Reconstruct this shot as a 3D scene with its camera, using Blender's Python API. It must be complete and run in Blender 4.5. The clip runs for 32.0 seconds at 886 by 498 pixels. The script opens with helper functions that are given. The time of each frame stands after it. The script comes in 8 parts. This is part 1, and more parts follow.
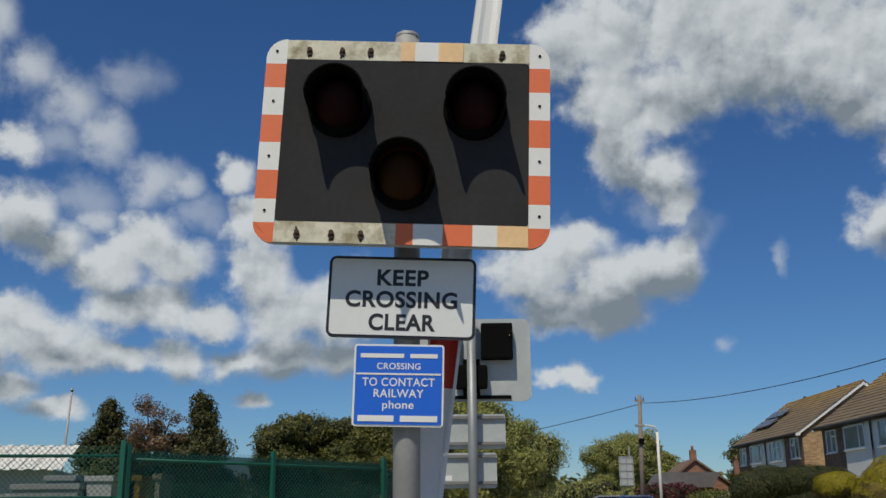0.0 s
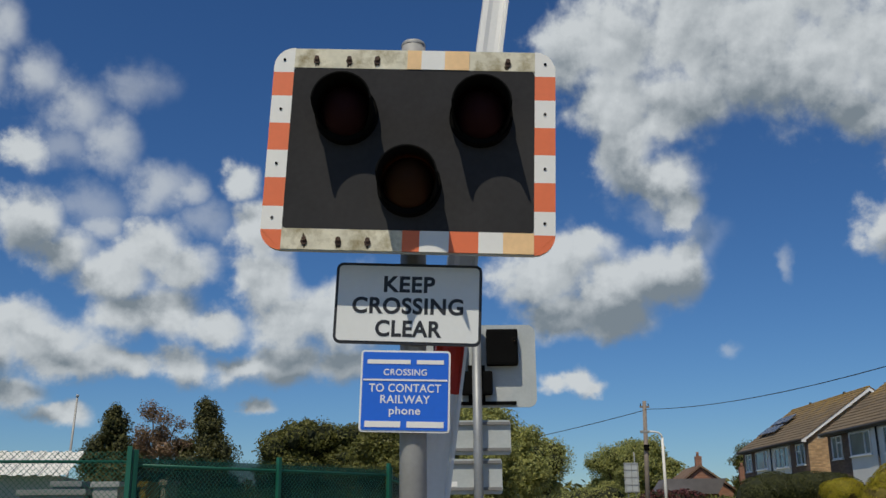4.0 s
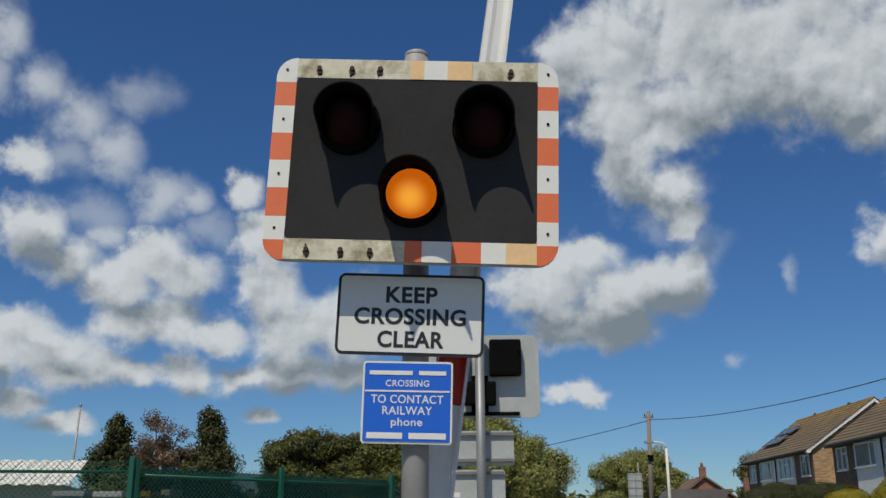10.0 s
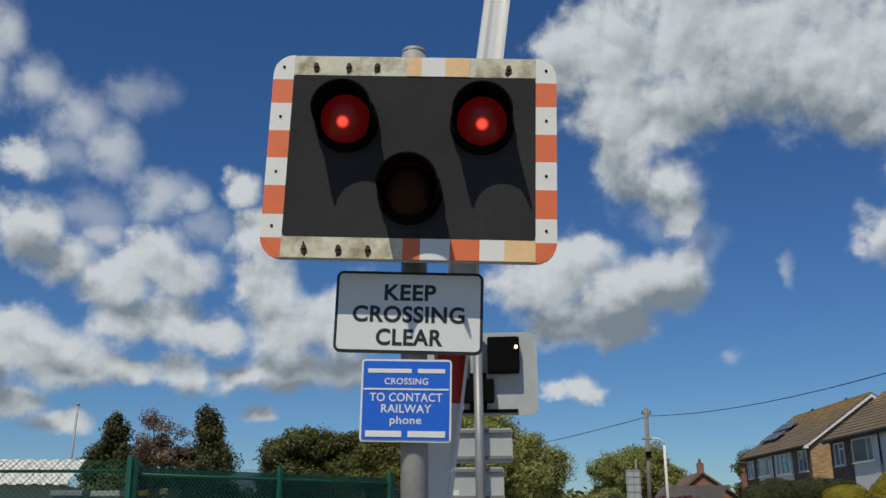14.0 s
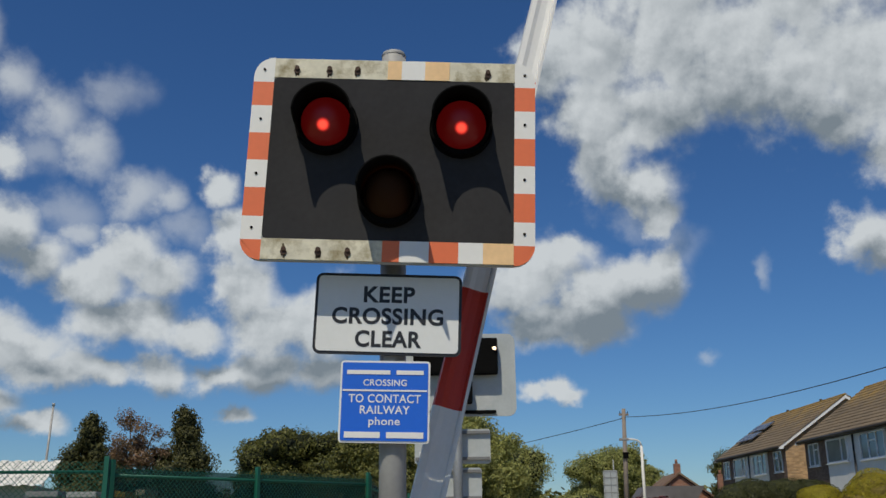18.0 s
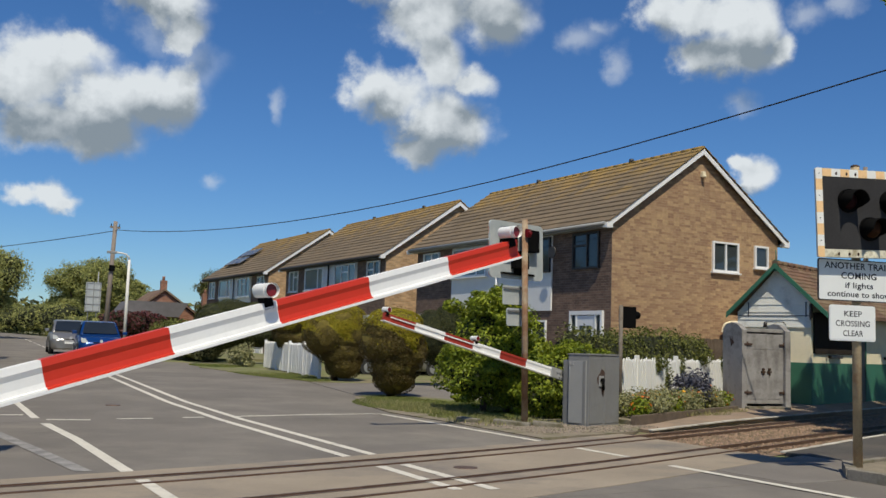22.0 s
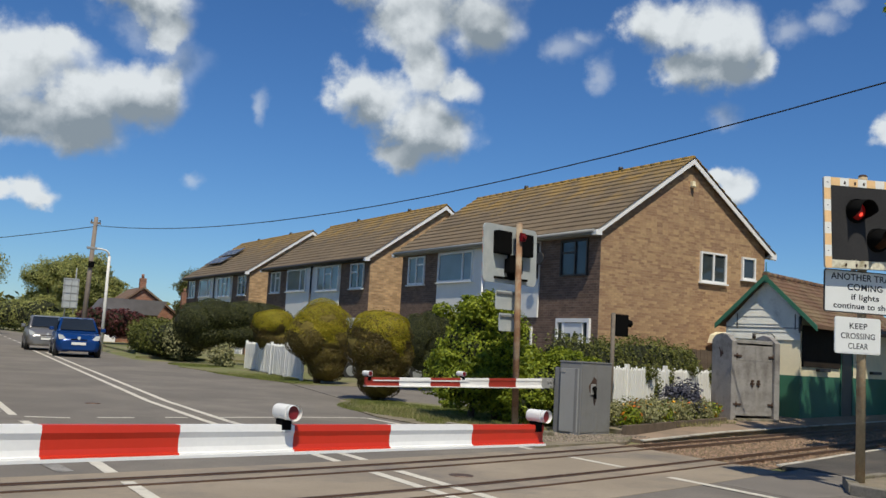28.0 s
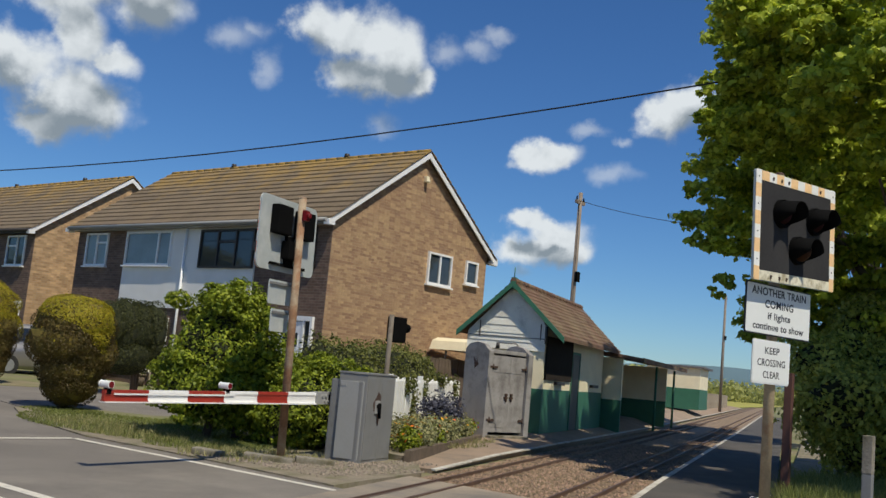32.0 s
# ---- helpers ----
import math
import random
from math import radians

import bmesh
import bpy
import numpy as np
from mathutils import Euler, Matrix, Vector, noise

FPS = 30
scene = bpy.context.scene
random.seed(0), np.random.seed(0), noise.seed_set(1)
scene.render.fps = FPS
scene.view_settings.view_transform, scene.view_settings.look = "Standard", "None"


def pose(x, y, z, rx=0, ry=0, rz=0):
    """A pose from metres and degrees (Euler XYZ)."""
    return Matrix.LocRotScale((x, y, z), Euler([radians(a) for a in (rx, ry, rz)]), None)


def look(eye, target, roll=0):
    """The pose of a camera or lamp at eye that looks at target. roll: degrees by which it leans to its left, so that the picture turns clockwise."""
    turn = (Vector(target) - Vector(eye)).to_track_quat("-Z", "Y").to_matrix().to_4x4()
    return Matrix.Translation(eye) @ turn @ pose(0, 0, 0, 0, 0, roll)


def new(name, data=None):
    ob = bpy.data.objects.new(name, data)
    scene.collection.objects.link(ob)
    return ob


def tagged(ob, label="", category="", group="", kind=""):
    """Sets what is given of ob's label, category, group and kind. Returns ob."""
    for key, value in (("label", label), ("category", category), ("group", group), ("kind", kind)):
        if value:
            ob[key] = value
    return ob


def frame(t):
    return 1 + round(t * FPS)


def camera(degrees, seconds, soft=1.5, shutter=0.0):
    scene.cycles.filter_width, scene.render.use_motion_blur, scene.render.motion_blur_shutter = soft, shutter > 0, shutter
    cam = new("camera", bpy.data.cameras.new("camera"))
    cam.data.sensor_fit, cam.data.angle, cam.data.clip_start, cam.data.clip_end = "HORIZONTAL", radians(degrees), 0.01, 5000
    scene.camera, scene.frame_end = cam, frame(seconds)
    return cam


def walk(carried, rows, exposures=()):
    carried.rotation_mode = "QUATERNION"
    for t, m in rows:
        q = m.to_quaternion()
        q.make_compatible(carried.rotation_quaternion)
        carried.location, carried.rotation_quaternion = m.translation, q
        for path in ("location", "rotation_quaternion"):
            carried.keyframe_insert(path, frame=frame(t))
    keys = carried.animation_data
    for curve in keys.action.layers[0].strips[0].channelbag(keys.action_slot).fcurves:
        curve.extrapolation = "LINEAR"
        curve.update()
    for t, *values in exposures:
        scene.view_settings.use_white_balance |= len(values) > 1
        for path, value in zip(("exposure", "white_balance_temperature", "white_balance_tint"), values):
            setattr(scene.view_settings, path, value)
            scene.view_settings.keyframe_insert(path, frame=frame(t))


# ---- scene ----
cam = camera(50.1, 32.0)
PATH = [
    (0, (0.654, -1.082, 1.332), (0.628, 0.848, 1.858), -0.5),
    (0.5, (0.658, -1.094, 1.33), (0.63, 0.834, 1.859), -1.2),
    (1, (0.657, -1.111, 1.333), (0.627, 0.817, 1.864), -1.3),
    (1.5, (0.656, -1.12, 1.331), (0.625, 0.807, 1.863), -1.3),
    (2, (0.655, -1.12, 1.332), (0.626, 0.807, 1.866), -1.1),
    (2.5, (0.656, -1.125, 1.332), (0.625, 0.802, 1.867), -0.9),
    (3, (0.653, -1.118, 1.331), (0.621, 0.808, 1.868), -0.5),
    (3.5, (0.649, -1.112, 1.328), (0.615, 0.814, 1.866), -0.5),
    (5.5, (0.644, -1.115, 1.329), (0.604, 0.811, 1.866), -0.1),
    (6, (0.643, -1.113, 1.33), (0.604, 0.813, 1.866), 0.1),
    (6.5, (0.642, -1.113, 1.328), (0.603, 0.814, 1.864), 0.4),
    (7, (0.644, -1.108, 1.33), (0.602, 0.818, 1.865), 0.3),
    (7.5, (0.645, -1.104, 1.331), (0.604, 0.823, 1.867), 0.1),
    (8, (0.647, -1.099, 1.333), (0.605, 0.827, 1.869), -0.1),
    (8.5, (0.646, -1.095, 1.33), (0.604, 0.832, 1.865), 0.4),
    (9, (0.646, -1.092, 1.332), (0.604, 0.834, 1.871), 0.2),
    (9.5, (0.651, -1.09, 1.338), (0.606, 0.83, 1.895), -0.2),
    (10, (0.652, -1.099, 1.337), (0.609, 0.821, 1.894), -0.3),
    (10.5, (0.647, -1.102, 1.337), (0.603, 0.818, 1.897), 0.1),
    (11, (0.647, -1.105, 1.339), (0.605, 0.816, 1.894), 0.2),
    (11.5, (0.644, -1.107, 1.342), (0.604, 0.814, 1.896), 0.4),
    (12, (0.646, -1.107, 1.339), (0.606, 0.814, 1.892), 0.3),
    (12.5, (0.645, -1.1, 1.341), (0.607, 0.821, 1.895), 0.6),
    (13, (0.65, -1.086, 1.338), (0.608, 0.834, 1.895), 0.4),
    (13.5, (0.647, -1.08, 1.339), (0.608, 0.842, 1.894), 0.0),
    (14, (0.646, -1.083, 1.341), (0.609, 0.839, 1.893), -0.6),
    (14.5, (0.647, -1.1, 1.341), (0.611, 0.822, 1.892), -0.6),
    (16.5, (0.644, -1.118, 1.346), (0.607, 0.804, 1.896), -0.7),
    (17, (0.642, -1.117, 1.341), (0.606, 0.805, 1.892), -0.7),
    (17.5, (0.64, -1.123, 1.343), (0.605, 0.799, 1.895), -0.6),
    (18, (0.647, -1.121, 1.339), (0.654, 0.801, 1.892), -0.7),
    (18.5, (0.668, -1.131, 1.344), (0.862, 0.784, 1.885), -0.6),
    (19, (0.707, -1.103, 1.34), (1.12, 0.795, 1.815), -0.6),
    (19.5, (0.741, -1.112, 1.323), (1.361, 0.749, 1.714), -0.3),
    (20, (0.769, -1.129, 1.302), (1.483, 0.712, 1.619), 0.2),
    (20.5, (0.769, -0.979, 1.351), (1.565, 0.834, 1.636), 0.9),
    (21, (0.789, -1.021, 1.322), (1.682, 0.75, 1.577), 1.1),
    (21.5, (0.764, -0.956, 1.305), (1.735, 0.781, 1.511), 1.9),
    (22, (0.839, -0.898, 1.329), (1.829, 0.829, 1.526), 1.9),
    (22.5, (0.874, -0.876, 1.327), (1.863, 0.851, 1.525), 1.5),
    (23, (0.893, -0.848, 1.328), (1.878, 0.881, 1.524), 1.7),
    (23.5, (0.898, -0.86, 1.321), (1.885, 0.869, 1.515), 1.7),
    (24, (0.914, -0.839, 1.341), (1.899, 0.892, 1.529), 2.0),
    (24.5, (0.899, -0.844, 1.337), (1.885, 0.887, 1.524), 2.3),
    (26.5, (0.873, -0.792, 1.336), (1.863, 0.94, 1.522), 1.6),
    (27, (0.845, -0.799, 1.328), (1.837, 0.928, 1.538), 1.9),
    (27.5, (0.76, -0.771, 1.318), (1.772, 0.94, 1.535), 2.7),
    (28, (0.805, -0.537, 1.3), (1.83, 1.168, 1.51), 3.2),
    (28.5, (0.944, -0.201, 1.338), (1.975, 1.501, 1.54), 3.8),
    (29, (0.961, 0.211, 1.316), (2.07, 1.861, 1.531), 4.8),
    (29.5, (1.001, 0.676, 1.319), (2.219, 2.246, 1.544), 4.4),
    (30, (1.153, 1.15, 1.321), (2.462, 2.644, 1.554), 4.5),
    (30.5, (1.191, 1.667, 1.348), (2.577, 3.094, 1.555), 4.3),
    (31, (1.324, 2.159, 1.332), (2.738, 3.558, 1.549), 4.6),
    (31.5, (1.376, 2.653, 1.353), (2.843, 3.993, 1.584), 5.3),
    (32, (1.328, 3.077, 1.348), (2.888, 4.303, 1.602), 5.3),
]
walk(cam, [(t, look(eye, target, roll)) for t, eye, target, roll in PATH], [(0, -0.5), (18.6, -0.5), (22.0, -0.16), (32, -0.14)])

# ---- light ----
SUN_AZ, SUN_EL = 200.0, 57.5   # compass bearing of the sun from +y towards +x, height in degrees


def sun_way():
    a, e = radians(SUN_AZ), radians(SUN_EL)
    return Vector((math.sin(a) * math.cos(e), math.cos(a) * math.cos(e), math.sin(e)))


sun = new("sun", bpy.data.lights.new("sun", "SUN"))
sun.data.energy, sun.data.angle, sun.data.color = 4.5, radians(0.53), (1.0, 0.925, 0.76)
sun.matrix_world = look(sun_way() * 50, (0, 0, 0))

# cumulus puffs: bearing, height and half sizes in degrees
CLOUD_NORTH_EAST = [(7.3, 27.1, 2.3, 2.3), (10.7, 27.9, 3.2, 2.8), (15.0, 27.4, 3.6, 3.4), (19.3, 25.9, 3.8, 3.4), (23.0, 24.3, 3.3, 3.1), (26.2, 24.6, 3.1, 3.4), (10.1, 24.0, 2.7, 2.3), (13.9, 23.3, 3.1, 1.9), (10.6, 21.3, 1.8, 2.0), (12.9, 19.2, 2.4, 1.5), (13.7, 17.4, 1.6, 1.0), (17.4, 30.8, 5.7, 2.7), (23.6, 29.2, 5.3, 2.6), (28.5, 22.6, 2.6, 2.6)]
CLOUD_NORTH = [(4.6, 13.6, 2.2, 1.8), (6.2, 14.7, 3.0, 1.9), (6.0, 11.6, 2.3, 1.5), (9.2, 13.0, 2.8, 1.9), (9.3, 11.3, 2.0, 1.2), (11.8, 13.4, 2.4, 1.9), (13.6, 14.2, 1.6, 1.4), (8.0, 15.9, 1.5, 0.8)]
CLOUD_WEST_HIGH = [(-28.5, 26.5, 1.2, 1.7), (-26.4, 23.8, 1.4, 1.4), (-23.7, 22.7, 1.8, 1.5), (-21.6, 20.9, 1.7, 1.4), (-18.8, 18.8, 1.6, 1.3), (-17.1, 18.6, 1.0, 0.8), (-29.7, 23.8, 1.6, 1.2), (-21.5, 16.4, 1.2, 0.7)]
CLOUD_WEST = [(-26.2, 19.9, 1.3, 1.0), (-25.9, 16.1, 1.9, 1.7), (-23.8, 14.7, 1.8, 1.3), (-18.5, 15.4, 1.6, 1.6), (-16.7, 14.0, 1.8, 1.3), (-20.5, 13.4, 2.3, 1.4), (-18.8, 11.6, 2.8, 1.5), (-25.7, 10.6, 1.6, 1.2), (-24.1, 9.5, 2.2, 1.4), (-22.2, 8.6, 2.4, 1.1), (-19.6, 8.3, 1.4, 0.8), (-25.4, 6.8, 1.6, 0.9), (-23.4, 5.6, 1.6, 0.6), (-27.5, 9.1, 1.9, 2.1)]
CLOUD_MIDDLE = [(-13.9, 19.4, 1.1, 1.0), (-12.5, 16.6, 1.7, 1.7), (-12.0, 13.6, 1.8, 1.8), (-10.5, 11.3, 2.3, 1.7), (-7.8, 11.4, 2.7, 2.0), (-14.5, 10.8, 1.6, 1.0), (-16.6, 8.4, 1.7, 1.0), (-13.0, 8.3, 2.0, 1.0), (-10.4, 8.7, 2.3, 1.3), (-7.0, 8.7, 2.0, 1.2), (-6.1, 12.1, 2.0, 2.0), (-12.1, 6.0, 0.9, 0.5)]
CLOUD_EAST = [(24.8, 15.0, 1.5, 1.2), (26.6, 14.5, 1.9, 1.5), (29.1, 13.3, 2.4, 1.5), (30.8, 12.9, 2.0, 1.2), (28.3, 11.7, 1.4, 0.9), (30.9, 15.5, 1.2, 0.9), (28.5, 19.4, 2.8, 1.9), (32.4, 19.7, 2.0, 1.9), (29.1, 16.8, 1.3, 1.6), (24.8, 21.4, 2.2, 1.4), (30.5, 22.3, 4.9, 1.9)]
CLOUD_FAR_EAST = [(42.7, 19.5, 1.7, 1.3), (45.3, 19.5, 2.6, 1.4), (47.9, 18.6, 1.5, 1.5), (45.4, 17.2, 1.5, 1.1), (47.3, 16.8, 2.0, 1.2), (49.7, 17.4, 0.7, 0.8), (47.8, 10.0, 0.9, 0.9), (47.0, 10.6, 0.6, 0.5)]
CLOUD_EAST_LOW = [(56.8, 12.9, 1.3, 0.7), (58.3, 13.4, 1.4, 0.7), (64.2, 15.9, 1.8, 1.0), (66.0, 16.6, 1.6, 1.1), (68.0, 16.3, 1.5, 1.3), (56.7, 9.6, 1.2, 0.5), (58.1, 9.4, 1.0, 0.4), (56.8, 7.8, 1.5, 0.8), (58.7, 8.3, 1.8, 1.1), (60.2, 7.9, 1.0, 0.6), (5.3, 7.4, 1.1, 0.6), (6.7, 7.7, 1.3, 0.7), (7.7, 7.3, 1.0, 0.5)]
CLOUD_BEHIND = [(95, 22, 7, 6), (150, 18, 7, 6), (-60, 20, 8, 6), (-130, 20, 8, 7), (78, 36, 7, 5), (-165, 24, 9, 7)]
# thin scraps and veils that the blue shows through
CLOUD_SCRAPS = [(19.4, 13.6, 0.5, 0.8), (16.0, 9.0, 0.8, 0.4), (24.4, 14.5, 0.7, 0.9), (38.1, 18.1, 1.3, 0.9), (39.0, 18.6, 0.8, 0.5), (40.2, 16.5, 0.6, 0.7), (51.1, 19.1, 1.2, 0.6), (53.2, 19.4, 0.8, 0.5), (47.5, 14.2, 0.9, 0.6), (61.8, 12.3, 1.3, 0.5), (60.1, 14.9, 1.0, 0.4), (57.3, 6.5, 0.6, 0.4), (54.0, 20.1, 0.9, 0.4), (62.1, 14.4, 0.5, 0.3), (-20.5, 24.0, 2.0, 1.2), (-15.5, 17.0, 1.6, 1.2), (12.3, 17.8, 2.2, 1.6), (14.5, 15.4, 1.6, 1.4), (-24.5, 20.4, 2.0, 1.0), (-22.5, 17.5, 2.0, 1.2)]


def make_sky():
    w = bpy.data.worlds.new("sky")
    scene.world = w
    w.use_nodes = True
    nt = w.node_tree
    nt.nodes.clear()
    N, L = nt.nodes.new, nt.links.new

    def math_node(op, a, b=None, c=None, clamp=False):
        n = N("ShaderNodeMath")
        n.operation, n.use_clamp = op, clamp
        for i, v in enumerate((a, b, c)):
            if v is None:
                continue
            if isinstance(v, (int, float)):
                n.inputs[i].default_value = v
            else:
                L(v, n.inputs[i])
        return n.outputs[0]

    def vec_node(op, a, b):
        n = N("ShaderNodeVectorMath")
        n.operation = op
        for i, v in enumerate((a, b)):
            if isinstance(v, tuple):
                n.inputs[i].default_value = v
            elif v is not None:
                L(v, n.inputs[i])
        return n

    def fbm(vec, scale, detail, rough):
        n = N("ShaderNodeTexNoise")
        n.inputs["Scale"].default_value, n.inputs["Detail"].default_value, n.inputs["Roughness"].default_value = scale, detail, rough
        L(vec, n.inputs["Vector"])
        return n

    def ramp(value, a, b, top=1.0):
        n = N("ShaderNodeMapRange")
        n.interpolation_type = "SMOOTHSTEP"
        n.inputs["From Min"].default_value, n.inputs["From Max"].default_value, n.inputs["To Max"].default_value = a, b, top
        L(value, n.inputs["Value"])
        return n.outputs[0]

    def nearest(spot, lists, soft):
        near = None
        for puffs in lists:
            for a, e, rx, ry in puffs:
                d = vec_node("LENGTH", vec_node("MULTIPLY", vec_node("SUBTRACT", spot, (a, e, 0.0)).outputs[0], (1.0 / rx, 1.0 / ry, 0.0)).outputs[0], None).outputs["Value"]
                near = d if near is None else math_node("SMOOTH_MIN", near, d, soft)
        return near

    co = N("ShaderNodeTexCoord").outputs["Generated"]
    sep = N("ShaderNodeSeparateXYZ")
    L(co, sep.inputs[0])
    az = math_node("MULTIPLY", math_node("ARCTAN2", sep.outputs[0], sep.outputs[1]), 57.2958)
    el = math_node("MULTIPLY", math_node("ARCSINE", sep.outputs[2]), 57.2958)
    flat = N("ShaderNodeCombineXYZ")
    L(az, flat.inputs[0]), L(el, flat.inputs[1])
    flat = flat.outputs[0]

    def billows(spot):
        """Heaped rounded lumps, coarse to fine."""
        v = N("ShaderNodeTexVoronoi")
        v.feature = "SMOOTH_F1"
        v.normalize = True
        v.inputs["Scale"].default_value, v.inputs["Detail"].default_value, v.inputs["Roughness"].default_value = 0.42, 3.0, 0.5
        v.inputs["Lacunarity"].default_value, v.inputs["Smoothness"].default_value = 2.3, 0.6
        L(spot, v.inputs["Vector"])
        f = fbm(spot, 0.4, 8.0, 0.54).outputs["Fac"]
        return math_node("ADD", math_node("MULTIPLY", math_node("SUBTRACT", 0.36, v.outputs["Distance"]), 1.5), math_node("MULTIPLY", math_node("SUBTRACT", f, 0.5), 1.7))

    def bent(spot):
        """The spot, pushed about by slow and quick swirls, so that no outline is an ellipse."""
        slow = vec_node("MULTIPLY", vec_node("SUBTRACT", fbm(spot, 0.22, 2.0, 0.5).outputs["Color"], (0.5, 0.5, 0.5)).outputs[0], (2.6, 2.0, 0.0)).outputs[0]
        quick = vec_node("MULTIPLY", vec_node("SUBTRACT", fbm(spot, 0.8, 6.0, 0.6).outputs["Color"], (0.5, 0.5, 0.5)).outputs[0], (1.5, 1.2, 0.0)).outputs[0]
        return vec_node("ADD", vec_node("ADD", spot, slow).outputs[0], quick).outputs[0]

    heaps = (CLOUD_NORTH_EAST, CLOUD_NORTH, CLOUD_WEST, CLOUD_MIDDLE, CLOUD_EAST, CLOUD_FAR_EAST, CLOUD_EAST_LOW, CLOUD_BEHIND)
    place = bent(flat)
    lumps, lumps_up = billows(flat), billows(vec_node("ADD", flat, (-0.35, 0.6, 0.0)).outputs[0])
    mass, mass_up, mass_down = (math_node("SUBTRACT", 1.0, nearest(vec_node("ADD", place, way).outputs[0], heaps, 0.4)) for way in ((0.0, 0.0, 0.0), (-0.5, 1.6, 0.0), (0.3, -2.2, 0.0)))
    body = math_node("MULTIPLY_ADD", lumps, 0.85, math_node("ADD", mass, 0.02))
    cover = math_node("POWER", ramp(body, -0.4, 0.5), 1.25)
    thin = None
    for lists, most in (((CLOUD_SCRAPS,), 0.42), ((CLOUD_WEST_HIGH,), 0.72)):
        veil = ramp(math_node("MULTIPLY_ADD", lumps, 1.0, math_node("SUBTRACT", 1.0, nearest(place, lists, 0.4))), -0.5, 1.1, most)
        thin = veil if thin is None else math_node("MAXIMUM", thin, veil)
    # deep cloud and undersides are grey; crowns and the upper side of each lump are bright
    relief = math_node("SUBTRACT", lumps_up, lumps)
    deep_in = math_node("MULTIPLY", ramp(math_node("MULTIPLY_ADD", lumps_up, 0.4, mass_up), -0.2, 1.0), 0.3)
    under = math_node("MULTIPLY", ramp(math_node("MULTIPLY_ADD", lumps, 0.5, mass_down), 0.7, -0.6), 0.8)
    shade = math_node("MULTIPLY_ADD", relief, 0.5, math_node("ADD", deep_in, math_node("MULTIPLY", under, ramp(mass_up, -0.5, 0.5))))
    col = N("ShaderNodeMix")
    col.data_type = "RGBA"
    col.clamp_factor = True
    L(shade, col.inputs["Factor"])
    col.inputs["A"].default_value = (0.82, 0.87, 0.895, 1)
    col.inputs["B"].default_value = (0.27, 0.325, 0.37, 1)
    sky = N("ShaderNodeTexSky")
    sky.sky_type, sky.sun_disc = "NISHITA", False
    sky.sun_elevation, sky.sun_rotation = radians(SUN_EL), radians(SUN_AZ)
    sky.altitude, sky.air_density, sky.dust_density, sky.ozone_density = 0, 1.0, 0.05, 4.0
    b1, b2, mix, out = N("ShaderNodeBackground"), N("ShaderNodeBackground"), N("ShaderNodeMixShader"), N("ShaderNodeOutputWorld")
    deep = N("ShaderNodeHueSaturation")
    deep.inputs["Saturation"].default_value = 1.12
    L(sky.outputs[0], deep.inputs["Color"])
    tint = N("ShaderNodeMix")
    tint.data_type, tint.blend_type = "RGBA", "MULTIPLY"
    tint.inputs["Factor"].default_value = 1.0
    L(deep.outputs[0], tint.inputs["A"])
    tint.inputs["B"].default_value = (0.75, 1.03, 1.34, 1)
    L(tint.outputs["Result"], b1.inputs[0])
    b1.inputs[1].default_value = 0.076
    L(col.outputs["Result"], b2.inputs[0])
    b2.inputs[1].default_value = 1.0
    L(math_node("MAXIMUM", math_node("MULTIPLY", cover, 0.97), thin), mix.inputs[0])
    L(b1.outputs[0], mix.inputs[1]), L(b2.outputs[0], mix.inputs[2])
    L(mix.outputs[0], out.inputs[0])


make_sky()


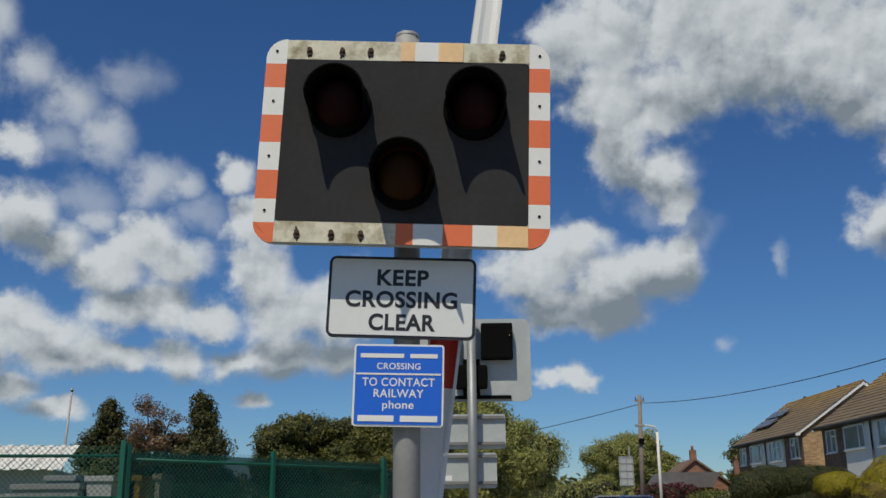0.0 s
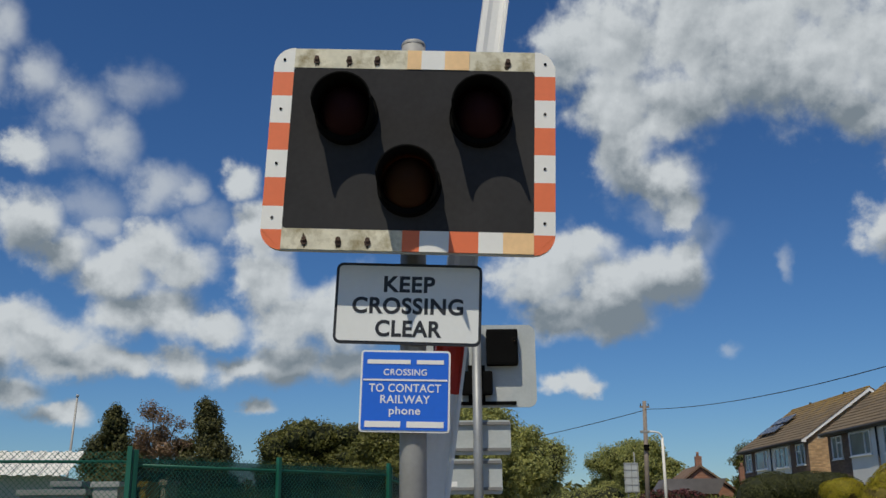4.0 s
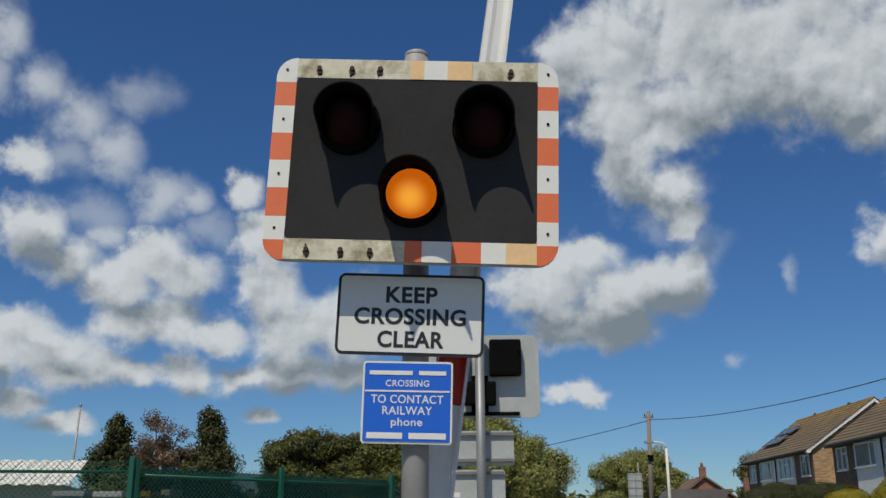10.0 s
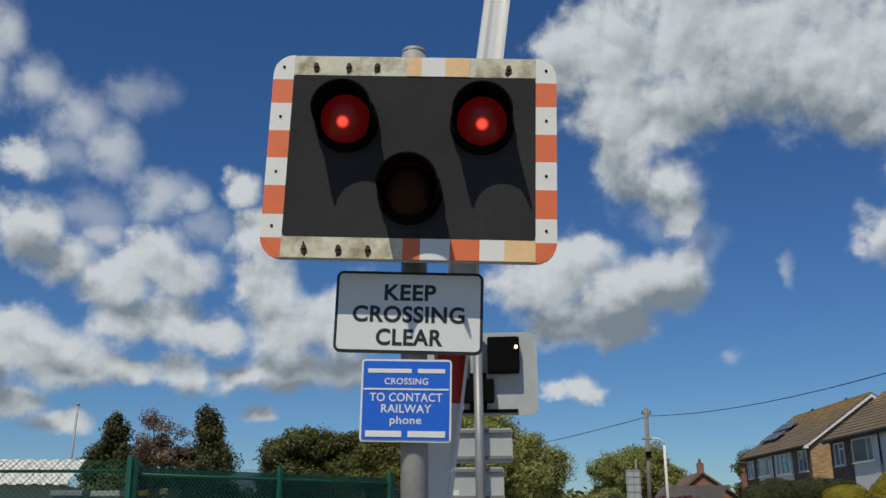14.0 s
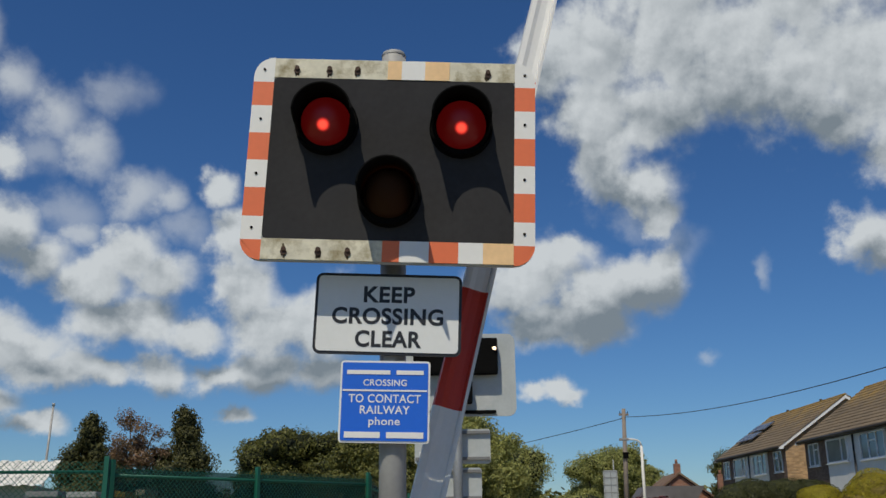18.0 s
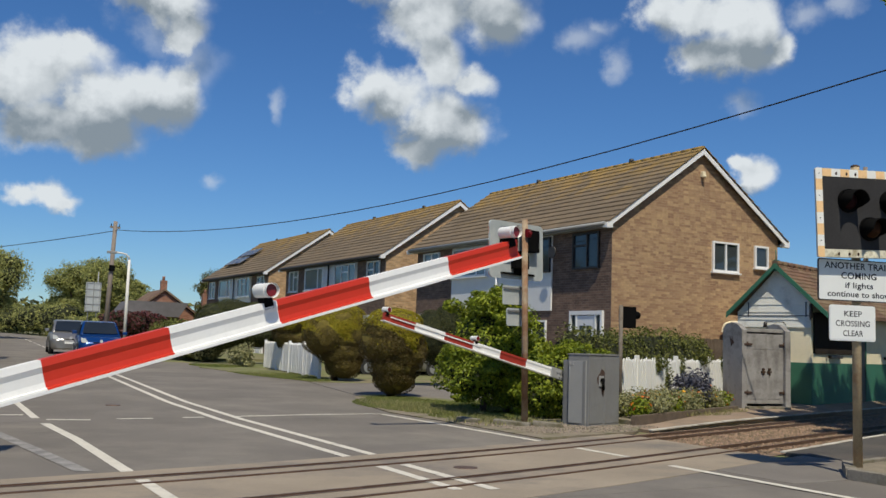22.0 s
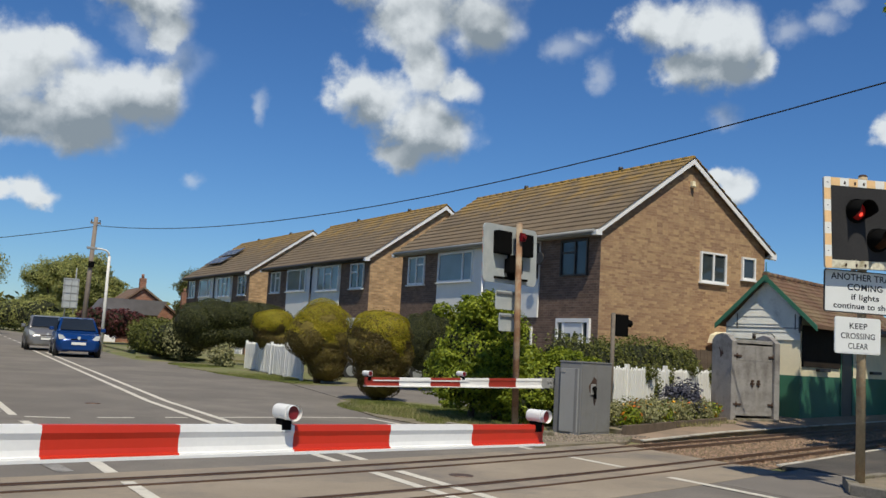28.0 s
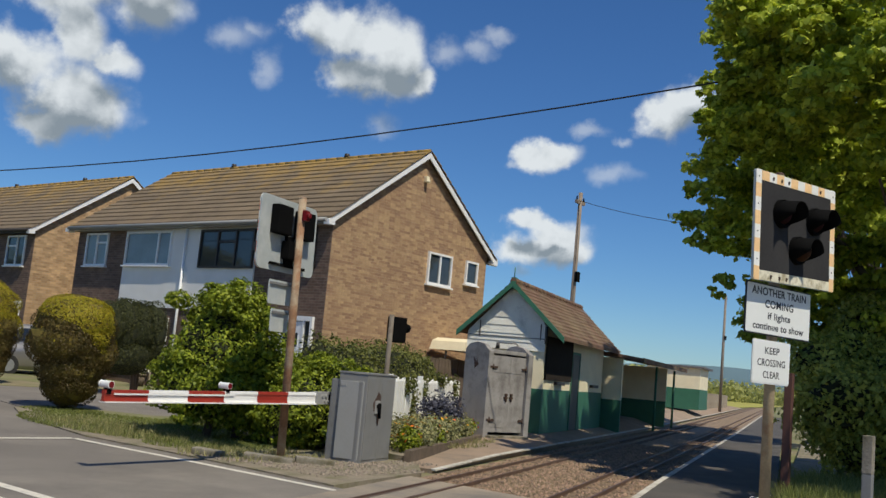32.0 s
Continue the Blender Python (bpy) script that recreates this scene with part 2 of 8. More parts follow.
# ---- materials ----
def material(name, color, rough=0.7, metal=0.0, vary=0.15, scale=3.0, bump=0.2, fine=40.0, stain=None, stain_at=0.62, islands=0.0, spec=0.5):
    """Grain at two scales, blotches of a stain colour, fine relief."""
    m = bpy.data.materials.new(name)
    m.use_nodes = True
    nt = m.node_tree
    bsdf = nt.nodes["Principled BSDF"]
    N, L = nt.nodes.new, nt.links.new
    co = N("ShaderNodeTexCoord").outputs["Object"]
    n1, n2 = N("ShaderNodeTexNoise"), N("ShaderNodeTexNoise")
    n1.inputs["Scale"].default_value, n1.inputs["Detail"].default_value = scale, 5
    n2.inputs["Scale"].default_value, n2.inputs["Detail"].default_value = fine, 3
    L(co, n1.inputs["Vector"]), L(co, n2.inputs["Vector"])
    mix = N("ShaderNodeMix")
    mix.data_type = "RGBA"
    mix.inputs["A"].default_value = tuple(c * (1 - vary) for c in color) + (1,)
    mix.inputs["B"].default_value = tuple(min(1, c * (1 + vary)) for c in color) + (1,)
    add = N("ShaderNodeMath")
    add.operation = "MULTIPLY_ADD"
    L(n1.outputs["Fac"], add.inputs[0])
    add.inputs[1].default_value = 1.6
    mid = N("ShaderNodeMath")
    mid.operation = "MULTIPLY_ADD"
    L(n2.outputs["Fac"], mid.inputs[0])
    mid.inputs[1].default_value, mid.inputs[2].default_value = 0.9, -0.75
    L(mid.outputs[0], add.inputs[2])
    add.use_clamp = True
    L(add.outputs[0], mix.inputs["Factor"])
    col = mix.outputs["Result"]
    if stain:
        n3, ramp, mx = N("ShaderNodeTexNoise"), N("ShaderNodeMapRange"), N("ShaderNodeMix")
        n3.inputs["Scale"].default_value, n3.inputs["Detail"].default_value, n3.inputs["Roughness"].default_value = scale * 0.7, 7, 0.68
        L(co, n3.inputs["Vector"])
        ramp.inputs["From Min"].default_value, ramp.inputs["From Max"].default_value = stain_at - 0.1, stain_at + 0.1
        L(n3.outputs["Fac"], ramp.inputs["Value"])
        mx.data_type = "RGBA"
        L(ramp.outputs[0], mx.inputs["Factor"]), L(col, mx.inputs["A"])
        mx.inputs["B"].default_value = (*stain, 1)
        col = mx.outputs["Result"]
    if islands:
        geo, hsv = N("ShaderNodeNewGeometry"), N("ShaderNodeHueSaturation")
        mr, mh = N("ShaderNodeMapRange"), N("ShaderNodeMapRange")
        L(geo.outputs["Random Per Island"], mr.inputs["Value"])
        mr.inputs["To Min"].default_value, mr.inputs["To Max"].default_value = 1 - islands, 1 + islands
        L(mr.outputs[0], hsv.inputs["Value"])
        L(geo.outputs["Random Per Island"], mh.inputs["Value"])
        mh.inputs["To Min"].default_value, mh.inputs["To Max"].default_value = 0.515, 0.48
        L(mh.outputs[0], hsv.inputs["Hue"])
        L(col, hsv.inputs["Color"])
        col = hsv.outputs["Color"]
    L(col, bsdf.inputs["Base Color"])
    bsdf.inputs["Roughness"].default_value, bsdf.inputs["Metallic"].default_value = rough, metal
    bsdf.inputs["Specular IOR Level"].default_value = spec
    if bump:
        b = N("ShaderNodeBump")
        b.inputs["Strength"].default_value, b.inputs["Distance"].default_value = bump, 0.01
        L(n2.outputs["Fac"], b.inputs["Height"]), L(b.outputs[0], bsdf.inputs["Normal"])
    return m


def leaf_material(name, color, glow=0.35, islands=0.4):
    m = material(name, color, 0.55, vary=0.25, scale=1.3, bump=0, islands=islands, spec=0.3)
    nt = m.node_tree
    bsdf, out = nt.nodes["Principled BSDF"], nt.nodes["Material Output"]
    tr, mx = nt.nodes.new("ShaderNodeBsdfTranslucent"), nt.nodes.new("ShaderNodeMixShader")
    src = bsdf.inputs["Base Color"].links[0].from_socket
    nt.links.new(src, tr.inputs["Color"])
    mx.inputs[0].default_value = glow
    nt.links.new(bsdf.outputs[0], mx.inputs[1]), nt.links.new(tr.outputs[0], mx.inputs[2])
    nt.links.new(mx.outputs[0], out.inputs[0])
    return m


def glow_material(name, color, strength):
    m = bpy.data.materials.new(name)
    m.use_nodes = True
    b = m.node_tree.nodes["Principled BSDF"]
    b.inputs["Base Color"].default_value = (*[c * 0.2 for c in color], 1)
    b.inputs["Emission Color"].default_value = (*color, 1)
    b.inputs["Emission Strength"].default_value = strength
    return m


def glass_material(name, color, rough=0.03):
    """A window pane: dark room behind, sky mirrored in front."""
    m = material(name, color, rough, vary=0.3, scale=0.8, bump=0)
    m.node_tree.nodes["Principled BSDF"].inputs["IOR"].default_value = 1.6
    return m


def brick_material(name, tones, mortar, length=0.225, height=0.075, turned=False):
    m = bpy.data.materials.new(name)
    m.use_nodes = True
    nt = m.node_tree
    bsdf = nt.nodes["Principled BSDF"]
    N, L = nt.nodes.new, nt.links.new
    co = N("ShaderNodeTexCoord").outputs["Object"]
    sep, com = N("ShaderNodeSeparateXYZ"), N("ShaderNodeCombineXYZ")
    L(co, sep.inputs[0])
    add = N("ShaderNodeMath")
    L(sep.outputs[0], add.inputs[0]), L(sep.outputs[1], add.inputs[1])
    L(add.outputs[0], com.inputs[0]), L(sep.outputs[2], com.inputs[1])
    br = N("ShaderNodeTexBrick")
    L(com.outputs[0], br.inputs["Vector"])
    br.inputs["Scale"].default_value = 1.0
    br.inputs["Brick Width"].default_value, br.inputs["Row Height"].default_value = length, height
    br.inputs["Mortar Size"].default_value, br.inputs["Mortar Smooth"].default_value = 0.006, 0.3
    br.inputs["Color1"].default_value, br.inputs["Color2"].default_value = (*tones[0], 1), (*tones[1], 1)
    br.inputs["Mortar"].default_value = (*mortar, 1)
    br.inputs["Bias"].default_value = -0.1
    n1 = N("ShaderNodeTexNoise")
    n1.inputs["Scale"].default_value, n1.inputs["Detail"].default_value = 0.7, 6
    L(co, n1.inputs["Vector"])
    # each brick has its own tone
    def mth(op, x, y=None):
        n = N("ShaderNodeMath")
        n.operation = op
        for i, v in enumerate((x, y)):
            if isinstance(v, (int, float)):
                n.inputs[i].default_value = v
            elif v is not None:
                L(v, n.inputs[i])
        return n.outputs[0]
    row = mth("FLOOR", mth("DIVIDE", sep.outputs[2], height))
    shift = mth("MULTIPLY", mth("MODULO", row, 2.0), 0.5)
    col = mth("FLOOR", mth("ADD", mth("DIVIDE", add.outputs[0], length), shift))
    cell, white = N("ShaderNodeCombineXYZ"), N("ShaderNodeTexWhiteNoise")
    white.noise_dimensions = "2D"
    L(row, cell.inputs[0]), L(col, cell.inputs[1]), L(cell.outputs[0], white.inputs["Vector"])
    mr = N("ShaderNodeMapRange")
    L(white.outputs["Value"], mr.inputs["Value"])
    mr.inputs["To Min"].default_value, mr.inputs["To Max"].default_value = 0.78, 1.2
    hsv, h2, mr2 = N("ShaderNodeHueSaturation"), N("ShaderNodeHueSaturation"), N("ShaderNodeMapRange")
    L(br.outputs["Color"], hsv.inputs["Color"]), L(mr.outputs[0], hsv.inputs["Value"])
    L(n1.outputs["Fac"], mr2.inputs["Value"])
    mr2.inputs["To Min"].default_value, mr2.inputs["To Max"].default_value = 0.75, 1.25
    L(hsv.outputs[0], h2.inputs["Color"]), L(mr2.outputs[0], h2.inputs["Value"])
    L(h2.outputs[0], bsdf.inputs["Base Color"])
    bsdf.inputs["Roughness"].default_value = 0.9
    bp = N("ShaderNodeBump")
    bp.inputs["Strength"].default_value, bp.inputs["Distance"].default_value = 0.5, 0.008
    L(br.outputs["Fac"], bp.inputs["Height"])
    bp.invert = True
    L(bp.outputs[0], bsdf.inputs["Normal"])
    return m


ASPHALT = material("asphalt", (0.168, 0.149, 0.126), 0.9, vary=0.22, scale=0.6, bump=0.5, fine=90, stain=(0.23, 0.205, 0.17), stain_at=0.58)
PATH_TARMAC = material("path_tarmac", (0.18, 0.16, 0.138), 0.92, vary=0.2, scale=1.1, bump=0.5, fine=80, stain=(0.22, 0.2, 0.17), stain_at=0.6)
# tarmac colour taken down to stand in for tree shade on the near platform
SHADED_TARMAC = material("tree_shade_tarmac", (0.075, 0.068, 0.06), 0.92, vary=0.25, scale=1.1, bump=0.5, fine=80, stain=(0.11, 0.095, 0.08), stain_at=0.58)
CROSSING = material("crossing_deck", (0.3, 0.247, 0.182), 0.9, vary=0.2, scale=0.8, bump=0.4, fine=60, stain=(0.17, 0.15, 0.13), stain_at=0.6)
BALLAST = material("ballast", (0.27, 0.195, 0.125), 0.95, vary=0.5, scale=6, bump=1.0, fine=30, stain=(0.13, 0.09, 0.065), stain_at=0.55)
PLATFORM = material("platform_surface", (0.3, 0.22, 0.155), 0.93, vary=0.2, scale=1.5, bump=0.5, fine=70, stain=(0.2, 0.16, 0.12), stain_at=0.6)
PAINT_LINE = material("line_paint", (0.63, 0.59, 0.5), 0.8, vary=0.12, scale=6, bump=0.3, fine=60, stain=(0.3, 0.28, 0.26), stain_at=0.66)
PLATFORM_EDGE = material("worn_edge_paint", (0.56, 0.53, 0.46), 0.85, vary=0.2, scale=4, bump=0.3, fine=50, stain=(0.26, 0.21, 0.16), stain_at=0.57)
PAINT_WORN = material("worn_line_paint", (0.3, 0.285, 0.26), 0.85, vary=0.2, scale=6, bump=0.3, fine=60, stain=(0.17, 0.16, 0.15), stain_at=0.52)
RAIL = material("rail_steel", (0.16, 0.1, 0.07), 0.5, 0.5, vary=0.3, scale=4, bump=0.2)
SLEEPER = material("sleeper_timber", (0.12, 0.08, 0.055), 0.9, vary=0.3, scale=5, bump=0.5)
GRASS_SOIL = material("grass_soil", (0.15, 0.165, 0.055), 0.95, vary=0.35, scale=0.7, bump=0.6, fine=25, stain=(0.23, 0.19, 0.115), stain_at=0.54)
EARTH = material("dry_earth", (0.24, 0.2, 0.145), 0.95, vary=0.3, scale=3, bump=0.8, fine=40, stain=(0.15, 0.14, 0.07), stain_at=0.56)
KERB = material("kerb_concrete", (0.24, 0.215, 0.175), 0.92, vary=0.25, scale=5, bump=0.6, stain=(0.12, 0.105, 0.06), stain_at=0.57)
GRASS = leaf_material("grass_blade", (0.19, 0.22, 0.06), 0.35)
DRYGRASS = leaf_material("dry_grass_blade", (0.3, 0.29, 0.12), 0.3)
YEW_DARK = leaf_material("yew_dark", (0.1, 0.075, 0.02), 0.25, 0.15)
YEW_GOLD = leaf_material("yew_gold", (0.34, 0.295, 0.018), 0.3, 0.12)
LAUREL = leaf_material("laurel_leaf", (0.205, 0.26, 0.02), 0.3, 0.5)
CYPRESS = leaf_material("cypress_leaf", (0.095, 0.095, 0.03), 0.2)
BROWNTWIG = leaf_material("bare_brown_twig", (0.2, 0.13, 0.07), 0.2)
OAKLEAF = leaf_material("broad_dark_leaf", (0.12, 0.125, 0.03), 0.25)
WILLOW = leaf_material("willow_leaf", (0.33, 0.345, 0.11), 0.45)
PLANE = leaf_material("fresh_tree_leaf", (0.42, 0.5, 0.06), 0.45)
HEDGE = leaf_material("hedge_leaf", (0.14, 0.155, 0.036), 0.3)
COPPER = leaf_material("copper_leaf", (0.1, 0.035, 0.03), 0.2)
# near-black filler colour stands in for the deep shade between leaves
SHADE_CORE = material("foliage_shade_core", (0.02, 0.024, 0.008), 1.0, vary=0.3, scale=6, bump=0)
BARK = material("bark", (0.12, 0.09, 0.065), 0.95, vary=0.3, scale=6, bump=0.8)
BRICK = brick_material("buff_brick", ((0.48, 0.315, 0.165), (0.34, 0.21, 0.11)), (0.38, 0.29, 0.2))
BRICK_BROWN = brick_material("brown_brick", ((0.17, 0.105, 0.075), (0.115, 0.072, 0.055)), (0.2, 0.16, 0.125))


def loose_brick(name, joined):
    """One brick's buff to brown tone, by chance, with stained arrises."""
    m = material(name, (0.4, 0.262, 0.148), 0.9, vary=0.18, scale=9, bump=0.4, fine=70, stain=(0.2, 0.125, 0.075), stain_at=0.66)
    nt = m.node_tree
    b = nt.nodes["Principled BSDF"]
    src = b.inputs["Base Color"].links[0].from_socket
    pick = nt.nodes.new("ShaderNodeNewGeometry").outputs["Random Per Island"] if joined else nt.nodes.new("ShaderNodeObjectInfo").outputs["Random"]
    hsv, mr, mh = nt.nodes.new("ShaderNodeHueSaturation"), nt.nodes.new("ShaderNodeMapRange"), nt.nodes.new("ShaderNodeMapRange")
    nt.links.new(pick, mr.inputs["Value"]), nt.links.new(pick, mh.inputs["Value"])
    mr.inputs["To Min"].default_value, mr.inputs["To Max"].default_value = 0.74, 1.2
    mh.inputs["To Min"].default_value, mh.inputs["To Max"].default_value = 0.488, 0.507
    nt.links.new(mr.outputs[0], hsv.inputs["Value"]), nt.links.new(mh.outputs[0], hsv.inputs["Hue"])
    nt.links.new(src, hsv.inputs["Color"]), nt.links.new(hsv.outputs[0], b.inputs["Base Color"])
    return m


BRICK_JOINED, BRICK_SINGLE = loose_brick("gable_brick", True), loose_brick("gable_brick_single", False)
BRICK_RED = brick_material("red_brick", ((0.3, 0.13, 0.075), (0.24, 0.1, 0.06)), (0.3, 0.25, 0.2))
ROOF = material("concrete_roof_tile", (0.178, 0.13, 0.078), 0.9, vary=0.25, scale=1.2, bump=0.5, fine=14, stain=(0.14, 0.105, 0.07), stain_at=0.62)


def lichen(m, color, z0, z1):
    """Orange lichen, ragged, thickest towards the ridge."""
    nt = m.node_tree
    N, L = nt.nodes.new, nt.links.new
    b = nt.nodes["Principled BSDF"]
    src = b.inputs["Base Color"].links[0].from_socket
    co, sep, n = N("ShaderNodeTexCoord"), N("ShaderNodeSeparateXYZ"), N("ShaderNodeTexNoise")
    L(co.outputs["Object"], sep.inputs[0]), L(co.outputs["Object"], n.inputs["Vector"])
    n.inputs["Scale"].default_value, n.inputs["Detail"].default_value, n.inputs["Roughness"].default_value = 1.1, 8, 0.7
    up, add, cut, mix = N("ShaderNodeMapRange"), N("ShaderNodeMath"), N("ShaderNodeMapRange"), N("ShaderNodeMix")
    L(sep.outputs[2], up.inputs["Value"])
    up.inputs["From Min"].default_value, up.inputs["From Max"].default_value = z0, z1
    up.inputs["To Min"].default_value, up.inputs["To Max"].default_value = -0.12, 0.16
    L(up.outputs[0], add.inputs[0]), L(n.outputs["Fac"], add.inputs[1])
    L(add.outputs[0], cut.inputs["Value"])
    cut.inputs["From Min"].default_value, cut.inputs["From Max"].default_value = 0.5, 0.72
    cut.inputs["To Max"].default_value = 0.85
    mix.data_type = "RGBA"
    L(cut.outputs[0], mix.inputs["Factor"]), L(src, mix.inputs["A"])
    mix.inputs["B"].default_value = (*color, 1)
    L(mix.outputs["Result"], b.inputs["Base Color"])


lichen(ROOF, (0.33, 0.205, 0.05), 5.6, 7.5)
ROOF_MOSS = material("lichened_ridge", (0.32, 0.2, 0.045), 0.95, vary=0.3, scale=2.2, bump=0.5, stain=(0.18, 0.14, 0.09), stain_at=0.6)
ROOF_RED = material("brown_shed_tile", (0.155, 0.088, 0.058), 0.92, vary=0.4, scale=1.8, bump=0.8, fine=14, stain=(0.22, 0.165, 0.1), stain_at=0.55)
SLATE = material("slate", (0.13, 0.12, 0.12), 0.7, vary=0.2, scale=2, bump=0.3)
WHITE = material("white_paint", (0.8, 0.79, 0.76), 0.55, vary=0.05, scale=2, bump=0.05)
PICKETWHITE = material("white_picket_paint", (0.84, 0.83, 0.79), 0.65, vary=0.08, scale=3, bump=0.15, stain=(0.62, 0.59, 0.5), stain_at=0.68)
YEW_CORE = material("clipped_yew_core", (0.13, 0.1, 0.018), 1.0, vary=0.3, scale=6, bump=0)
YEW_HEDGE = leaf_material("dark_hedge_leaf", (0.055, 0.062, 0.014), 0.2, 0.25)
WHITE_DIRTY = material("weathered_white", (0.72, 0.7, 0.64), 0.7, vary=0.1, scale=2, bump=0.15, stain=(0.5, 0.47, 0.4), stain_at=0.64)
PVC = material("white_pvc", (0.82, 0.82, 0.81), 0.35, vary=0.03, scale=2, bump=0)
DARKFRAME = material("dark_timber_frame", (0.035, 0.03, 0.027), 0.5, vary=0.2, bump=0.1)
GLASS = glass_material("window_glass", (0.045, 0.055, 0.06))
CURTAINED = glass_material("curtained_glass", (0.2, 0.24, 0.25), 0.06)
CURTAIN = material("net_curtain", (0.42, 0.45, 0.45), 0.8, vary=0.2, scale=5, bump=0.2)
GREYSTEEL = material("grey_cabinet_paint", (0.2, 0.2, 0.197), 0.55, vary=0.1, scale=2.5, bump=0.08, stain=(0.165, 0.16, 0.15), stain_at=0.62)
WEATHERED = material("weathered_post_paint", (0.17, 0.145, 0.115), 0.8, vary=0.2, scale=6, bump=0.2, stain=(0.1, 0.07, 0.05), stain_at=0.58)
GREYLIGHT = material("pale_grey_panel", (0.3, 0.3, 0.29), 0.55, vary=0.08, scale=2, bump=0.05)
GALV = material("galvanised_steel", (0.27, 0.28, 0.285), 0.5, 0.35, vary=0.15, scale=5, bump=0.08)
POSTGREY = material("grey_post_paint", (0.33, 0.325, 0.31), 0.5, 0.1, vary=0.12, scale=5, bump=0.06, stain=(0.24, 0.225, 0.2), stain_at=0.62)
RUST = material("rusty_post", (0.26, 0.14, 0.075), 0.85, 0.1, vary=0.35, scale=4, bump=0.4, stain=(0.4, 0.32, 0.22), stain_at=0.55)
DARKRUST = material("dark_rusty_bolt", (0.07, 0.04, 0.028), 0.8, 0.2, vary=0.3, scale=20, bump=0.2)
RUSTPALE = material("pale_rusty_post", (0.4, 0.31, 0.19), 0.85, 0.1, vary=0.25, scale=5, bump=0.3, stain=(0.3, 0.16, 0.08), stain_at=0.6)
BLACKPAINT = material("matt_black_panel", (0.043, 0.042, 0.043), 0.9, spec=0.02, vary=0.2, scale=3, bump=0.05, stain=(0.045, 0.045, 0.047), stain_at=0.62)
BLACK = material("black_plastic", (0.005, 0.005, 0.005), 0.85, spec=0.06, vary=0.2, bump=0.03)
ORANGE = material("orange_reflective", (0.78, 0.17, 0.06), 0.5, vary=0.06, scale=4, bump=0.03)
ORANGE_PALE = material("faded_orange_reflective", (0.85, 0.56, 0.28), 0.55, vary=0.12, scale=4, bump=0.03)
REFWHITE = material("white_reflective", (0.8, 0.79, 0.75), 0.45, vary=0.04, scale=4, bump=0.03)
OLDPLATE = material("mossy_cream_plate", (0.68, 0.64, 0.5), 0.75, vary=0.15, scale=11, bump=0.2, stain=(0.26, 0.21, 0.1), stain_at=0.57)
MOSS = material("dark_moss", (0.075, 0.055, 0.03), 0.95, vary=0.4, scale=40, bump=0.4)
SIGNWHITE = material("sign_white", (0.74, 0.75, 0.73), 0.45, vary=0.04, scale=3, bump=0.02)
SIGNBLUE = material("sign_blue", (0.012, 0.13, 0.66), 0.45, vary=0.05, scale=3, bump=0.02)
SIGNBLACK = material("sign_black", (0.015, 0.016, 0.02), 0.5, vary=0.1, bump=0)
SIGNBACK = material("sign_back_grey", (0.46, 0.49, 0.48), 0.5, 0.15, vary=0.1, scale=4, bump=0.05, stain=(0.56, 0.57, 0.55), stain_at=0.6)
ARMRED = material("barrier_red", (0.56, 0.03, 0.008), 0.45, vary=0.06, scale=3, bump=0)
ARMWHITE = material("barrier_white", (0.8, 0.79, 0.76), 0.5, vary=0.06, scale=3, bump=0)
LENSRED = material("red_lens", (0.018, 0.002, 0.003), 0.8, vary=0.1, bump=0.1, fine=120, spec=0.2)
LENSAMBER = material("amber_lens", (0.03, 0.01, 0.002), 0.8, vary=0.1, bump=0.1, fine=120, spec=0.2)
LAMPRED = material("lamp_red_glass", (0.16, 0.008, 0.012), 0.3, vary=0.1, bump=0.05)


def lit_lens(name, dim, hot, low, high, spread):
    """A lit lens: even glow with a hot spot in the middle."""
    m = bpy.data.materials.new(name)
    m.use_nodes = True
    nt = m.node_tree
    N, L = nt.nodes.new, nt.links.new
    b = nt.nodes["Principled BSDF"]
    co = N("ShaderNodeTexCoord").outputs["Object"]
    d = N("ShaderNodeVectorMath")
    d.operation = "DISTANCE"
    L(co, d.inputs[0])
    d.inputs[1].default_value = (0.0, 0.092, 0.049)
    mr = N("ShaderNodeMapRange")
    mr.interpolation_type = "SMOOTHSTEP"
    L(d.outputs["Value"], mr.inputs["Value"])
    mr.inputs["From Min"].default_value, mr.inputs["From Max"].default_value = spread, 0.01
    mix = N("ShaderNodeMix")
    mix.data_type = "RGBA"
    L(mr.outputs[0], mix.inputs["Factor"])
    mix.inputs["A"].default_value, mix.inputs["B"].default_value = (*dim, 1), (*hot, 1)
    st = N("ShaderNodeMapRange")
    L(mr.outputs[0], st.inputs["Value"])
    st.inputs["To Min"].default_value, st.inputs["To Max"].default_value = low, high
    L(mix.outputs["Result"], b.inputs["Emission Color"]), L(st.outputs[0], b.inputs["Emission Strength"])
    b.inputs["Base Color"].default_value = (*[c * 0.1 for c in dim], 1)
    return m


GLOWRED = lit_lens("lit_red_lens", (0.6, 0.012, 0.012), (1.0, 0.07, 0.04), 0.1, 2.2, 0.034)
GLOWAMBER = lit_lens("lit_amber_lens", (1.0, 0.2, 0.004), (1.0, 0.4, 0.035), 0.7, 1.25, 0.1)
GLOWTELL = glow_material("lit_indicator", (1.0, 0.72, 0.45), 4.0)
GREENPAINT = material("green_paint", (0.035, 0.145, 0.085), 0.6, vary=0.12, scale=3, bump=0.1)
CREAM = material("cream_render", (0.82, 0.73, 0.51), 0.8, vary=0.1, scale=2, bump=0.2)
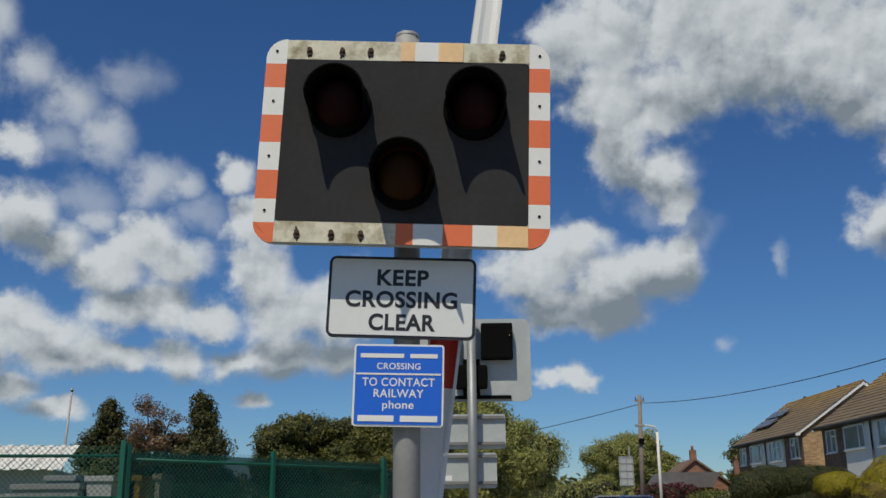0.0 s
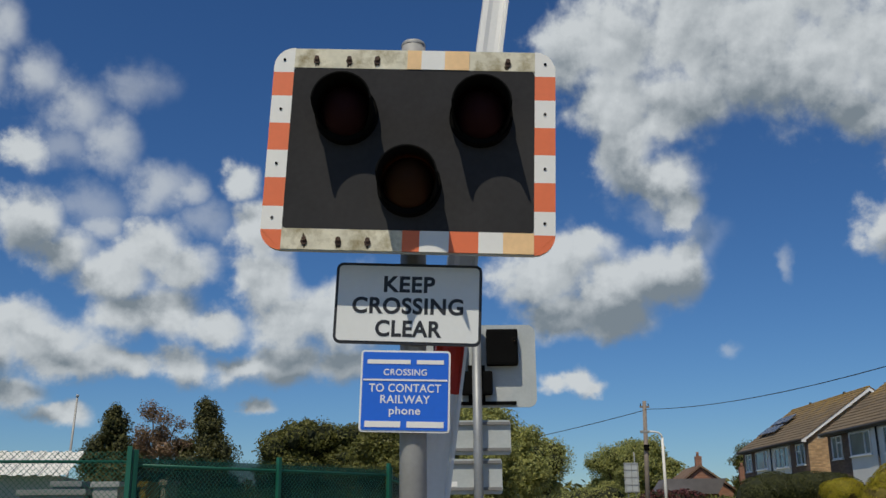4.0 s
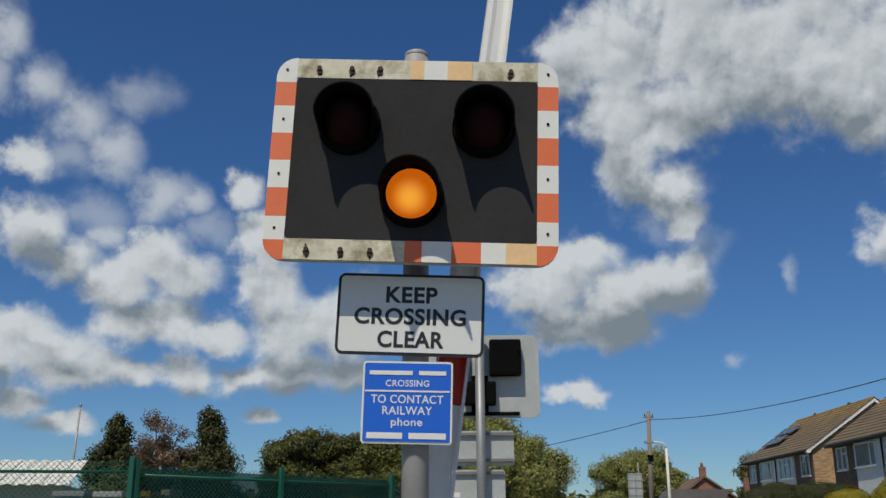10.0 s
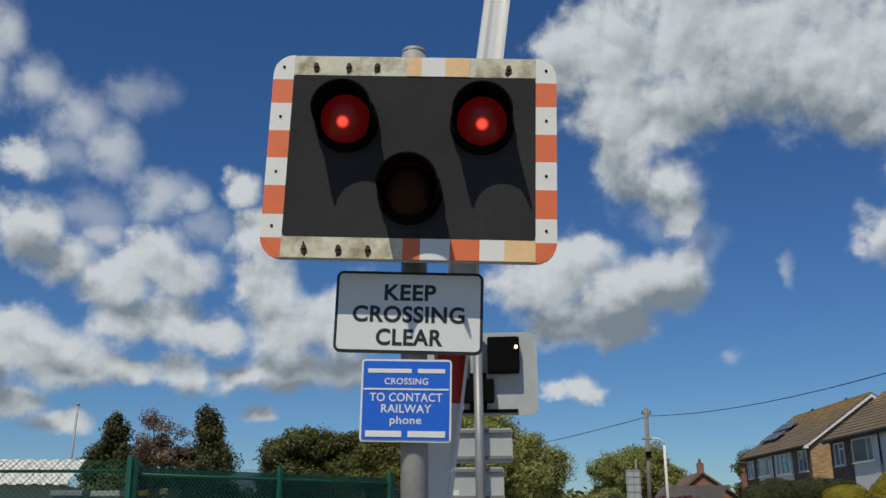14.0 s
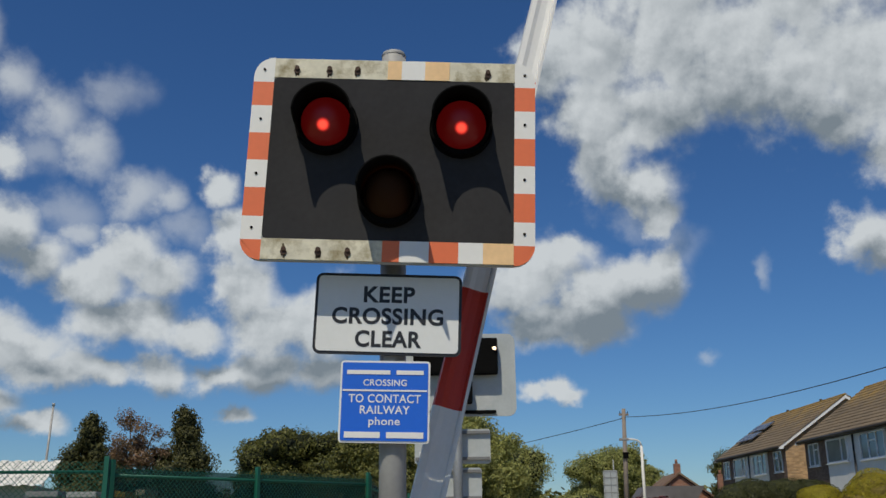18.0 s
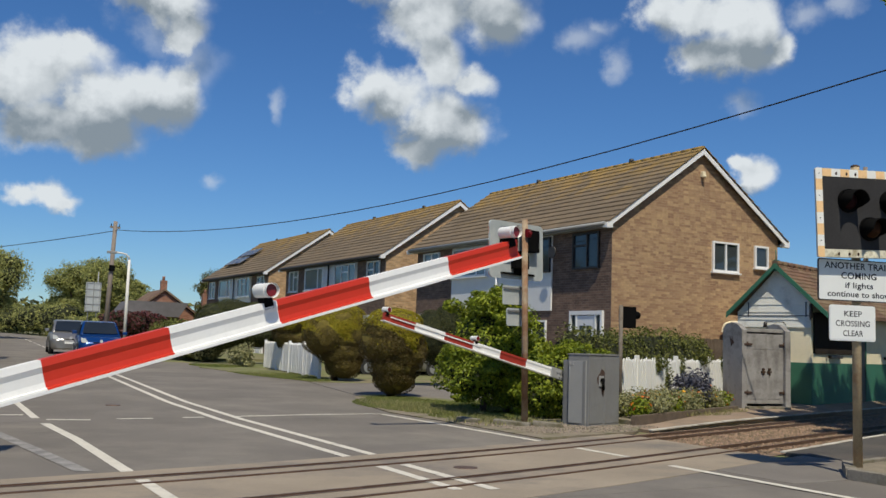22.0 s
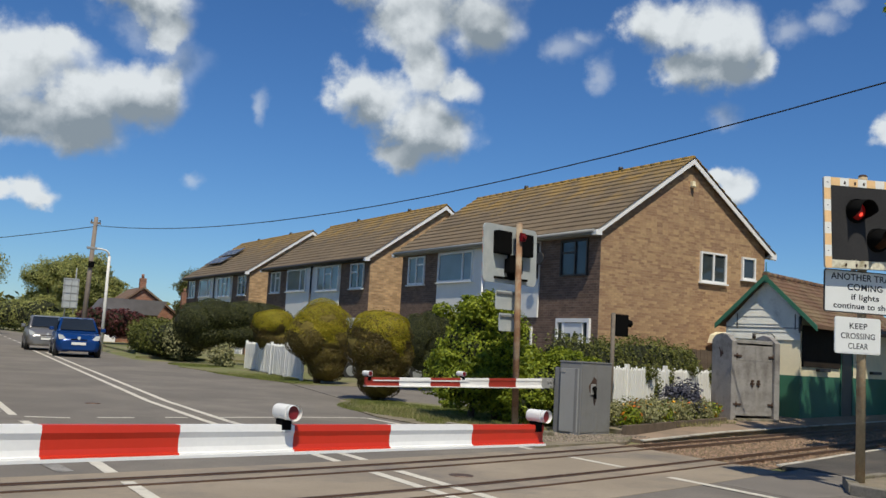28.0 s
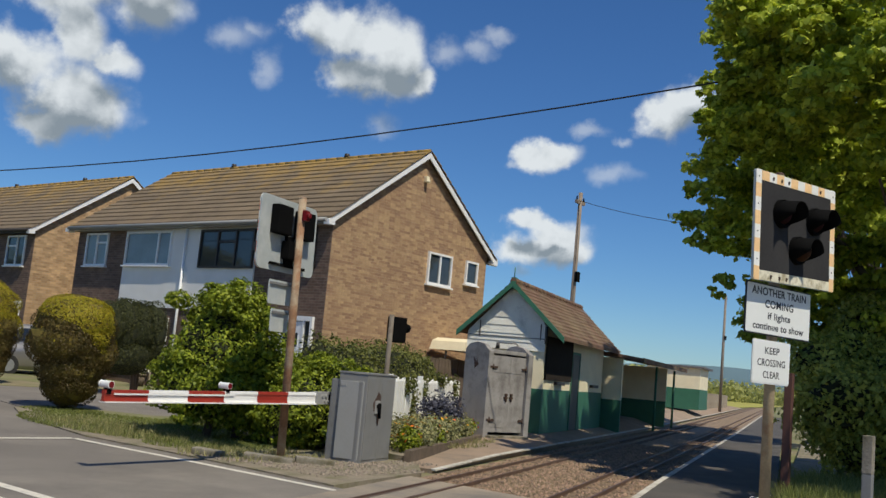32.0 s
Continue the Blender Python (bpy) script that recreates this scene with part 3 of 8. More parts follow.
BOARDWHITE = material("white_weatherboard", (0.8, 0.78, 0.7), 0.75, vary=0.1, scale=3, bump=0.2, stain=(0.5, 0.48, 0.42), stain_at=0.63)
DOORGREY = material("flaking_grey_door", (0.3, 0.285, 0.27), 0.8, vary=0.18, scale=3, bump=0.3, stain=(0.15, 0.135, 0.125), stain_at=0.57)
POLEWOOD = material("telegraph_pole_wood", (0.23, 0.19, 0.155), 0.9, vary=0.2, scale=4, bump=0.4)
FENCEWOOD = material("fence_timber", (0.33, 0.27, 0.19), 0.9, vary=0.2, scale=4, bump=0.4)
GREENFENCE = material("green_coated_steel", (0.008, 0.11, 0.07), 0.5, vary=0.1, bump=0.05)
CABLE = material("black_cable", (0.02, 0.02, 0.022), 0.6, bump=0)
ARMDARK = material("dull_dark_red", (0.3, 0.028, 0.015), 0.55, vary=0.1, scale=3, bump=0)
OLDBROWN = material("dark_brown_post_paint", (0.1, 0.042, 0.03), 0.7, vary=0.2, scale=4, bump=0.1)
CARBLUE = material("blue_car_paint", (0.006, 0.045, 0.19), 0.22, 0.3, vary=0.05, bump=0)
CARSILVER = material("silver_car_paint", (0.3, 0.29, 0.28), 0.28, 0.6, vary=0.05, bump=0)
TYRE = material("tyre_rubber", (0.02, 0.02, 0.02), 0.85, bump=0.1)
CARGLASS = glass_material("car_glass", (0.02, 0.025, 0.03))
HEADLAMP = material("headlamp_lens", (0.75, 0.76, 0.76), 0.12, 0.3, vary=0.1, bump=0)
SOLAR = material("solar_glass", (0.09, 0.1, 0.12), 0.25, 0.2, vary=0.2, scale=3, bump=0)


# ---- building helpers ----
def thing(name, m, label, category, group="", kind=""):
    ob = new(name)
    ob.empty_display_size = 0.2
    ob.matrix_basis = m
    return tagged(ob, label, category, group, kind)


def part(name, bm, mat, parent=None, label="", m=None, smooth=False):
    me = bpy.data.meshes.new(name)
    if isinstance(bm, tuple):
        me.from_pydata(*bm)
        me.update()
    else:
        bmesh.ops.recalc_face_normals(bm, faces=bm.faces)
        bm.to_mesh(me)
        bm.free()
    for one in mat if isinstance(mat, (list, tuple)) else (mat,):
        me.materials.append(one)
    if smooth:
        me.polygons.foreach_set("use_smooth", [True] * len(me.polygons))
    ob = new(name, me)
    ob.parent = parent
    if m is not None:
        ob.matrix_basis = m
    if label:
        ob["label"] = label
    return ob


def bm_new():
    return bmesh.new()


def box(bm, x0, x1, y0, y1, z0, z1, bevel=0.0, m=None, mi=0):
    vs = [bm.verts.new((x, y, z)) for x in (x0, x1) for y in (y0, y1) for z in (z0, z1)]
    fs = [bm.faces.new([vs[i] for i in q]) for q in ((0, 1, 3, 2), (4, 6, 7, 5), (0, 4, 5, 1), (2, 3, 7, 6), (0, 2, 6, 4), (1, 5, 7, 3))]
    for f in fs:
        f.material_index = mi
    if bevel:
        es = list({e for f in fs for e in f.edges})
        r = bmesh.ops.bevel(bm, geom=es, offset=bevel, segments=2, profile=0.7, affect="EDGES")
        vs = list({v for f in r["faces"] for v in f.verts} | {v for v in vs if v.is_valid})
    if m is not None:
        bmesh.ops.transform(bm, matrix=m, verts=vs)
    return bm


def cyl(bm, p0, p1, r0, r1=None, seg=12, caps=True, mi=0):
    p0, p1 = Vector(p0), Vector(p1)
    r1 = r0 if r1 is None else r1
    q = (p1 - p0).to_track_quat("Z", "Y").to_matrix()
    rings = []
    for p, r in ((p0, r0), (p1, r1)):
        rings.append([bm.verts.new(p + q @ Vector((r * math.cos(2 * math.pi * i / seg), r * math.sin(2 * math.pi * i / seg), 0))) for i in range(seg)])
    for i in range(seg):
        f = bm.faces.new((rings[0][i], rings[0][(i + 1) % seg], rings[1][(i + 1) % seg], rings[1][i]))
        f.smooth, f.material_index = True, mi
    if caps:
        bm.faces.new(rings[0][::-1]).material_index = mi
        bm.faces.new(rings[1]).material_index = mi
    return bm


def tube(bm, points, r, seg=8):
    """One unbroken round rod through the points."""
    points = [Vector(p) for p in points]
    rings = []
    for i, p in enumerate(points):
        q = (points[min(i + 1, len(points) - 1)] - points[max(i - 1, 0)]).to_track_quat("Z", "Y").to_matrix()
        rings.append([bm.verts.new(p + q @ Vector((r * math.cos(2 * math.pi * k / seg), r * math.sin(2 * math.pi * k / seg), 0))) for k in range(seg)])
    for a, b in zip(rings[:-1], rings[1:]):
        for k in range(seg):
            bm.faces.new((a[k], a[(k + 1) % seg], b[(k + 1) % seg], b[k])).smooth = True
    bm.faces.new(rings[0][::-1]), bm.faces.new(rings[-1])
    return bm


def prism(bm, outline, depth0, depth1, axis="y", mi=0):
    """An outline in two coordinates, drawn out along the third."""
    def at(u, v, d):
        return {"y": (u, d, v), "x": (d, u, v), "z": (u, v, d)}[axis]
    a = [bm.verts.new(at(u, v, depth0)) for u, v in outline]
    b = [bm.verts.new(at(u, v, depth1)) for u, v in outline]
    n = len(outline)
    fs = [bm.faces.new(a), bm.faces.new(b[::-1])]
    fs += [bm.faces.new((a[i], b[i], b[(i + 1) % n], a[(i + 1) % n])) for i in range(n)]
    for f in fs:
        f.material_index = mi
    return bm


def round_rect(w, h, r, seg=5, cx=0.0, cy=0.0):
    pts = []
    for k, (sx, sy) in enumerate(((1, 1), (-1, 1), (-1, -1), (1, -1))):
        for i in range(seg + 1):
            a = math.pi / 2 * (k + i / seg)
            pts.append((cx + sx * (w / 2 - r) + r * math.cos(a), cy + sy * (h / 2 - r) + r * math.sin(a)))
    return pts


def lettering(name, text, size, mat, parent, m, width=None, bold=0.012):
    """Words in the built-in font as a mesh, standing up in the x-z plane, facing -y."""
    cu = bpy.data.curves.new(name, "FONT")
    cu.body, cu.size, cu.align_x, cu.extrude, cu.space_character = text, size, "CENTER", 0.0008, 1.06
    cu.offset = size * bold
    tmp = bpy.data.objects.new(name, cu)
    scene.collection.objects.link(tmp)
    bpy.context.view_layer.update()
    me = bpy.data.meshes.new_from_object(tmp.evaluated_get(bpy.context.evaluated_depsgraph_get()))
    bpy.data.objects.remove(tmp)
    xs = [v.co.x for v in me.vertices]
    k = width / (max(xs) - min(xs)) if width else 1.0
    for v in me.vertices:
        v.co = (v.co.x * k, -v.co.z, v.co.y)
    me.materials.append(mat)
    ob = new(name, me)
    ob.parent, ob.matrix_basis = parent, m
    return ob


# ---- plan ----
def ground_z(y):
    return min(0.95, 0.0105 * max(0.0, y - 18.0))


def road_x(y):
    if y < 17:
        return 5.72
    if y < 46:
        return 5.72 + 0.06 * (y - 17)
    return 7.46 + 0.06 * (y - 46) - 0.0042 * max(0.0, y - 74) ** 2


def rail_y(x):
    if x < 1:
        return 7.84 + 0.15 * (x - 1)
    if x < 9:
        return 7.84 + 0.15 * (x - 1) + 0.010625 * (x - 1) ** 2
    return 9.72 + 0.32 * (x - 9)


def strip(name, us, left, right, z, mat, across=False, thick=0.0):
    """A ribbon of ground along y (or along x, across=True) between two edges."""
    vs, fs = [], []
    for u in us:
        for e in (left(u), right(u)):
            vs.append((u, e, z(u)) if across else (e, u, z(u)))
    n = len(us)
    fs = [(2 * i, 2 * i + 1, 2 * i + 3, 2 * i + 2) for i in range(n - 1)]
    if thick:
        vs += [(a, b, c - thick) for a, b, c in vs]
        k = 2 * n
        for i in range(n - 1):
            fs += [(2 * i, 2 * i + 2, k + 2 * i + 2, k + 2 * i), (2 * i + 1, k + 2 * i + 1, k + 2 * i + 3, 2 * i + 3)]
        fs += [(0, k, k + 1, 1), (k - 2, k - 1, 2 * k - 1, 2 * k - 2)]
    ob = part(name, (vs, [], fs), mat)
    return ob


def structure(ob, label, category):
    return tagged(ob, label, category, kind="structure")


def polygon(name, pts, z, mat, thick=0.12, ground=True, soften=0):
    bm = bm_new()
    top = [bm.verts.new((x, y, z + (ground_z(y) if ground else 0))) for x, y in pts]
    low = [bm.verts.new((v.co.x, v.co.y, v.co.z - thick)) for v in top]
    bm.faces.new(top)
    for i in range(len(pts)):
        j = (i + 1) % len(pts)
        bm.faces.new((top[i], low[i], low[j], top[j]))
    return part(name, bm, mat)


steps = [-80, -40, -20, -10, 0, 5, 10, 14, 18, 22, 26, 30, 34, 38, 42, 46, 46.6, 52, 60, 70, 80, 90, 100, 108.5, 115, 122, 130]
# ground: one sheet to the horizon
gx = [-2500, -400, -120, -40, -10, 0, 10, 30, 60, 150, 500, 2500]
gy = [-2500, -300, -60, 0, 10, 18, 26, 34, 42, 46.6, 60, 90, 108.5, 300, 900, 2500]
gv = [(x, y, ground_z(y) - 0.045) for y in gy for x in gx]
gf = [(j * 12 + i, j * 12 + i + 1, (j + 1) * 12 + i + 1, (j + 1) * 12 + i) for j in range(len(gy) - 1) for i in range(11)]
structure(part("ground", (gv, [], gf), GRASS_SOIL), "grassy open ground reaching to the horizon", "ground")

structure(strip("road", [y for y in steps if y >= 14], lambda y: road_x(y) - 2.9, lambda y: road_x(y) + (6.3 if 14 < y < 36 else 3.1), lambda y: ground_z(y), ASPHALT, thick=0.1),
          "worn grey asphalt road beyond the level crossing", "road")
structure(strip("road_near", [-80, -20, 0, 4, 6.2], lambda y: 2.8, lambda y: 9.9, lambda y: 0.0, ASPHALT, thick=0.1), "worn grey asphalt road before the level crossing", "road")
structure(strip("pavement", [y for y in steps if y >= 12], lambda y: road_x(y) - 4.9 + 0.02 * max(0, y - 20), lambda y: road_x(y) - 2.9, lambda y: ground_z(y) + 0.004, PATH_TARMAC, thick=0.1),
          "tarmac footway flush with the road", "pavement")
structure(strip("pavement_near", [-80, -20, 0, 4, 6.1], lambda y: -1.2, lambda y: 2.8, lambda y: 0.004, PATH_TARMAC, thick=0.1), "tarmac footway before the level crossing", "pavement")

# the crossing: deck between and beside the two narrow tracks
deck_x = [-1.2 + 0.6 * i for i in range(18)]
long_deck_x = [-1.2 + 0.6 * i for i in range(21)]
structure(strip("crossing_deck", long_deck_x, lambda x: rail_y(x) - 2.75, lambda x: rail_y(x) + 0.42, lambda x: 0.008, CROSSING, across=True, thick=0.1),
          "beige concrete deck of the level crossing between two tracks", "crossing")
structure(strip("deck_apron_near", deck_x, lambda x: 6.0, lambda x: rail_y(x) - 2.75, lambda x: 0.002, ASPHALT, across=True, thick=0.1), "asphalt apron beside the crossing deck", "road")
structure(strip("deck_apron_far", deck_x, lambda x: rail_y(x) + 0.42, lambda x: 14.05, lambda x: 0.0025, ASPHALT, across=True, thick=0.1), "asphalt apron beyond the crossing deck", "road")
bed_x = [10.75, 12, 16, 20, 26, 32, 34.8, 40, 55, 80, 130]
structure(strip("track_bed", bed_x, lambda x: rail_y(x) - 2.36, lambda x: rail_y(x) + 0.42, lambda x: -0.035 + ground_z(rail_y(x)), BALLAST, across=True), "brown stony ballast bed of the miniature railway", "track bed")
west_x = [-130, -60, -20, -8, -1.15]
structure(strip("track_bed_west", west_x, lambda x: rail_y(x) - 2.4, lambda x: rail_y(x) + 0.42, lambda x: -0.035 + ground_z(rail_y(x)), BALLAST, across=True), "brown stony ballast bed west of the road", "track bed")

rail_x = [-130, -60, -20, -6] + [-1.2 + 0.6 * i for i in range(18)] + [12, 16, 20, 26, 32, 34.8, 40, 55, 80, 130]
for off in (0.0, -0.40, -1.55, -1.95):
    bm = bm_new()
    for a, b in zip(rail_x[:-1], rail_x[1:]):
        for lo, hi, z0, z1 in ((-0.014, 0.014, -0.03, 0.024),):
            vs = [bm.verts.new((x, rail_y(x) + off + d, z + ground_z(rail_y(x)))) for x in (a, b) for d in (lo, hi) for z in (z0, z1)]
            for q in ((0, 1, 3, 2), (4, 6, 7, 5), (0, 4, 5, 1), (2, 3, 7, 6), (1, 5, 7, 3)):
                bm.faces.new([vs[i] for i in q])
    structure(part("rail", bm, RAIL), "narrow rusty steel rail set in the crossing", "rail")
# flangeway gaps in the deck: flat dark strips stand in for shaded grooves
for off in (-0.045, -0.355, -1.595, -1.905):
    structure(strip("flangeway", long_deck_x, lambda x: rail_y(x) + off - 0.018, lambda x: rail_y(x) + off + 0.018, lambda x: 0.0125, RAIL, across=True), "flat dark strip for the shaded flangeway groove beside a rail", "rail groove")

# painted lines
def line(name, pts, width, mat=PAINT_LINE, z=0.0065):
    vs, fs = [], []
    for i, (x, y) in enumerate(pts):
        a = Vector(pts[max(0, i - 1)])
        b = Vector(pts[min(len(pts) - 1, i + 1)])
        n = (b - a).normalized()
        n = Vector((-n.y, n.x)) * width / 2
        vs += [(x + n.x, y + n.y, ground_z(y) + z), (x - n.x, y - n.y, ground_z(y) + z)]
    fs = [(2 * i, 2 * i + 1, 2 * i + 3, 2 * i + 2) for i in range(len(pts) - 1)]
    return structure(part(name, (vs, [], fs), mat), "white painted road marking", "road marking")


far_y = [y for y in (18, 22, 26, 30, 34, 38, 42, 46)]
line("centre_line_west", [(5.42, 9.0), (5.42, 14)] + [(road_x(y) - 0.2, y) for y in far_y], 0.12)
line("centre_line_east", [(5.80, 9.0), (5.78, 14)] + [(road_x(y) + 0.16, y) for y in far_y[:-1]], 0.12)
line("centre_line_deck", [(5.38, 6.6), (5.4, 8.25)], 0.12, z=0.0125)
line("centre_line_deck", [(5.72, 6.5), (5.72, 8.3)], 0.12, z=0.0125)
line("centre_line_near", [(5.38, -6), (5.38, 6.0)], 0.12)
line("centre_line_near", [(5.76, -6), (5.76, 6.0)], 0.12)
line("edge_line_west", [(2.88, 8.2), (2.88, 11.6), (2.8, 13.7)], 0.13)
line("edge_line_west", [(2.78, 14.6), (2.86, 18.0)], 0.12)
line("edge_line_west", [(3.2, 27), (3.4, 32)], 0.1, PAINT_WORN)
line("edge_line_west_deck", [(2.87, 5.3), (2.88, 8.0)], 0.12, z=0.0125)
line("edge_line_west_near", [(2.87, -6), (2.87, 5.0)], 0.12)
line("edge_line_east", [(8.8, 9.9), (8.72, 12.5), (8.62, 14.75)], 0.11)
line("edge_line_east_deck", [(8.76, 8.2), (8.75, 9.2)], 0.11, z=0.0125)
line("edge_line_east_near", [(8.72, -6), (8.72, 7.4)], 0.12, z=0.01)
line("stop_line", [(5.85, 14.55), (7.4, 14.78), (8.62, 14.78)], 0.12)
for a, b in (((1.55, 16.2), (2.2, 15.7)), ((2.0, 15.3), (2.68, 15.2)), ((2.9, 14.35), (3.5, 14.2)), ((3.9, 14.3), (4.45, 14.35)), ((4.94, 14.44), (5.3, 14.47))):
    line("give_way_dash", [a, b], 0.12)
line("road_seam", [(2.5, 8.7), (2.3, 10.5), (2.05, 12.6)], 0.16, PAINT_WORN, z=0.0075)
for y in (50, 54, 58, 62, 67, 72, 78, 84):
    line("centre_dash", [(road_x(y), y), (road_x(y + 2.2), y + 2.2)], 0.12)

# platforms and verges
def ramp_down(x):
    """How far the platforms' ends dip to meet the road."""
    return 0.05 * min(1.0, max(0.0, (14.6 - x) / 2.8))


plat_x = [11.75, 13, 14, 14.6, 17, 20, 24, 28, 31, 34.8, 42, 55, 75, 105]
pv = []
for x in plat_x:
    # the surface climbs gently towards its back
    back = 0.06 + min(0.62, 0.021 * max(0.0, x - 12.5))
    g = ground_z(rail_y(x)) - ramp_down(x)
    pv += [(x, rail_y(x) + 0.5, -0.1), (x, rail_y(x) + 0.5, 0.06 + g), (x, rail_y(x) + 1.3, max(0.06 + g, 0.06 + 0.5 * (back - 0.06) - ramp_down(x))), (x, rail_y(x) + 5.2, max(back, 0.07 + ground_z(rail_y(x) + 5.2)) - ramp_down(x)), (x, rail_y(x) + 5.2, -0.1)]
pf = [(5 * i + k, 5 * i + 5 + k, 5 * i + 6 + k, 5 * i + 1 + k) for i in range(len(plat_x) - 1) for k in range(4)] + [(0, 1, 2, 3, 4)]
structure(part("platform", (pv, [], pf), PLATFORM), "worn reddish tarmac station platform", "platform")
structure(strip("platform_edge", plat_x, lambda x: rail_y(x) + 0.44, lambda x: rail_y(x) + 0.53, lambda x: 0.067 + ground_z(rail_y(x)) - ramp_down(x), PLATFORM_EDGE, across=True, thick=0.02), "white painted platform edging", "platform edge")
near_x = [11.4, 12.5, 13.5, 14.6, 17, 20, 24, 28, 31, 34.8, 42, 55, 75]
structure(strip("platform_near", near_x, lambda x: rail_y(x) - 4.1, lambda x: rail_y(x) - 2.45, lambda x: 0.035 + ground_z(rail_y(x)) - 0.5 * ramp_down(x), SHADED_TARMAC, across=True, thick=0.2), "near platform, tree shade put into its tarmac colour", "platform")
structure(strip("platform_near_edge", near_x, lambda x: rail_y(x) - 2.45, lambda x: rail_y(x) - 2.36, lambda x: 0.042 + ground_z(rail_y(x)) - 0.5 * ramp_down(x), PLATFORM_EDGE, across=True, thick=0.02), "white painted platform edging", "platform edge")
structure(polygon("verge_north", [(9.05, 12.4), (8.95, 15.0), (9.5, 17.6), (10.2, 19.2), (10.9, 19.75), (11.6, 19.5), (12.4, 18.3), (18.6, 18.0), (18.6, 15.9), (12.2, 13.0), (11.0, 12.0)], 0.016, GRASS_SOIL), "mown grass verge beside the crossing", "grass verge")
structure(polygon("verge_gravel", [(9.0, 10.3), (9.0, 12.5), (9.3, 13.2), (12.2, 13.1), (12.0, 11.55), (11.2, 10.85)], 0.022, EARTH, ground=False), "stony earth round the barrier machine", "gravel")
structure(polygon("driveway", [(10.4, 19.4), (12.0, 18.2), (18.68, 17.9), (18.68, 24.6), (11.3, 24.8)], 0.012, PATH_TARMAC), "grey tarmac driveway in front of the houses", "driveway")
structure(polygon("verge_garden", [(11.5, 24.6), (10.4, 33), (11.4, 37), (18.5, 37.2), (18.5, 24.4)], 0.02, GRASS_SOIL), "front garden lawn behind a low picket fence", "lawn")
structure(polygon("verge_garden_far", [(10.8, 41), (12, 46), (13.2, 66), (19, 66), (19, 41)], 0.06, GRASS_SOIL), "grass verge beside the road", "grass verge")
structure(polygon("apron_east", [(8.99, 5.9), (8.99, rail_y(8.99) - 2.74), (11.45, rail_y(11.45) - 2.74), (12.5, 7.4), (12.0, 5.9)], 0.0045, PATH_TARMAC, ground=False), "tarmac apron between the road and the near platform", "pavement")
structure(polygon("verge_east", [(9.95, 5.0), (10.0, 5.95), (10.6, 6.3), (11.8, 6.5), (60, 20.5), (60, -20), (9.95, -20)], 0.1, EARTH, ground=False, thick=0.2), "rough dry grass and earth verge", "verge")

structure(polygon("verge_earth", [(9.04, 12.6), (8.93, 15.0), (9.48, 17.65), (10.18, 19.25), (10.75, 19.55), (10.35, 18.6), (9.95, 17.2), (9.5, 15.1), (9.75, 13.2)], 0.021, EARTH), "bare dusty earth along the edge of the verge", "earth")
# small iron covers in the surface
for x, y in ((1.75, 10.9), (6.25, 7.9), (4.4, 17.2)):
    bm = bm_new()
    cyl(bm, (x, y, -0.02), (x, y, 0.0135), 0.13, 0.13, 20)
    structure(part("iron_cover", bm, RAIL), "small round iron cover set in the road", "cover")


# ---- houses ----
def window(parent, name, m, w, h, lights, frame_mat, label, depth=0.07, bar=0.06, sill=True, transom=None, pane_mat=None):
    """A casement window facing -y in its own space, its lower left corner at the origin."""
    bm = bm_new()
    ring = [[bm.verts.new((x, y, z)) for x, z in ((i, i), (w - i, i), (w - i, h - i), (i, h - i))] for y in (-depth, 0.05) for i in (0.0, bar)]
    for k in range(4):
        j = (k + 1) % 4
        for a, b in ((0, 1), (1, 3), (3, 2), (2, 0)):
            bm.faces.new((ring[a][k], ring[a][j], ring[b][j], ring[b][k]))
    win = part(name, bm, frame_mat, parent, label, m)
    xs = [0.0]
    for f in lights:
        xs.append(xs[-1] + f * w)
    for x in xs[1:-1]:
        bm = bm_new()
        box(bm, x - bar / 2, x + bar / 2, -depth * 0.9, 0.05, bar, h - bar)
        part("mullion", bm, frame_mat, win)
    if transom:
        i, z = transom
        bm = bm_new()
        box(bm, xs[i] + bar / 2, xs[i + 1] - bar / 2, -depth * 0.85, 0.05, z - bar / 2, z + bar / 2)
        part("transom", bm, frame_mat, win)
    for a, b in zip(xs[:-1], xs[1:]):
        bm = bm_new()
        box(bm, a + 0.02, b - 0.02, -0.02, 0.0, 0.02, h - 0.02)
        part("pane", bm, pane_mat or GLASS, win)
    if sill:
        bm = bm_new()
        box(bm, -0.05, w + 0.05, -depth - 0.05, 0.0, -0.05, -0.002, 0.008)
        part("sill", bm, frame_mat, win)
    return win


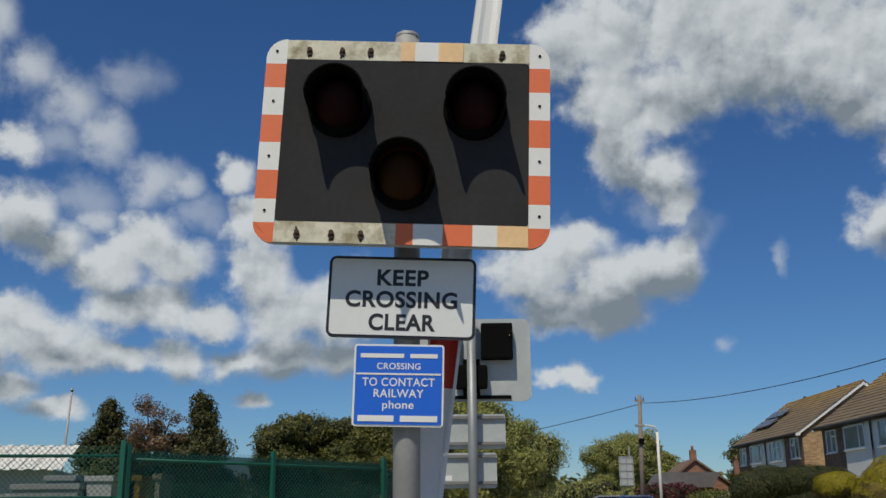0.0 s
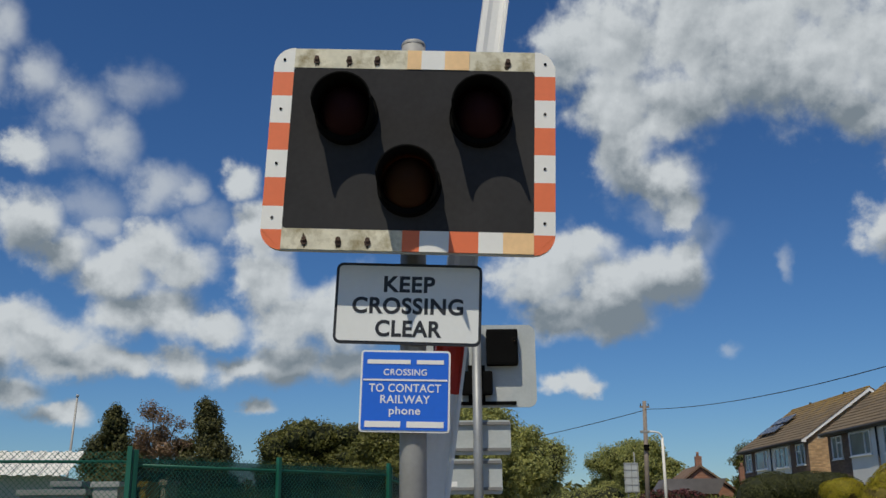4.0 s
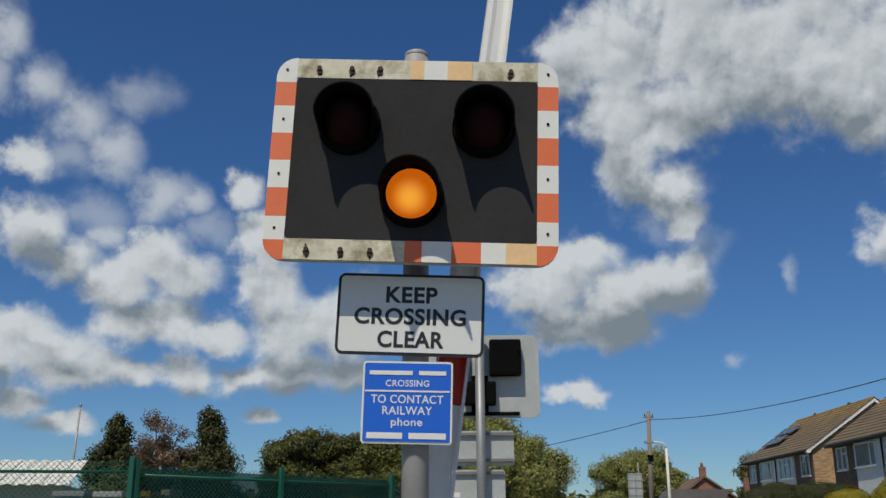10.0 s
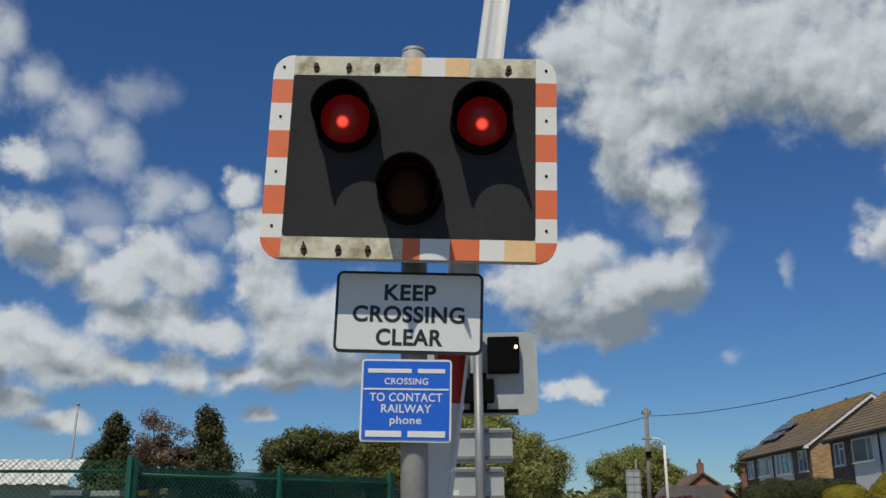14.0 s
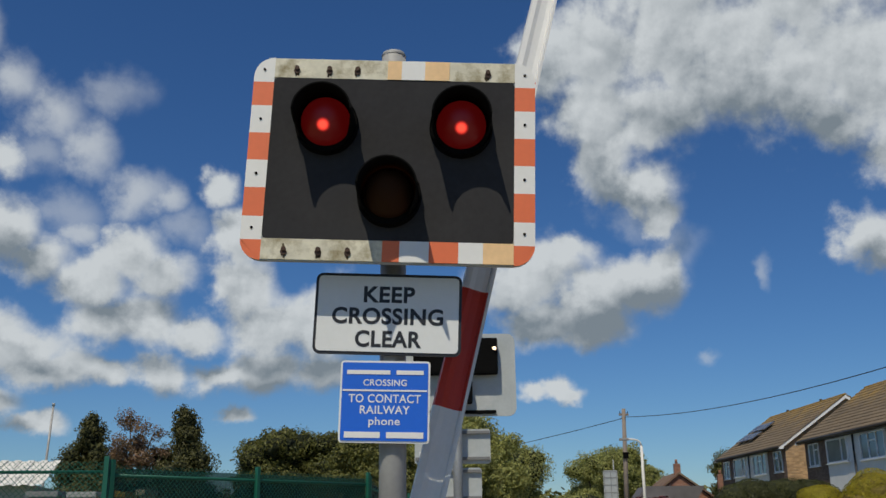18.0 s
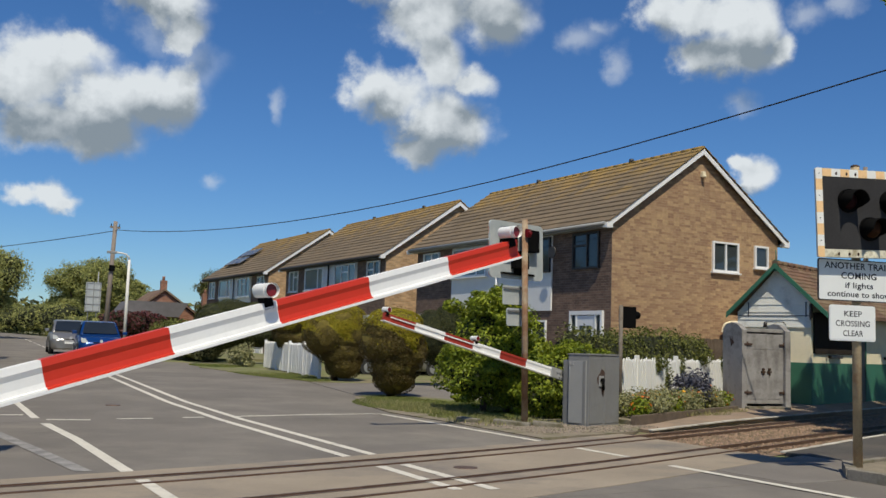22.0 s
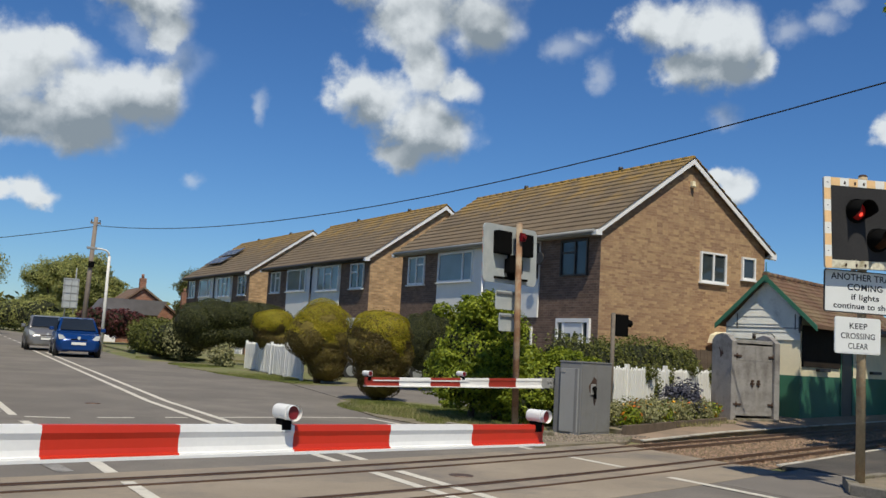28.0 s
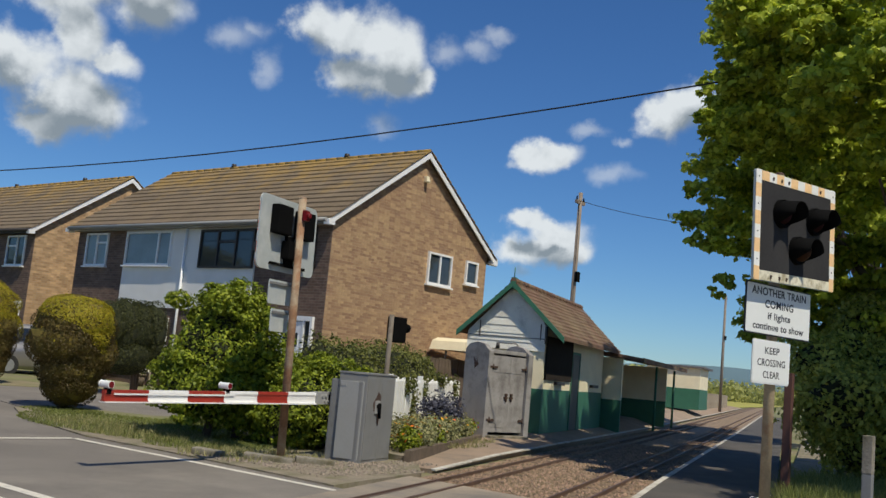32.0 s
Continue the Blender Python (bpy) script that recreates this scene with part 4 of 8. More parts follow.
def tiled_slope(roof, x_eave, z_eave, x_ridge, z_ridge, y0, y1, courses=14, thick=0.05):
    """Courses of tiles, each lapping the one below."""
    for i in range(courses):
        bm = bm_new()
        a, b = i / courses, min(1.0, (i + 1.15) / courses)
        xb, zb = x_eave + (x_ridge - x_eave) * b, z_eave + (z_ridge - z_eave) * b + 0.004
        n = 20
        for k in range(n):
            ya, yb = y0 + (y1 - y0) * k / n, y0 + (y1 - y0) * (k + 1) / n
            wob = random.uniform(-0.006, 0.006)
            xa, za = x_eave + (x_ridge - x_eave) * a, z_eave + (z_ridge - z_eave) * a + thick + wob
            vs = [bm.verts.new(p) for p in ((xa, ya, za), (xa, yb, za), (xb, yb, zb), (xb, ya, zb), (xa, ya, za - thick - 0.01), (xa, yb, za - thick - 0.01))]
            bm.faces.new((vs[0], vs[1], vs[2], vs[3]))
            bm.faces.new((vs[4], vs[5], vs[1], vs[0]))
            if k == 0:
                bm.faces.new((vs[0], vs[3], vs[4]))
            if k == n - 1:
                bm.faces.new((vs[1], vs[5], vs[2]))
        part("tile_course", bm, ROOF, roof)


def gable_bricks(h, W, E, R):
    """The near gable's stretcher bricks, 5 mm proud of the joints, round the two windows; the lowest three hundred or so stand singly."""
    rr = random.Random(17)
    L, H, J = 0.225, 0.075, 0.009
    vs, fs, single = [], [], 0
    bm = bm_new()
    box(bm, 0, L - J, -0.005, 0.0, 0, H - J)
    one = bpy.data.meshes.new("brick")
    bm.to_mesh(one)
    bm.free()
    one.materials.append(BRICK_SINGLE)
    for row in range(int(R / H)):
        z = row * H
        inset = 0.0 if z + H < E else (z + H - E) / (R - E) * W / 2
        x = inset + (-L / 2 if row % 2 else 0.0)
        while x < W - inset:
            a, b = max(x, inset), min(x + L - J, W - inset)
            x += L
            if b - a < 0.04 or any(a < wx1 + 0.06 and b > wx0 - 0.06 and z < wz1 + 0.01 and z + H > wz0 - 0.06 for wx0, wx1, wz0, wz1 in ((3.99, 5.13, 3.82, 4.77), (5.85, 6.47, 4.05, 4.77))):
                continue
            if 2.0 <= z < 3.3 and a < 4.2 and b - a > L - J - 0.001 and single < 300:
                ob = new("brick", one)
                ob.parent, ob.matrix_basis = h, pose(a, 0, z)
                single += 1
                continue
            k, d = len(vs), -0.005 + rr.uniform(-0.0015, 0.0015)
            vs += [(a, 0, z), (b, 0, z), (b, 0, z + H - J), (a, 0, z + H - J), (a, d, z), (b, d, z), (b, d, z + H - J), (a, d, z + H - J)]
            fs += [(k + 4, k + 5, k + 6, k + 7), (k, k + 1, k + 5, k + 4), (k + 1, k + 2, k + 6, k + 5), (k + 2, k + 3, k + 7, k + 6), (k + 3, k, k + 4, k + 7)]
    tagged(part("bricks", (vs, [], fs), BRICK_JOINED, h, "buff and brown gable bricks"), kind="stuff")


def semi_detached(y0, label, solar=False):
    """A pair of houses: facade on -x, gables on -y and +y. Origin at the south-west corner of the walls."""
    X0, W, D, E, R = 18.72, 6.95, 11.85, 5.07, 7.64
    g = ground_z(y0) * 0.5
    h = thing("semi_detached_houses", pose(X0, y0, 0), label, "house", "row of brick houses")
    bm = bm_new()
    prism(bm, [(0, -0.3), (W, -0.3), (W, E), (W / 2, R - 0.12), (0, E)], 0, D, "y")
    part("wall", bm, BRICK, h, "buff and brown brick walls")
    if y0 < 25:
        gable_bricks(h, W, E, R - 0.14)
    # roof
    for side, name in ((0, "front"), (1, "back")):
        bm = bm_new()
        xe = -0.3 if side == 0 else W + 0.3
        ze = E - 0.1
        prism(bm, [(xe, ze - 0.06), (W / 2, R - 0.07), (W / 2, R), (xe, ze)], -0.12, D + 0.12, "y")
        slope = part("roof", bm, ROOF, h, "brown concrete tile roof slope with orange lichen")
        tiled_slope(slope, xe, ze, W / 2, R, -0.2, D + 0.2)
    step = (D + 0.3) / 26
    bm = bm_new()
    cyl(bm, (0, 0, 0), (0, step + 0.02, 0.006), 0.08, 0.078, 10)
    ridge_mesh = bpy.data.meshes.new("ridge_tile")
    bm.to_mesh(ridge_mesh)
    bm.free()
    ridge_mesh.materials.append(ROOF_MOSS)
    for i in range(26):
        tile = new("ridge_tile", ridge_mesh)
        tile.parent, tile.matrix_basis = h, pose(W / 2, -0.15 + i * step, R - 0.025)
    for yv in (3.2, 8.6):
        bm = bm_new()
        cyl(bm, (W / 2, yv, R + 0.02), (W / 2, yv, R + 0.14), 0.09, 0.08, 10)
        part("roof_vent", bm, DARKFRAME, h)
    # verge boards and eaves
    for yy in (-0.17, D + 0.13):
        for s in (0, 1):
            bm = bm_new()
            xe = -0.33 if s == 0 else W + 0.33
            prism(bm, [(xe, E - 0.3), (W / 2, R - 0.22), (W / 2, R - 0.05), (xe, E - 0.13)], yy, yy + 0.04, "y")
            part("bargeboard", bm, PVC, h, "white verge board")
        for s in (0, 1):
            bm = bm_new()
            xe = -0.36 if s == 0 else W + 0.14
            prism(bm, [(xe, E - 0.27), (xe + 0.22, E - 0.27), (xe + 0.22, E - 0.07), (xe, E - 0.14)], yy - 0.02, yy + 0.18, "y")
            part("box_end", bm, PVC, h)
    for xe in (-0.34, W + 0.28):
        bm = bm_new()
        box(bm, xe, xe + 0.06, -0.1, D + 0.1, E - 0.22, E - 0.11)
        box(bm, min(xe, 0) if xe < 0 else W, 0 if xe < 0 else xe, -0.1, D + 0.1, E - 0.235, E - 0.215)
        part("fascia", bm, GREYLIGHT if solar is False and y0 < 25 else DARKFRAME, h)
        bm = bm_new()
        cyl(bm, (xe + (-0.04 if xe < 0 else 0.1), -0.1, E - 0.15), (xe + (-0.04 if xe < 0 else 0.1), D + 0.1, E - 0.15), 0.055, seg=10)
        part("gutter", bm, GREYLIGHT if solar is False and y0 < 25 else DARKFRAME, h)
    # darker brick facing on the street front, white panel across its middle
    for ya, yb in ((0.004, 2.85), (9.05, D - 0.004)):
        bm = bm_new()
        box(bm, -0.012, 0.0, ya, yb, -0.3, E - 0.24)
        part("brick_facing", bm, BRICK_BROWN, h, "dark brown brick facing")
    bm = bm_new()
    box(bm, -0.012, 0.0, 2.85, 9.05, -0.3, 2.45)
    part("brick_facing", bm, BRICK_BROWN, h, "dark brown brick facing")
    bm = bm_new()
    box(bm, -0.06, 0.02, 2.85, 9.05, 2.45, E - 0.02)
    part("cladding_panel", bm, WHITE, h, "white smooth facade panel")
    bm = bm_new()
    cyl(bm, (-0.12, 5.92, 0), (-0.12, 5.92, E - 0.2), 0.04)
    part("downpipe", bm, PVC if not solar and y0 < 25 else DARKFRAME, h)
    west = Matrix.Rotation(radians(-90), 4, "Z")

    def facade(name, ya, yb, z0, z1, lights, mat, label, out=0.0, **kw):
        # the window's own x runs from north to south on the west face
        window(h, name, Matrix.Translation((-out, yb, z0)) @ west, yb - ya, z1 - z0, lights, mat, label, **kw)
    near = y0 < 25
    fm = DARKFRAME if near else PVC
    facade("window", 0.53, 1.8, 3.68, 4.78, (0.55, 0.45), fm, "dark-framed casement window" if near else "white casement window", transom=(0, 0.72), sill=not near)
    facade("window", 2.88, 5.25, 3.66, 4.78, (0.34, 0.33, 0.33), fm, "wide dark-framed window" if near else "wide white-framed window", out=0.06, transom=(1, 0.76), sill=not near, pane_mat=None if near else CURTAINED)
    facade("window", 6.62, 8.95, 3.72, 4.78, (0.72, 0.28), PVC, "wide white-framed window", out=0.06, transom=None, pane_mat=CURTAINED)
    facade("window", 10.05, 11.3, 3.7, 4.78, (0.5, 0.5), PVC, "white casement window", transom=(1, 0.76), pane_mat=CURTAINED)
    facade("window", 3.1, 5.5, 0.75, 2.15, (0.33, 0.34, 0.33), PVC, "white ground-floor window")
    facade("window", 6.4, 8.8, 0.75, 2.15, (0.33, 0.34, 0.33), PVC, "white ground-floor window")
    # front doors with side lights
    for ya in (0.3, 10.1):
        bm = bm_new()
        box(bm, -0.1, 0.04, ya, ya + 1.55, 2.3, 2.42), box(bm, -0.1, 0.04, ya, ya + 0.08, 0, 2.3), box(bm, -0.1, 0.04, ya + 1.47, ya + 1.55, 0, 2.3)
        box(bm, -0.09, 0.04, ya + 0.3, ya + 0.36, 0, 2.3), box(bm, -0.09, 0.04, ya + 1.19, ya + 1.25, 0, 2.3)
        frame_ob = part("door_frame", bm, PVC, h, "white door surround with narrow side lights")
        bm = bm_new()
        box(bm, -0.07, 0.02, ya + 0.36, ya + 1.19, 0.05, 2.28)
        for k in range(2):
            for zz in (0.5, 1.3):
                box(bm, -0.08, -0.065, ya + 0.47 + k * 0.34, ya + 0.74 + k * 0.34, zz, zz + 0.6)
        part("front_door", bm, PVC, h, "white panelled front door")
        for k in range(2):
            bm = bm_new()
            box(bm, -0.09, -0.078, ya + 0.5 + k * 0.34, ya + 0.71 + k * 0.34, 1.62, 1.98)
            part("door_pane", bm, GLASS, frame_ob)
        for a in (ya + 0.1, ya + 1.27):
            bm = bm_new()
            box(bm, -0.05, -0.03, a, a + 0.18, 0.2, 2.28)
            part("side_light", bm, GLASS, frame_ob)
    # gable windows
    window(h, "window", pose(3.99, 0, 3.82), 1.14, 0.95, (0.5, 0.5), PVC, "white two-light gable window")
    window(h, "window", pose(5.85, 0, 4.05), 0.62, 0.72, (1.0,), PVC, "small white gable window")
    bm = bm_new()
    box(bm, 3.48, 3.6, -0.12, 0.0, 6.72, 6.9, 0.02)
    cyl(bm, (3.54, -0.13, 6.7), (3.54, -0.13, 6.78), 0.05)
    part("wall_lamp", bm, CREAM, h)
    # satellite dish and lamp on the facade
    if near:
        bm = bm_new()
        cyl(bm, (-0.12, 2.55, 4.2), (-0.35, 2.45, 4.25), 0.015)
        r = [cyl(bm, (-0.34 - 0.02 * k, 2.45, 4.25), (-0.36 - 0.02 * k, 2.45, 4.25), 0.2, 0.18, 18) for k in range(1)]
        part("satellite_dish", bm, DARKFRAME, h, "dark satellite dish")
    if solar:
        for i in range(2):
            for j in range(3):
                bm = bm_new()
                box(bm, 0, 0.8, 0, 1.0, 0, 0.05, 0.008)
                sl = math.atan2(R - E + 0.1, W / 2 + 0.3)
                part("solar_panel", bm, SOLAR, h, "", Matrix.Translation((0.75 + i * 0.85, 7.6 + j * 1.1, E + 0.1 + (1.05 + i * 0.85) * (R - E + 0.1) / (W / 2 + 0.3))) @ Matrix.Rotation(-sl, 4, "Y"))
    return h


semi_detached(20.42, "brick semi-detached pair with white panel and tiled gable roof")
semi_detached(35.1, "brick semi-detached pair with white panels under a brown tiled roof")
semi_detached(49.75, "far brick semi-detached pair with solar panels on its lichened roof", solar=True)


# ---- level crossing equipment ----
def crossing_signal(m, label, post_mat, post_top, board_w=1.205, board_h=0.905, tilt=0.0, old_plates=True, full=True, post_base=0.0, plain=False, zc=2.82, post_r=0.055):
    """A twin red and single amber crossing signal facing -y. Origin at the foot of its post; the board is centred over it."""
    s = thing("crossing_signal", m, label, "traffic signal", "crossing signals")
    bm = bm_new()
    cyl(bm, (0, 0.2, post_base), (0, 0.2, post_top), post_r, post_r * 0.97, 16)
    pst = part("post", bm, post_mat, s)
    bm = bmesh.new()
    for k, (q0, q1) in enumerate(((1.0, 0.99), (0.99, 0.9), (0.9, 0.6))):
        cyl(bm, (0, 0.2, post_top + 0.009 * k), (0, 0.2, post_top + 0.009 * (k + 1)), post_r * q0, post_r * q1, 16, caps=k == 2)
    part("post_cap", bm, DARKRUST if plain else post_mat, pst)
    bm = bm_new()
    corner = 0.025 if plain else 0.09
    prism(bm, round_rect(board_w, board_h, corner, cy=0), 0.0, 0.022, "y")
    lean = Matrix.Translation((0, 0, zc)) @ Matrix.Rotation(radians(tilt), 4, "Y")
    board = part("backboard", bm, SIGNBACK, s, "rounded backboard with a red and white border", lean)
    iw, ih = board_w - 0.175, board_h - 0.185
    bm = bm_new()
    prism(bm, round_rect(iw, ih, 0.02), -0.006, -0.001, "y")
    part("black_panel", bm, BLACKPAINT, board)
    side = (board_w - iw) / 2
    if plain:
        bands = [(REFWHITE if i % 2 == 0 else ORANGE_PALE) for i in range(8)]
    else:
        bands = [(REFWHITE if i % 2 == 0 else ORANGE) for i in range(8)]
    # side bands
    cuts = (0.0, 0.127, 0.248, 0.386, 0.521, 0.656, 0.794, 0.905, 1.0) if not plain else [i / 8 for i in range(9)]
    for sx in (-1, 1):
        n = 8
        for i in range(n):
            z1, z0 = (board_h / 2 - board_h * cuts[i + k] for k in (0, 1))
            x0, x1 = sx * iw / 2, sx * board_w / 2
            bm = bm_new()
            if i in (0, n - 1):
                r = corner - 0.002
                sz = 1 if i == 0 else -1
                zc_, ze = (z1 - r, z1) if i == 0 else (z0 + r, z0)
                arc = [(x1 - sx * r + sx * r * math.cos(a), zc_ + sz * r * math.sin(a)) for a in [math.pi / 2 * k / 6 for k in range(7)]]
                pts = arc + [(x0, ze), (x0, z0 if i == 0 else z1), (x1, z0 if i == 0 else z1)]
            else:
                pts = [(x0, z0), (x1, z0), (x1, z1), (x0, z1)]
            prism(bm, pts, -0.0055, -0.0015, "y")
            part("border_band", bm, bands[i], board)
            bm = bm_new()
            cyl(bm, ((x0 + x1) / 2, -0.009, (z0 + z1) / 2), ((x0 + x1) / 2, -0.004, (z0 + z1) / 2), 0.006, seg=8)
            if i % 2 == 0:
                part("rivet", bm, BLACK, board)
            else:
                bm.free()
    # top and bottom strips: mossy old plate with later tape in the middle
    for sz in (1, -1):
        z0, z1 = sz * ih / 2, sz * board_h / 2 * 0.99
        spans = [(-iw / 2, -0.02 if sz < 0 else -0.03, OLDPLATE)]
        if plain:
            k = 10
            spans = [(-iw / 2 + j * iw / k, -iw / 2 + (j + 1) * iw / k, (REFWHITE if j % 2 else ORANGE_PALE) if sz > 0 else OLDPLATE) for j in range(k)]
        elif sz > 0:
            spans += [(-0.03, 0.03, ORANGE_PALE), (0.03, 0.13, REFWHITE), (0.13, 0.235, ORANGE_PALE), (0.235, iw / 2, OLDPLATE)]
        else:
            spans += [(-0.02, 0.05, ORANGE), (0.05, 0.17, REFWHITE), (0.17, 0.29, ORANGE), (0.29, 0.39, REFWHITE), (0.39, iw / 2, ORANGE_PALE)]
        for a, b, mt in spans:
            bm = bm_new()
            prism(bm, [(a, z0), (b, z0), (b, z1), (a, z1)], -0.0065 - (0.003 if mt is not OLDPLATE else 0), -0.0015, "y")
            part("border_plate", bm, mt, board)
        for x in ((-0.42, -0.28, -0.16, 0.4) if sz > 0 else (-0.42, -0.28, -0.16)):
            bm = bm_new()
            zz = (z0 + z1) / 2
            cyl(bm, (x, -0.018, zz), (x, -0.004, zz), 0.01, seg=8)
            cyl(bm, (x, -0.012, zz - 0.012), (x, -0.0085, zz - 0.012), 0.014, 0.014, 8)
            part("bolt", bm, DARKRUST, board)
            if not plain:
                bm = bm_new()
                spread = [0.006 + 0.014 * noise.noise(Vector((x * 31 + math.cos(q) * 1.3, zz * 17 + math.sin(q) * 1.3, 2.0))) + 0.006 for q in [radians(24 * i) for i in range(15)]]
                prism(bm, [(x + 0.8 * q * math.cos(radians(24 * i)), max(min(z0, z1) + 0.004, min(max(z0, z1) - 0.004, zz + 2.2 * q * math.sin(radians(24 * i)) - 0.016))) for i, q in enumerate(spread)], -0.0072, -0.006, "y")
                part("moss_patch", bm, MOSS, board)
    # three lamp units; each lamp is a ball, half dark lens and half lit, turning in its housing
    bulbs = {}
    for key, x, z, mats in (("left", -0.276, 0.14, (LENSRED, GLOWRED)), ("right", 0.29, 0.14, (LENSRED, GLOWRED)), ("amber", 0.0, -0.17, (LENSAMBER, GLOWAMBER))):
        bm = bm_new()
        R, LEN, seg = 0.122, 0.19, 28
        rings = []
        for inner in (0, 1):
            r = R - inner * 0.006
            for back in (1, 0):
                ring = []
                for i in range(seg + 1):
                    a = radians(-62) + radians(304) * i / seg
                    up = min(1.0, max(0.0, (math.sin(a) + 0.75) / 0.75)) ** 0.8
                    y = 0.0 if back else -(0.006 + (LEN - 0.006) * up)
                    ring.append(bm.verts.new((r * math.cos(a), y, r * math.sin(a) - (0.1 * -y if not back else 0))))
                rings.append(ring)
        for i in range(seg):
            bm.faces.new((rings[0][i], rings[0][i + 1], rings[1][i + 1], rings[1][i])).smooth = True
            bm.faces.new((rings[3][i], rings[3][i + 1], rings[2][i + 1], rings[2][i])).smooth = True
            bm.faces.new((rings[1][i], rings[1][i + 1], rings[3][i + 1], rings[3][i]))
        unit = part("lamp_hood", bm, BLACK, s, "black lamp hood", lean @ Matrix.Translation((x, -0.03, z)))
        bm = bm_new()
        cyl(bm, (0, 0.026, 0), (0, -0.02, 0), R + 0.012, R + 0.008, 28, caps=False)
        part("lamp_rim", bm, BLACK, unit)
        # collar that closes the gap round the lamp
        for yc in (-0.012, 0.02):
            bm = bm_new()
            inner, outer = ([bm.verts.new((q * math.cos(radians(10 * i)), yc, q * math.sin(radians(10 * i)))) for i in range(36)] for q in (0.1046, R + 0.01))
            for i in range(36):
                bm.faces.new((inner[i], inner[(i + 1) % 36], outer[(i + 1) % 36], outer[i]))
            part("lamp_collar", bm, BLACK, unit)
        bm = bm_new()
        bmesh.ops.create_uvsphere(bm, u_segments=32, v_segments=20, radius=0.104)
        for f in bm.faces:
            f.smooth = True
            f.material_index = 0 if f.calc_center_median().z > 0 else 1
        # the dark half looks out and a little down
        bmesh.ops.rotate(bm, cent=(0, 0, 0), matrix=Matrix.Rotation(radians(108), 3, "X"), verts=bm.verts)
        bulbs[key] = part("lamp_ball", bm, mats, unit, "amber lamp" if key == "amber" else "red lamp", pose(0, -0.012, 0))
        bm = bm_new()
        box(bm, x - 0.17, x + 0.17, 0.025, 0.16, z - 0.15, z + (0.24 if z > 0 else 0.1), 0.03)
        part("lamp_housing", bm, BLACK, board)
    bm = bm_new()
    box(bm, -0.09, 0.09, 0.024, 0.07, -0.42, 0.0), box(bm, -0.42, 0.42, 0.024, 0.06, -0.42, -0.385)
    part("mounting_bracket", bm, BLACK, board)
    return s, bulbs


def sign_plate(parent, w, h, z, x=0.0, border=0.012, face=SIGNWHITE, edge=SIGNBLACK, tilt=0.0, label="white sign with black border", y=-0.012, name="sign_plate", r=0.03):
    bm = bm_new()
    prism(bm, round_rect(w, h, r), 0, 0.012, "y")
    m = Matrix.Translation((x, y, z)) @ Matrix.Rotation(radians(tilt), 4, "Y")
    ob = part(name, bm, edge, parent, label, m)
    bm = bm_new()
    prism(bm, round_rect(w - 2 * border, h - 2 * border, max(0.005, r - border)), -0.003, -0.0005, "y")
    part("sign_face", bm, face, ob)
    return ob


def bars(parent, spans, z, h, mat, y=-0.005):
    for a, b in spans:
        bm = bm_new()
        box(bm, a, b, y, -0.0028, z - h / 2, z + h / 2)
        part("lettering_bar", bm, mat, parent)


# the signal beside the camera, with its two signs
signal_a, bulbs_a = crossing_signal(pose(0.418, 3.145, -0.2) @ Matrix.Scale(1.15, 4), "near crossing signal, orange and white bordered board on a grey post", POSTGREY, 3.372, tilt=2.2, zc=2.80, post_r=0.056, post_base=0.17)
sk = sign_plate(signal_a, 0.607, 0.34, 2.163, -0.017, tilt=2.2, y=0.12)
lettering("sign_lettering", "KEEP", 0.092, SIGNBLACK, sk, pose(0, -0.0035, 0.05), 0.212, 0.03)
lettering("sign_lettering", "CROSSING", 0.092, SIGNBLACK, sk, pose(0, -0.0035, -0.041), 0.458, 0.03)
lettering("sign_lettering", "CLEAR", 0.092, SIGNBLACK, sk, pose(0.002, -0.0035, -0.136), 0.272, 0.03)
su = sign_plate(signal_a, 0.363, 0.328, 1.805, -0.029, 0.008, SIGNBLUE, REFWHITE, tilt=1.5, label="blue railway contact sign with white lettering", r=0.014, y=0.12)
bm = bm_new()
box(bm, -0.17, 0.17, -0.005, -0.0028, 0.04, 0.047)
part("divider", bm, REFWHITE, su)
bars(su, [(-0.155, 0.02), (0.045, 0.155)], 0.117, 0.017, REFWHITE)
lettering("sign_lettering", "CROSSING", 0.036, REFWHITE, su, pose(0, -0.0035, 0.063), 0.175)
lettering("sign_lettering", "TO CONTACT", 0.046, REFWHITE, su, pose(0, -0.0035, -0.004), 0.29)
lettering("sign_lettering", "RAILWAY", 0.046, REFWHITE, su, pose(0, -0.0035, -0.049), 0.2)
lettering("sign_lettering", "phone", 0.044, REFWHITE, su, pose(0, -0.0035, -0.093), 0.125)
bars(su, [(-0.158, -0.015), (0.01, 0.158)], -0.133, 0.024, REFWHITE)

# the signal beyond the line on the west side, seen from behind
signal_w, bulbs_w = crossing_signal(pose(0.81, 9.1, 0, 0, 0, 180), "far crossing signal seen from its grey back, on a galvanised post", GALV, 3.42, zc=2.86, board_w=1.28, board_h=0.89, post_r=0.05)
